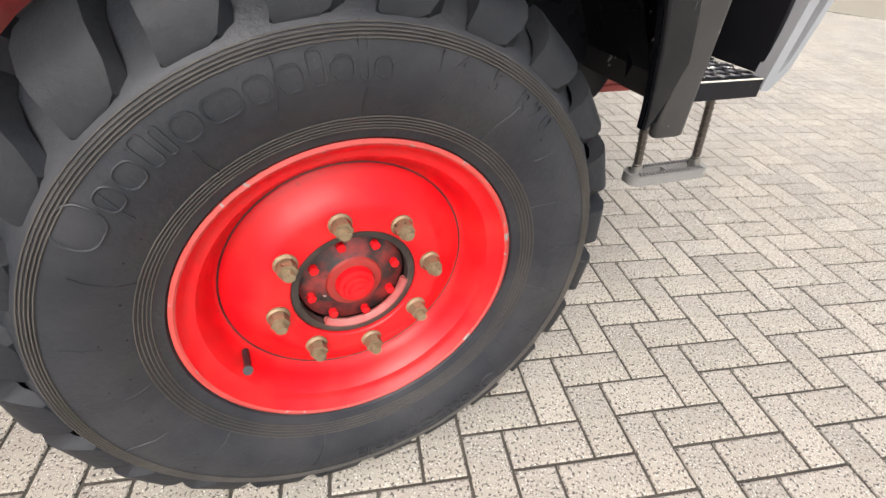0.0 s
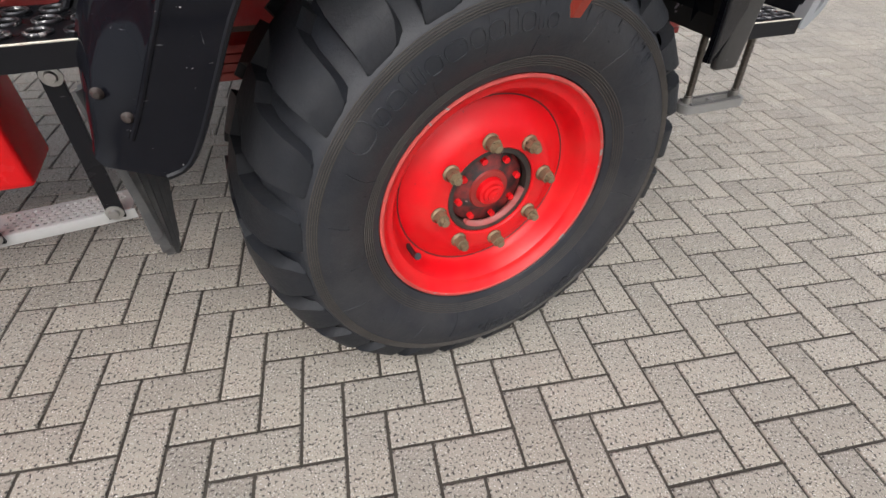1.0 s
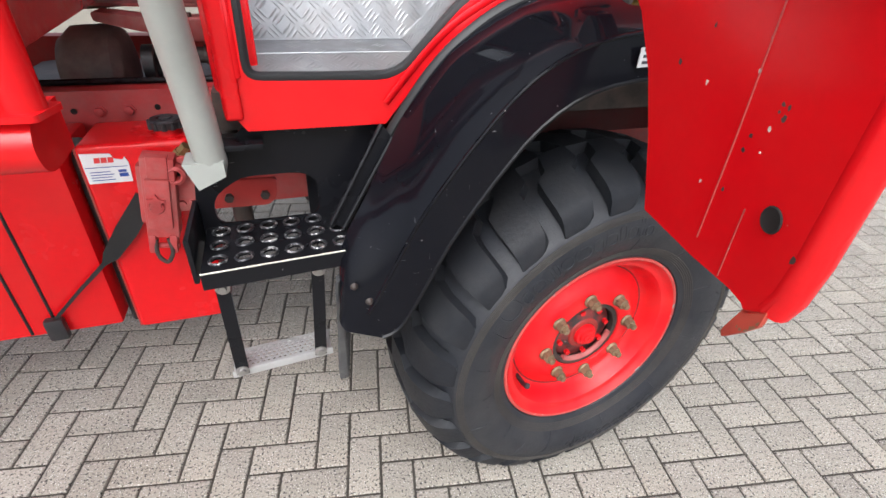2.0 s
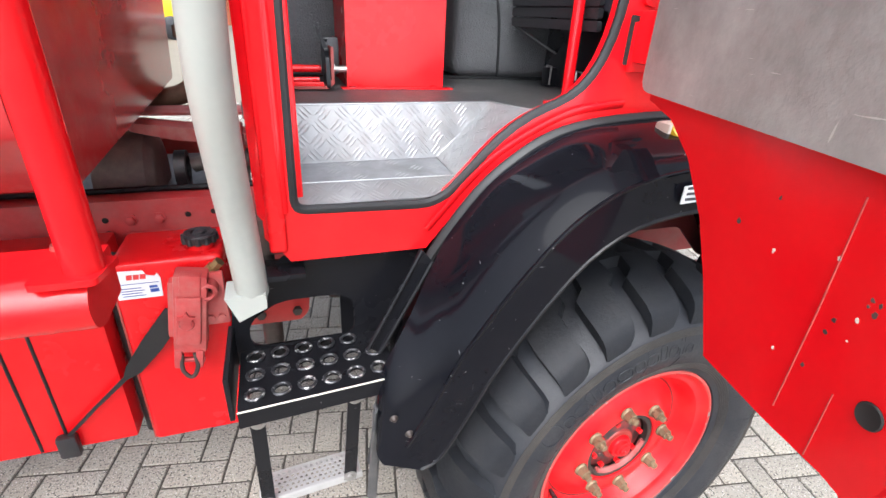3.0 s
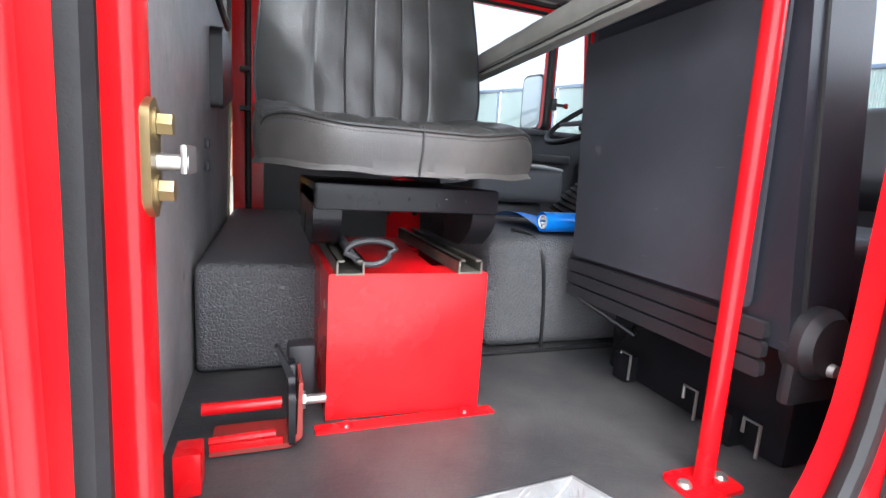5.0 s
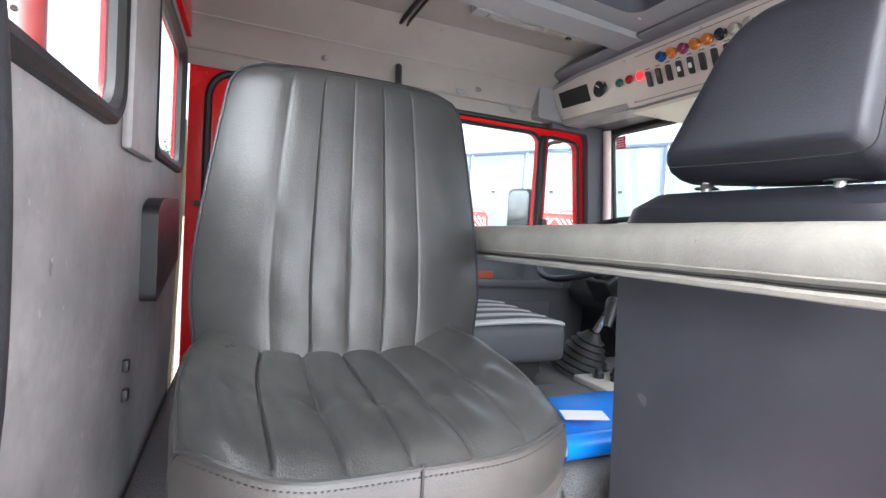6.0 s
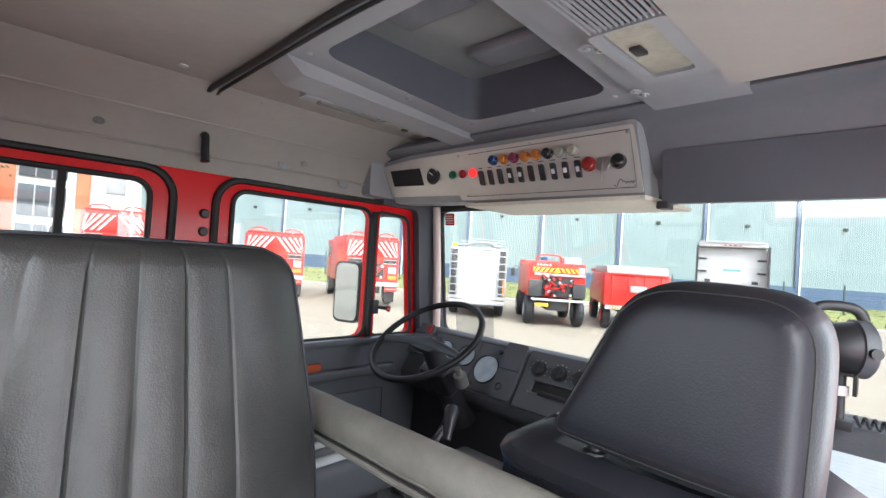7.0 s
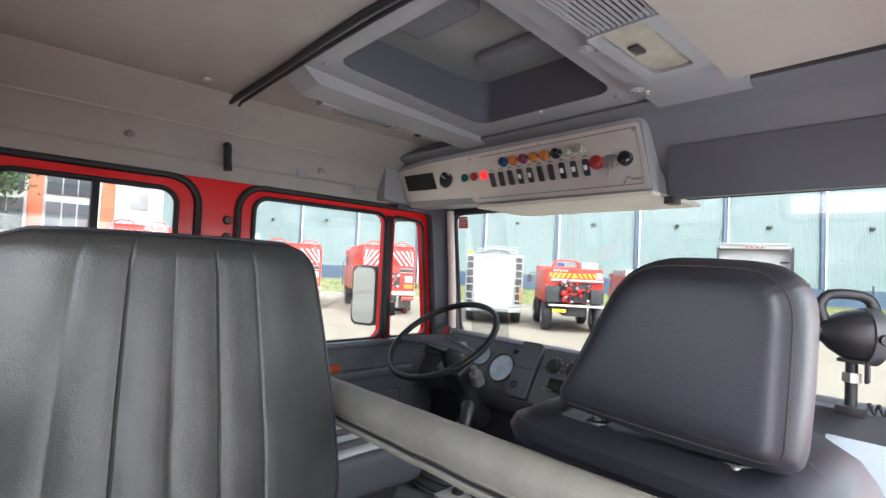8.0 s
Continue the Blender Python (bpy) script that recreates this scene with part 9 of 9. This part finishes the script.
part("mirror_arm", bm, TRUCK_DARK, ob)
ob.matrix_basis = pose(15.55, 10.35, 0, 0, 0, 42)

# white box truck
ob = thing("box_truck", "white box truck with a roller shutter rear", "truck")
bx("box", ob, 0.0, 5.0, -1.22, 1.22, 0.75, 2.95, TRUCK_WHITE, 0.03)
bx("shutter", ob, -0.03, 0.0, -0.78, 0.78, 0.95, 2.85, mat("shutter_grey", (0.50, 0.50, 0.505), 0.4, var=0.05), 0.01)
for y0, y1, z0, z1 in ((-0.86, -0.78, 0.9, 2.9), (0.78, 0.86, 0.9, 2.9), (-0.86, 0.86, 2.85, 2.93)):
    bx("shutter_frame", ob, -0.06, 0.0, y0, y1, z0, z1, TRUCK_GREY, 0.01)
for s in (-1, 1):
    bx("ladder_post", ob, -0.10, -0.05, min(s * 0.87, s * 0.90), max(s * 0.87, s * 0.90), 0.85, 2.95, TRUCK_GREY, 0.008)
    bx("ladder_post", ob, -0.10, -0.05, min(s * 1.15, s * 1.18), max(s * 1.15, s * 1.18), 0.85, 3.05, TRUCK_GREY, 0.008)
    side = bx("side_rack", ob, -0.04, 0.0, min(s * 0.86, s * 1.2), max(s * 0.86, s * 1.2), 0.9, 2.85, TRUCK_DARK, 0.01, "dark corner rack")
    for k in range(6):
        bx("rung", side, -0.08, -0.04, min(s * 0.86, s * 1.2), max(s * 0.86, s * 1.2), 1.0 + 0.32 * k, 1.05 + 0.32 * k, TRUCK_GREY, 0.01)
bx("lamp_column", ob, -0.05, 0.0, -1.2, -1.08, 0.95, 1.6, ORANGE, 0.01)
bx("tail_lift", ob, -0.25, 0.1, -1.15, 1.15, 0.55, 0.72, TRUCK_GREY, 0.02)
bx("under_panel", ob, -0.1, 0.1, -0.5, 0.5, 0.72, 0.95, TRUCK_WHITE, 0.01)
bm = bm_new()
for k in range(8):
    tube(bm, [(0.1 + 0.3 * k, -0.9, 3.0), (0.15 + 0.3 * k, -0.2, 3.22), (0.1 + 0.3 * k, 0.9, 3.02)], 0.03, 6)
for k in range(7):
    tube(bm, [(0.1, -0.95 + 0.27 * k, 2.95), (0.1, -0.95 + 0.27 * k, 3.16 + 0.08 * (k % 3))], 0.022, 6)
tube(bm, [(0.1, -1.0, 3.17), (0.1, 0.8, 3.20)], 0.028, 6), tube(bm, [(0.3, -1.1, 3.28), (0.3, 0.5, 3.34)], 0.022, 6)
tube(bm, [(0.05, -0.9, 3.1), (2.6, -0.9, 3.12)], 0.035, 6), tube(bm, [(0.05, 0.3, 3.2), (2.6, 0.3, 3.2)], 0.035, 6)
part("roof_ladder", bm, TRUCK_GREY, ob, kind="stuff")
bx("hazard_lamp", ob, 0.1, 0.3, 0.95, 1.15, 2.95, 3.12, YELLOW, 0.02)
for y in (-1.0, 1.0):
    road_wheel(ob, 1.2, y, 0.42, 0.4)
    road_wheel(ob, 6.0, y, 0.42, 0.3)
bx("cab", ob, 5.1, 6.9, -1.15, 1.15, 0.6, 2.7, TRUCK_WHITE, 0.1)
bx("chassis", ob, 0.2, 6.4, -0.4, 0.4, 0.45, 0.75, TRUCK_DARK)
ob.matrix_basis = pose(14.75, 13.80, 0, 0, 0, 41)

# red tipper-like truck with a white cover
ob = thing("covered_truck", "red truck with a white covered top", "fire engine", group="fire engines in the yard")
bx("body", ob, 0.0, 4.2, -1.2, 1.2, 1.0, 2.25, TRUCK_RED, 0.05)
bx("cover", ob, 0.05, 4.1, -1.12, 1.12, 2.25, 2.55, TRUCK_WHITE, 0.05)
bx("step_bar", ob, -0.1, 0.0, -1.1, 1.1, 2.2, 2.26, TRUCK_RED, 0.01)
for y in (-0.9, -0.3, 0.3, 0.9):
    bx("stake", ob, -0.06, 0.0, y - 0.03, y + 0.03, 1.05, 2.2, TRUCK_RED, 0.01)
bx("tool_box", ob, -0.12, 0.0, -0.35, 0.25, 1.55, 1.8, TRUCK_GREY, 0.02)
bx("warning_band", ob, -0.14, 0.0, -1.15, 1.15, 0.85, 1.0, TRUCK_WHITE, 0.01)
for k in range(6):
    bx("tail_lamp", ob, -0.16, -0.14, 0.45 + 0.1 * k, 0.5 + 0.1 * k, 0.87, 0.98, ORANGE, 0.005)
bx("chassis", ob, 0.1, 5.6, -0.4, 0.4, 0.6, 1.0, TRUCK_DARK)
cab = bx("cab", ob, 4.3, 5.9, -1.12, 1.12, 0.8, 2.4, TRUCK_RED, 0.1)
bx("side_window", cab, 4.7, 5.6, 1.11, 1.13, 1.65, 2.2, TRUCK_GLASS, 0.01)
for x in (1.0, 4.9):
    for y in (-1.0, 1.0):
        road_wheel(ob, x, y, 0.5, 0.34, TRUCK_RED)
ob.matrix_basis = pose(17.7, 8.2, 0, 0, 0, 34)

# white tractor unit seen from behind
ob = thing("tractor_unit", "white articulated tractor unit seen from behind", "truck")
cab = bx("cab", ob, 0.0, 2.1, -1.2, 1.2, 1.05, 3.55, TRUCK_WHITE, 0.12)
bx("roof_spoiler", ob, -0.3, 1.9, -1.16, 1.16, 3.55, 3.78, TRUCK_WHITE, 0.08)
bx("spoiler_edge", ob, -0.33, -0.29, -1.14, 1.14, 3.70, 3.76, TRUCK_GREY, 0.01)
for k in range(4):
    bx("marker_lamp", ob, -0.31, -0.295, -0.3 + 0.17 * k, -0.22 + 0.17 * k, 3.60, 3.65, CAPS["red"], 0.004)
for s in (-1, 1):
    bx("side_fairing", ob, -0.45, 0.05, min(s * 1.16, s * 1.22), max(s * 1.16, s * 1.22), 1.1, 3.6, TRUCK_WHITE, 0.02)
    bx("fairing_edge", ob, -0.48, -0.44, min(s * 1.15, s * 1.23), max(s * 1.15, s * 1.23), 1.1, 3.6, TRUCK_DARK, 0.01)
    for z in (2.55, 3.05):
        bx("hinge", ob, -0.05, 0.0, min(s * 0.85, s * 1.14), max(s * 0.85, s * 1.14), z, z + 0.06, TRUCK_DARK, 0.008)
    bx("vent", cab, -0.015, 0.0, s * 0.8 - 0.1, s * 0.8 + 0.1, 2.15, 2.27, TRUCK_DARK, 0.005)
bm = bm_new()
for k in range(5):
    box(bm, -0.006, 0.0, -0.3 + 0.12 * k, -0.21 + 0.12 * k, 2.62, 2.70)
part("marking", bm, mat("teal_marking", (0.03, 0.30, 0.30), 0.5), cab, "plain teal marking bars", kind="stuff")
bm = bm_new()
for k in range(4):
    tube(bm, smooth_path([(-0.1, -0.45 + 0.3 * k, 1.3), (-0.2, -0.4 + 0.25 * k, 1.75), (-0.12, -0.2 + 0.1 * k, 1.95), (-0.06, 0.3 - 0.1 * k, 1.6)], 5), 0.025, 6)
part("air_hose", bm, TRUCK_DARK, ob, kind="stuff")
bx("hose_rack", ob, -0.2, -0.02, -0.55, 0.55, 1.15, 1.8, TRUCK_DARK, 0.02)
bx("chassis", ob, -3.0, 2.0, -0.42, 0.42, 0.75, 1.05, TRUCK_DARK)
bx("coupling_plate", ob, -2.2, -1.3, -0.45, 0.45, 1.05, 1.2, TRUCK_DARK)
for x in (-1.8, 1.4):
    for y in (-1.0, 1.0):
        road_wheel(ob, x, y, 0.5, 0.34)
bx("mudguard", ob, -2.45, -1.15, -1.2, -0.8, 0.95, 1.12, TRUCK_DARK, 0.04)
bx("mudguard", ob, -2.45, -1.15, 0.8, 1.2, 0.95, 1.12, TRUCK_DARK, 0.04)
bx("side_window", cab, 1.0, 1.8, 1.185, 1.21, 2.3, 3.0, TRUCK_GLASS, 0.02)
ob.matrix_basis = pose(20.6, 5.75, 0, 0, 0, 17)

# ---- warehouse ----
CLAD = bpy.data.materials.new("ribbed_cladding")
CLAD.use_nodes = True
nt = CLAD.node_tree
bs = nt.nodes["Principled BSDF"]
co = nt.nodes.new("ShaderNodeTexCoord").outputs["Object"]
wave = node(nt, "ShaderNodeTexWave", Scale=1.6, Distortion=0.0)
wave.bands_direction = "X"
nt.links.new(co, wave.inputs["Vector"])
nt.links.new(mix(nt, ramp(nt, noise_node(nt, co, 0.25, 3.0), 0.3, 0.7), mix(nt, wave.outputs["Fac"], (0.17, 0.225, 0.235), (0.22, 0.285, 0.295)), mix(nt, wave.outputs["Fac"], (0.18, 0.24, 0.25), (0.235, 0.295, 0.305))), bs.inputs["Base Color"])
bs.inputs["Roughness"].default_value = 0.45
bp = node(nt, "ShaderNodeBump", Strength=0.6, Distance=0.05)
nt.links.new(wave.outputs["Fac"], bp.inputs["Height"]), nt.links.new(bp.outputs[0], bs.inputs["Normal"])
CLAD_BLUE = mat("blue_cladding", (0.055, 0.095, 0.165), 0.5, var=0.12, big=0.5, fine=4)
POST_BLUE = mat("blue_post", (0.085, 0.12, 0.20), 0.5, var=0.1, big=0.5, fine=4)
WHITE_POST = mat("white_downpipe", (0.75, 0.76, 0.77), 0.5, var=0.05)
hall = thing("warehouse", "long pale blue ribbed metal warehouse with dark blue base", "warehouse")
# local x along the wall, local -y faces the yard
SP = 8.7
bx("wall", hall, -95, 70, 0.0, 0.4, 1.75, 13.0, CLAD, 0.0)
bx("base_band", hall, -95, 70, -0.06, 0.4, 0.0, 1.75, CLAD_BLUE, 0.0)
bx("roof_edge", hall, -95, 70, -0.15, 30.0, 13.0, 13.4, POST_BLUE, 0.05)
for k in range(-10, 9):
    bx("post", hall, k * SP - 0.14, k * SP + 0.14, -0.22, 0.0, 1.75, 13.0, POST_BLUE, 0.02)
    bx("downpipe", hall, k * SP + 0.25, k * SP + 0.40, -0.2, -0.06, 0.0, 13.0, WHITE_POST, 0.03)
    bx("wall_lamp", hall, k * SP + 3.9, k * SP + 4.3, -0.25, 0.0, 7.7, 8.0, TRUCK_DARK, 0.03)
# direction of the wall and its nearest post
hall.matrix_basis = pose(-0.663 + 57 * (0.761 + 0.112 * 0.646), 0.384 + 57 * (0.648 - 0.112 * 0.761), 0, 0, 0, math.degrees(math.atan2(-0.868, 0.497)))

# office block at the far end
office = thing("office_block", "brick-orange office front with dark glazing", "office building")
bx("front", office, -7.0, 7.0, 0.0, 6.0, 0.0, 9.5, mat("pale_render", (0.55, 0.55, 0.53), 0.7, var=0.08, big=0.4), 0.0)
for x in (-6.5, -2.2, 2.4):
    bx("pillar", office, x, x + 0.9, -0.3, 0.0, 0.0, 9.0, mat("orange_brick", (0.45, 0.14, 0.07), 0.8, var=0.15, big=0.6), 0.02, "orange brick pillar")
for x in (-5.3, -1.1):
    for z in (0.6, 3.6, 6.6):
        pane = bx("window", office, x, x + 2.9, -0.12, 0.0, z, z + 2.4, TRUCK_GLASS, 0.01)
        for k in range(1, 3):
            bx("mullion", pane, x + 0.97 * k - 0.04, x + 0.97 * k + 0.04, -0.16, -0.12, z, z + 2.4, TRUCK_GREY, 0.005)
bx("vent", office, 4.4, 5.8, -0.1, 0.0, 6.0, 8.4, TRUCK_GREY, 0.02)
office.matrix_basis = pose(2.6, 48.5, 0, 0, 0, 3)

# grass verge, fence, posts, gate
GRASS = mat("verge_grass", (0.15, 0.185, 0.05), 0.9, var=0.35, big=0.8, fine=6, dust=(0.26, 0.22, 0.09), dust_amount=0.8, dust_scale=0.6)
verge = thing("grass_verge", "uneven dry green grass strip along the warehouse", "grass", kind="stuff")
bm = bm_new()
rg = random.Random(5)
vs = grid(bm, lambda a, b: Vector((-95 + 165 * a, -26 + 25.9 * b, 0.03 + 0.05 * noise.noise(Vector((a * 90, b * 14, 0))))), 160, 20)
part("turf", bm, GRASS, verge, kind="stuff")
pts, fcs = [], []
for k in range(9000):
    x, y = rg.uniform(-60, 62), rg.uniform(-26, -0.5)
    hgt, a = rg.uniform(0.04, 0.16), rg.uniform(0, TAU)
    dx, dy = 0.10 * math.cos(a), 0.10 * math.sin(a)
    i = len(pts)
    pts += [(x - dx, y - dy, 0.0), (x + dx, y + dy, 0.0), (x + rg.uniform(-0.1, 0.1), y + rg.uniform(-0.1, 0.1), hgt)]
    fcs.append((i, i + 1, i + 2))
me = bpy.data.meshes.new("grass_tufts")
me.from_pydata(pts, [], fcs)
me.materials.append(GRASS)
tufts = tagged(new("grass_tufts", me), kind="stuff")
tufts.parent = verge
verge.matrix_basis = hall.matrix_basis.copy()
bm = bm_new()
box(bm, -95, 70, -26.25, -26.0, 0.0, 0.10, 0.02)
kerb = solid("kerb", bm, mat("kerb_concrete", (0.42, 0.41, 0.39), 0.9, var=0.15, big=0.7), "pale concrete kerb of the grass verge", "kerb", kind="structure")
kerb.matrix_basis = hall.matrix_basis.copy()
FENCE = mat("dark_fence", (0.03, 0.05, 0.05), 0.5, var=0.2, big=2)
fence = thing("fence", "dark green welded mesh fence along the grass", "fence")
for k in range(-18, 14):
    bx("fence_post", fence, 4.0 * k - 0.05, 4.0 * k + 0.05, -14.05, -13.95, 0.0, 2.3, FENCE, 0.01)
bm = bm_new()
for z in np.arange(0.15, 2.2, 0.35):
    box(bm, -72, 56, -14.01, -13.99, z, z + 0.02)
part("wire", bm, FENCE, fence, kind="stuff")
fence.matrix_basis = hall.matrix_basis.copy()
bol = thing("bollard", "black steel bollard with a yellow band", "bollard", (24.3, -0.3, 0.0))
bm = bm_new()
cyl(bm, (24.3, -0.3, 0.0), (24.3, -0.3, 1.75), 0.11, 0.11, 16)
part("tube", bm, TRUCK_DARK, bol)
bm = bm_new()
cyl(bm, (24.3, -0.3, 1.25), (24.3, -0.3, 1.5), 0.115, 0.115, 16)
part("band", bm, YELLOW, bol, "yellow band")
gate = thing("sliding_gate", "dark steel sliding gate with vertical bars", "gate", (24.3, -2.4, 0.0))
bm = bm_new()
box(bm, 24.2, 24.4, -0.85, -0.70, 0.0, 2.6, 0.02)
part("gate_post", bm, FENCE, gate)
for k in range(22):
    bm = bm_new()
    box(bm, 24.27, 24.31, -1.0 - 0.14 * k, -0.97 - 0.14 * k, 0.1, 1.9)
    part("bar", bm, FENCE, gate)
for z in (0.1, 1.85):
    bm = bm_new()
    box(bm, 24.25, 24.33, -4.1, -0.85, z, z + 0.08, 0.01)
    part("gate_rail", bm, FENCE, gate)

# yellow loader and a tree, far behind the rear window
loader = thing("yellow_loader", "yellow and red machine parked far behind", "loader", (-5.6, 27.0, 0.0))
bx("body", loader, -7.6, -4.2, 26.2, 28.2, 0.7, 1.7, YELLOW, 0.08)
bx("cabin", loader, -6.6, -5.2, 26.4, 28.0, 1.7, 2.9, YELLOW, 0.08)
bx("skirt", loader, -7.6, -4.2, 26.25, 28.15, 0.35, 0.75, TRUCK_RED, 0.03)
for x in (-7.0, -4.9):
    for y in (26.3, 28.1):
        bm = bm_new()
        lathe(bm, [(0.0, -0.2), (0.35, -0.2), (0.5, -0.12), (0.5, 0.12), (0.35, 0.2), (0.0, 0.2)], (x, y, 0.5), (x, y + 1, 0.5), 24)
        part("wheel", bm, TYRE, loader)
LEAF = mat("tree_leaf", (0.05, 0.085, 0.03), 0.7, var=0.4, big=0.8, fine=4)
BARK = mat("tree_bark", (0.12, 0.09, 0.065), 0.9, var=0.3, big=2)


def tree(at, h, seed):
    ob = thing("tree", "bushy green tree with an uneven crown", "tree", (at[0], at[1], 0.0), group="trees by the yard")
    rg = random.Random(seed)
    base = Vector((at[0], at[1], 0))
    bm = bm_new()
    tube(bm, [base, base + Vector((0.1, 0, h * 0.3)), base + Vector((0.0, 0.2, h * 0.75))], lambda t: 0.2 * (1 - 0.8 * t), 8)
    tips = []
    for k in range(16):
        a, z = rg.uniform(0, TAU), h * rg.uniform(0.28, 0.7)
        p = base + Vector((0, 0, z))
        q = p + Vector((math.cos(a), math.sin(a), 0.8)) * h * rg.uniform(0.14, 0.27)
        tube(bm, [p, p.lerp(q, 0.5) + Vector((0, 0, 0.15)), q], lambda t: 0.07 * (1 - 0.8 * t), 6)
        tips.append(q)
    part("trunk", bm, BARK, ob)
    pts, fcs = [], []
    for q in tips + [base + Vector((0, 0, h * 0.85))]:
        for _ in range(150):
            c = q + Vector((rg.gauss(0, 1), rg.gauss(0, 1), rg.gauss(0, 0.8))) * h * 0.075
            d = Vector((rg.uniform(-1, 1), rg.uniform(-1, 1), rg.uniform(-1, 1))).normalized() * 0.16
            e = d.orthogonal().normalized() * 0.10
            i = len(pts)
            pts += [tuple(c - d), tuple(c + e), tuple(c + d), tuple(c - e)]
            fcs.append((i, i + 1, i + 2, i + 3))
    me = bpy.data.meshes.new("crown")
    me.from_pydata(pts, [], fcs)
    me.materials.append(LEAF)
    crown = new("crown", me)
    crown.parent = ob
    crown.matrix_parent_inverse = Matrix.Translation(-base)


tree((-6.2, 36.0), 6.5, 1)
tree((-9.5, 38.0), 8.0, 2)
tree((-2.6, 44.0), 9.5, 3)

# ---- ground: one sheet, bedding and pavers on it ----
FAR_PAVING = mat("far_paving", (0.235, 0.208, 0.162), 0.85, var=0.12, big=0.35, fine=9, bump=0.2, bump_scale=30, dust=(0.265, 0.235, 0.185), dust_amount=0.5, dust_scale=0.2)
bm = bm_new()
S = 400.0
vs = [bm.verts.new(p) for p in ((-S, -S, -0.014), (S, -S, -0.014), (S, S, -0.014), (-S, S, -0.014))]
bm.faces.new(vs)
ground = solid("ground", bm, FAR_PAVING, "pale paved yard reaching to the warehouse", "ground", kind="structure", smooth=0)
bm = bm_new()
bm.faces.new([bm.verts.new((1.0 + 9.1 * math.cos(TAU * k / 48), 0.3 + 9.1 * math.sin(TAU * k / 48), -0.006)) for k in range(48)])
part("bedding", bm, JOINT, ground, smooth=0)

PW, PA = 0.1070, radians(-10.2)
PU, PV = Vector((math.cos(PA), math.sin(PA), 0)), Vector((-math.sin(PA), math.cos(PA), 0))
P0 = Vector((-0.4024, -0.0114, 0)) - PV * PW


def paver_bm(bm, centre, long_axis, short_axis, lift):
    """One stone with a small chamfer, its top at lift."""
    hl, hs, c = PW - 0.0043, PW / 2 - 0.0043, 0.0032
    low = [centre + long_axis * a * hl + short_axis * b * hs + Vector((0, 0, lift - 0.012)) for a, b in ((-1, -1), (1, -1), (1, 1), (-1, 1))]
    mid = [p + Vector((0, 0, 0.0095)) for p in low]
    top = [centre + long_axis * a * (hl - c) + short_axis * b * (hs - c) + Vector((0, 0, lift)) for a, b in ((-1, -1), (1, -1), (1, 1), (-1, 1))]
    r = [[bm.verts.new(p) for p in q] for q in (low, mid, top)]
    for a, b in zip(r, r[1:]):
        for i in range(4):
            bm.faces.new((a[i], a[(i + 1) % 4], b[(i + 1) % 4], b[i]))
    bm.faces.new(r[2])


def pavers(lo, hi):
    for i in range(lo, hi):
        for j in range(lo, hi):
            k = (i + j) % 4
            if k == 0:
                yield P0 + PU * PW * (i + 1) + PV * PW * (j + 0.5), True
            elif k == 2:
                yield P0 + PU * PW * (i + 0.5) + PV * PW * (j + 1), False


protos = {}
for flat_way in (True, False):
    bm = bm_new()
    paver_bm(bm, Vector((0, 0, 0)), PU if flat_way else PV, PV if flat_way else PU, 0.0)
    protos[flat_way] = to_mesh("paver", bm, PAVER, 0)
rng = random.Random(8)
rest = bm_new()
verts, faces = [], []
count = 0
for c, way in sorted(pavers(-60, 135), key=lambda q: (q[0] - Vector((0.1, -0.25, 0))).length):
    far = (c - Vector((1.0, 0.3, 0))).length
    if far > 9.0:
        continue
    lift = rng.uniform(-0.0012, 0.0012)
    if count < 300:
        ob = new("paver", protos[way])
        ob.parent = ground
        ob.location = c + Vector((0, 0, lift))
        count += 1
    else:
        paver_rows = protos[way].vertices
        base = len(verts)
        verts.extend([(v.co.x + c.x, v.co.y + c.y, v.co.z + lift) for v in paver_rows])
        faces.extend([[base + i for i in p.vertices] for p in protos[way].polygons])
rest.free()
me = bpy.data.meshes.new("paver_field")
me.from_pydata(verts, [], faces)
me.materials.append(PAVER)
field = tagged(new("paver_field", me), kind="stuff")
field.parent = ground
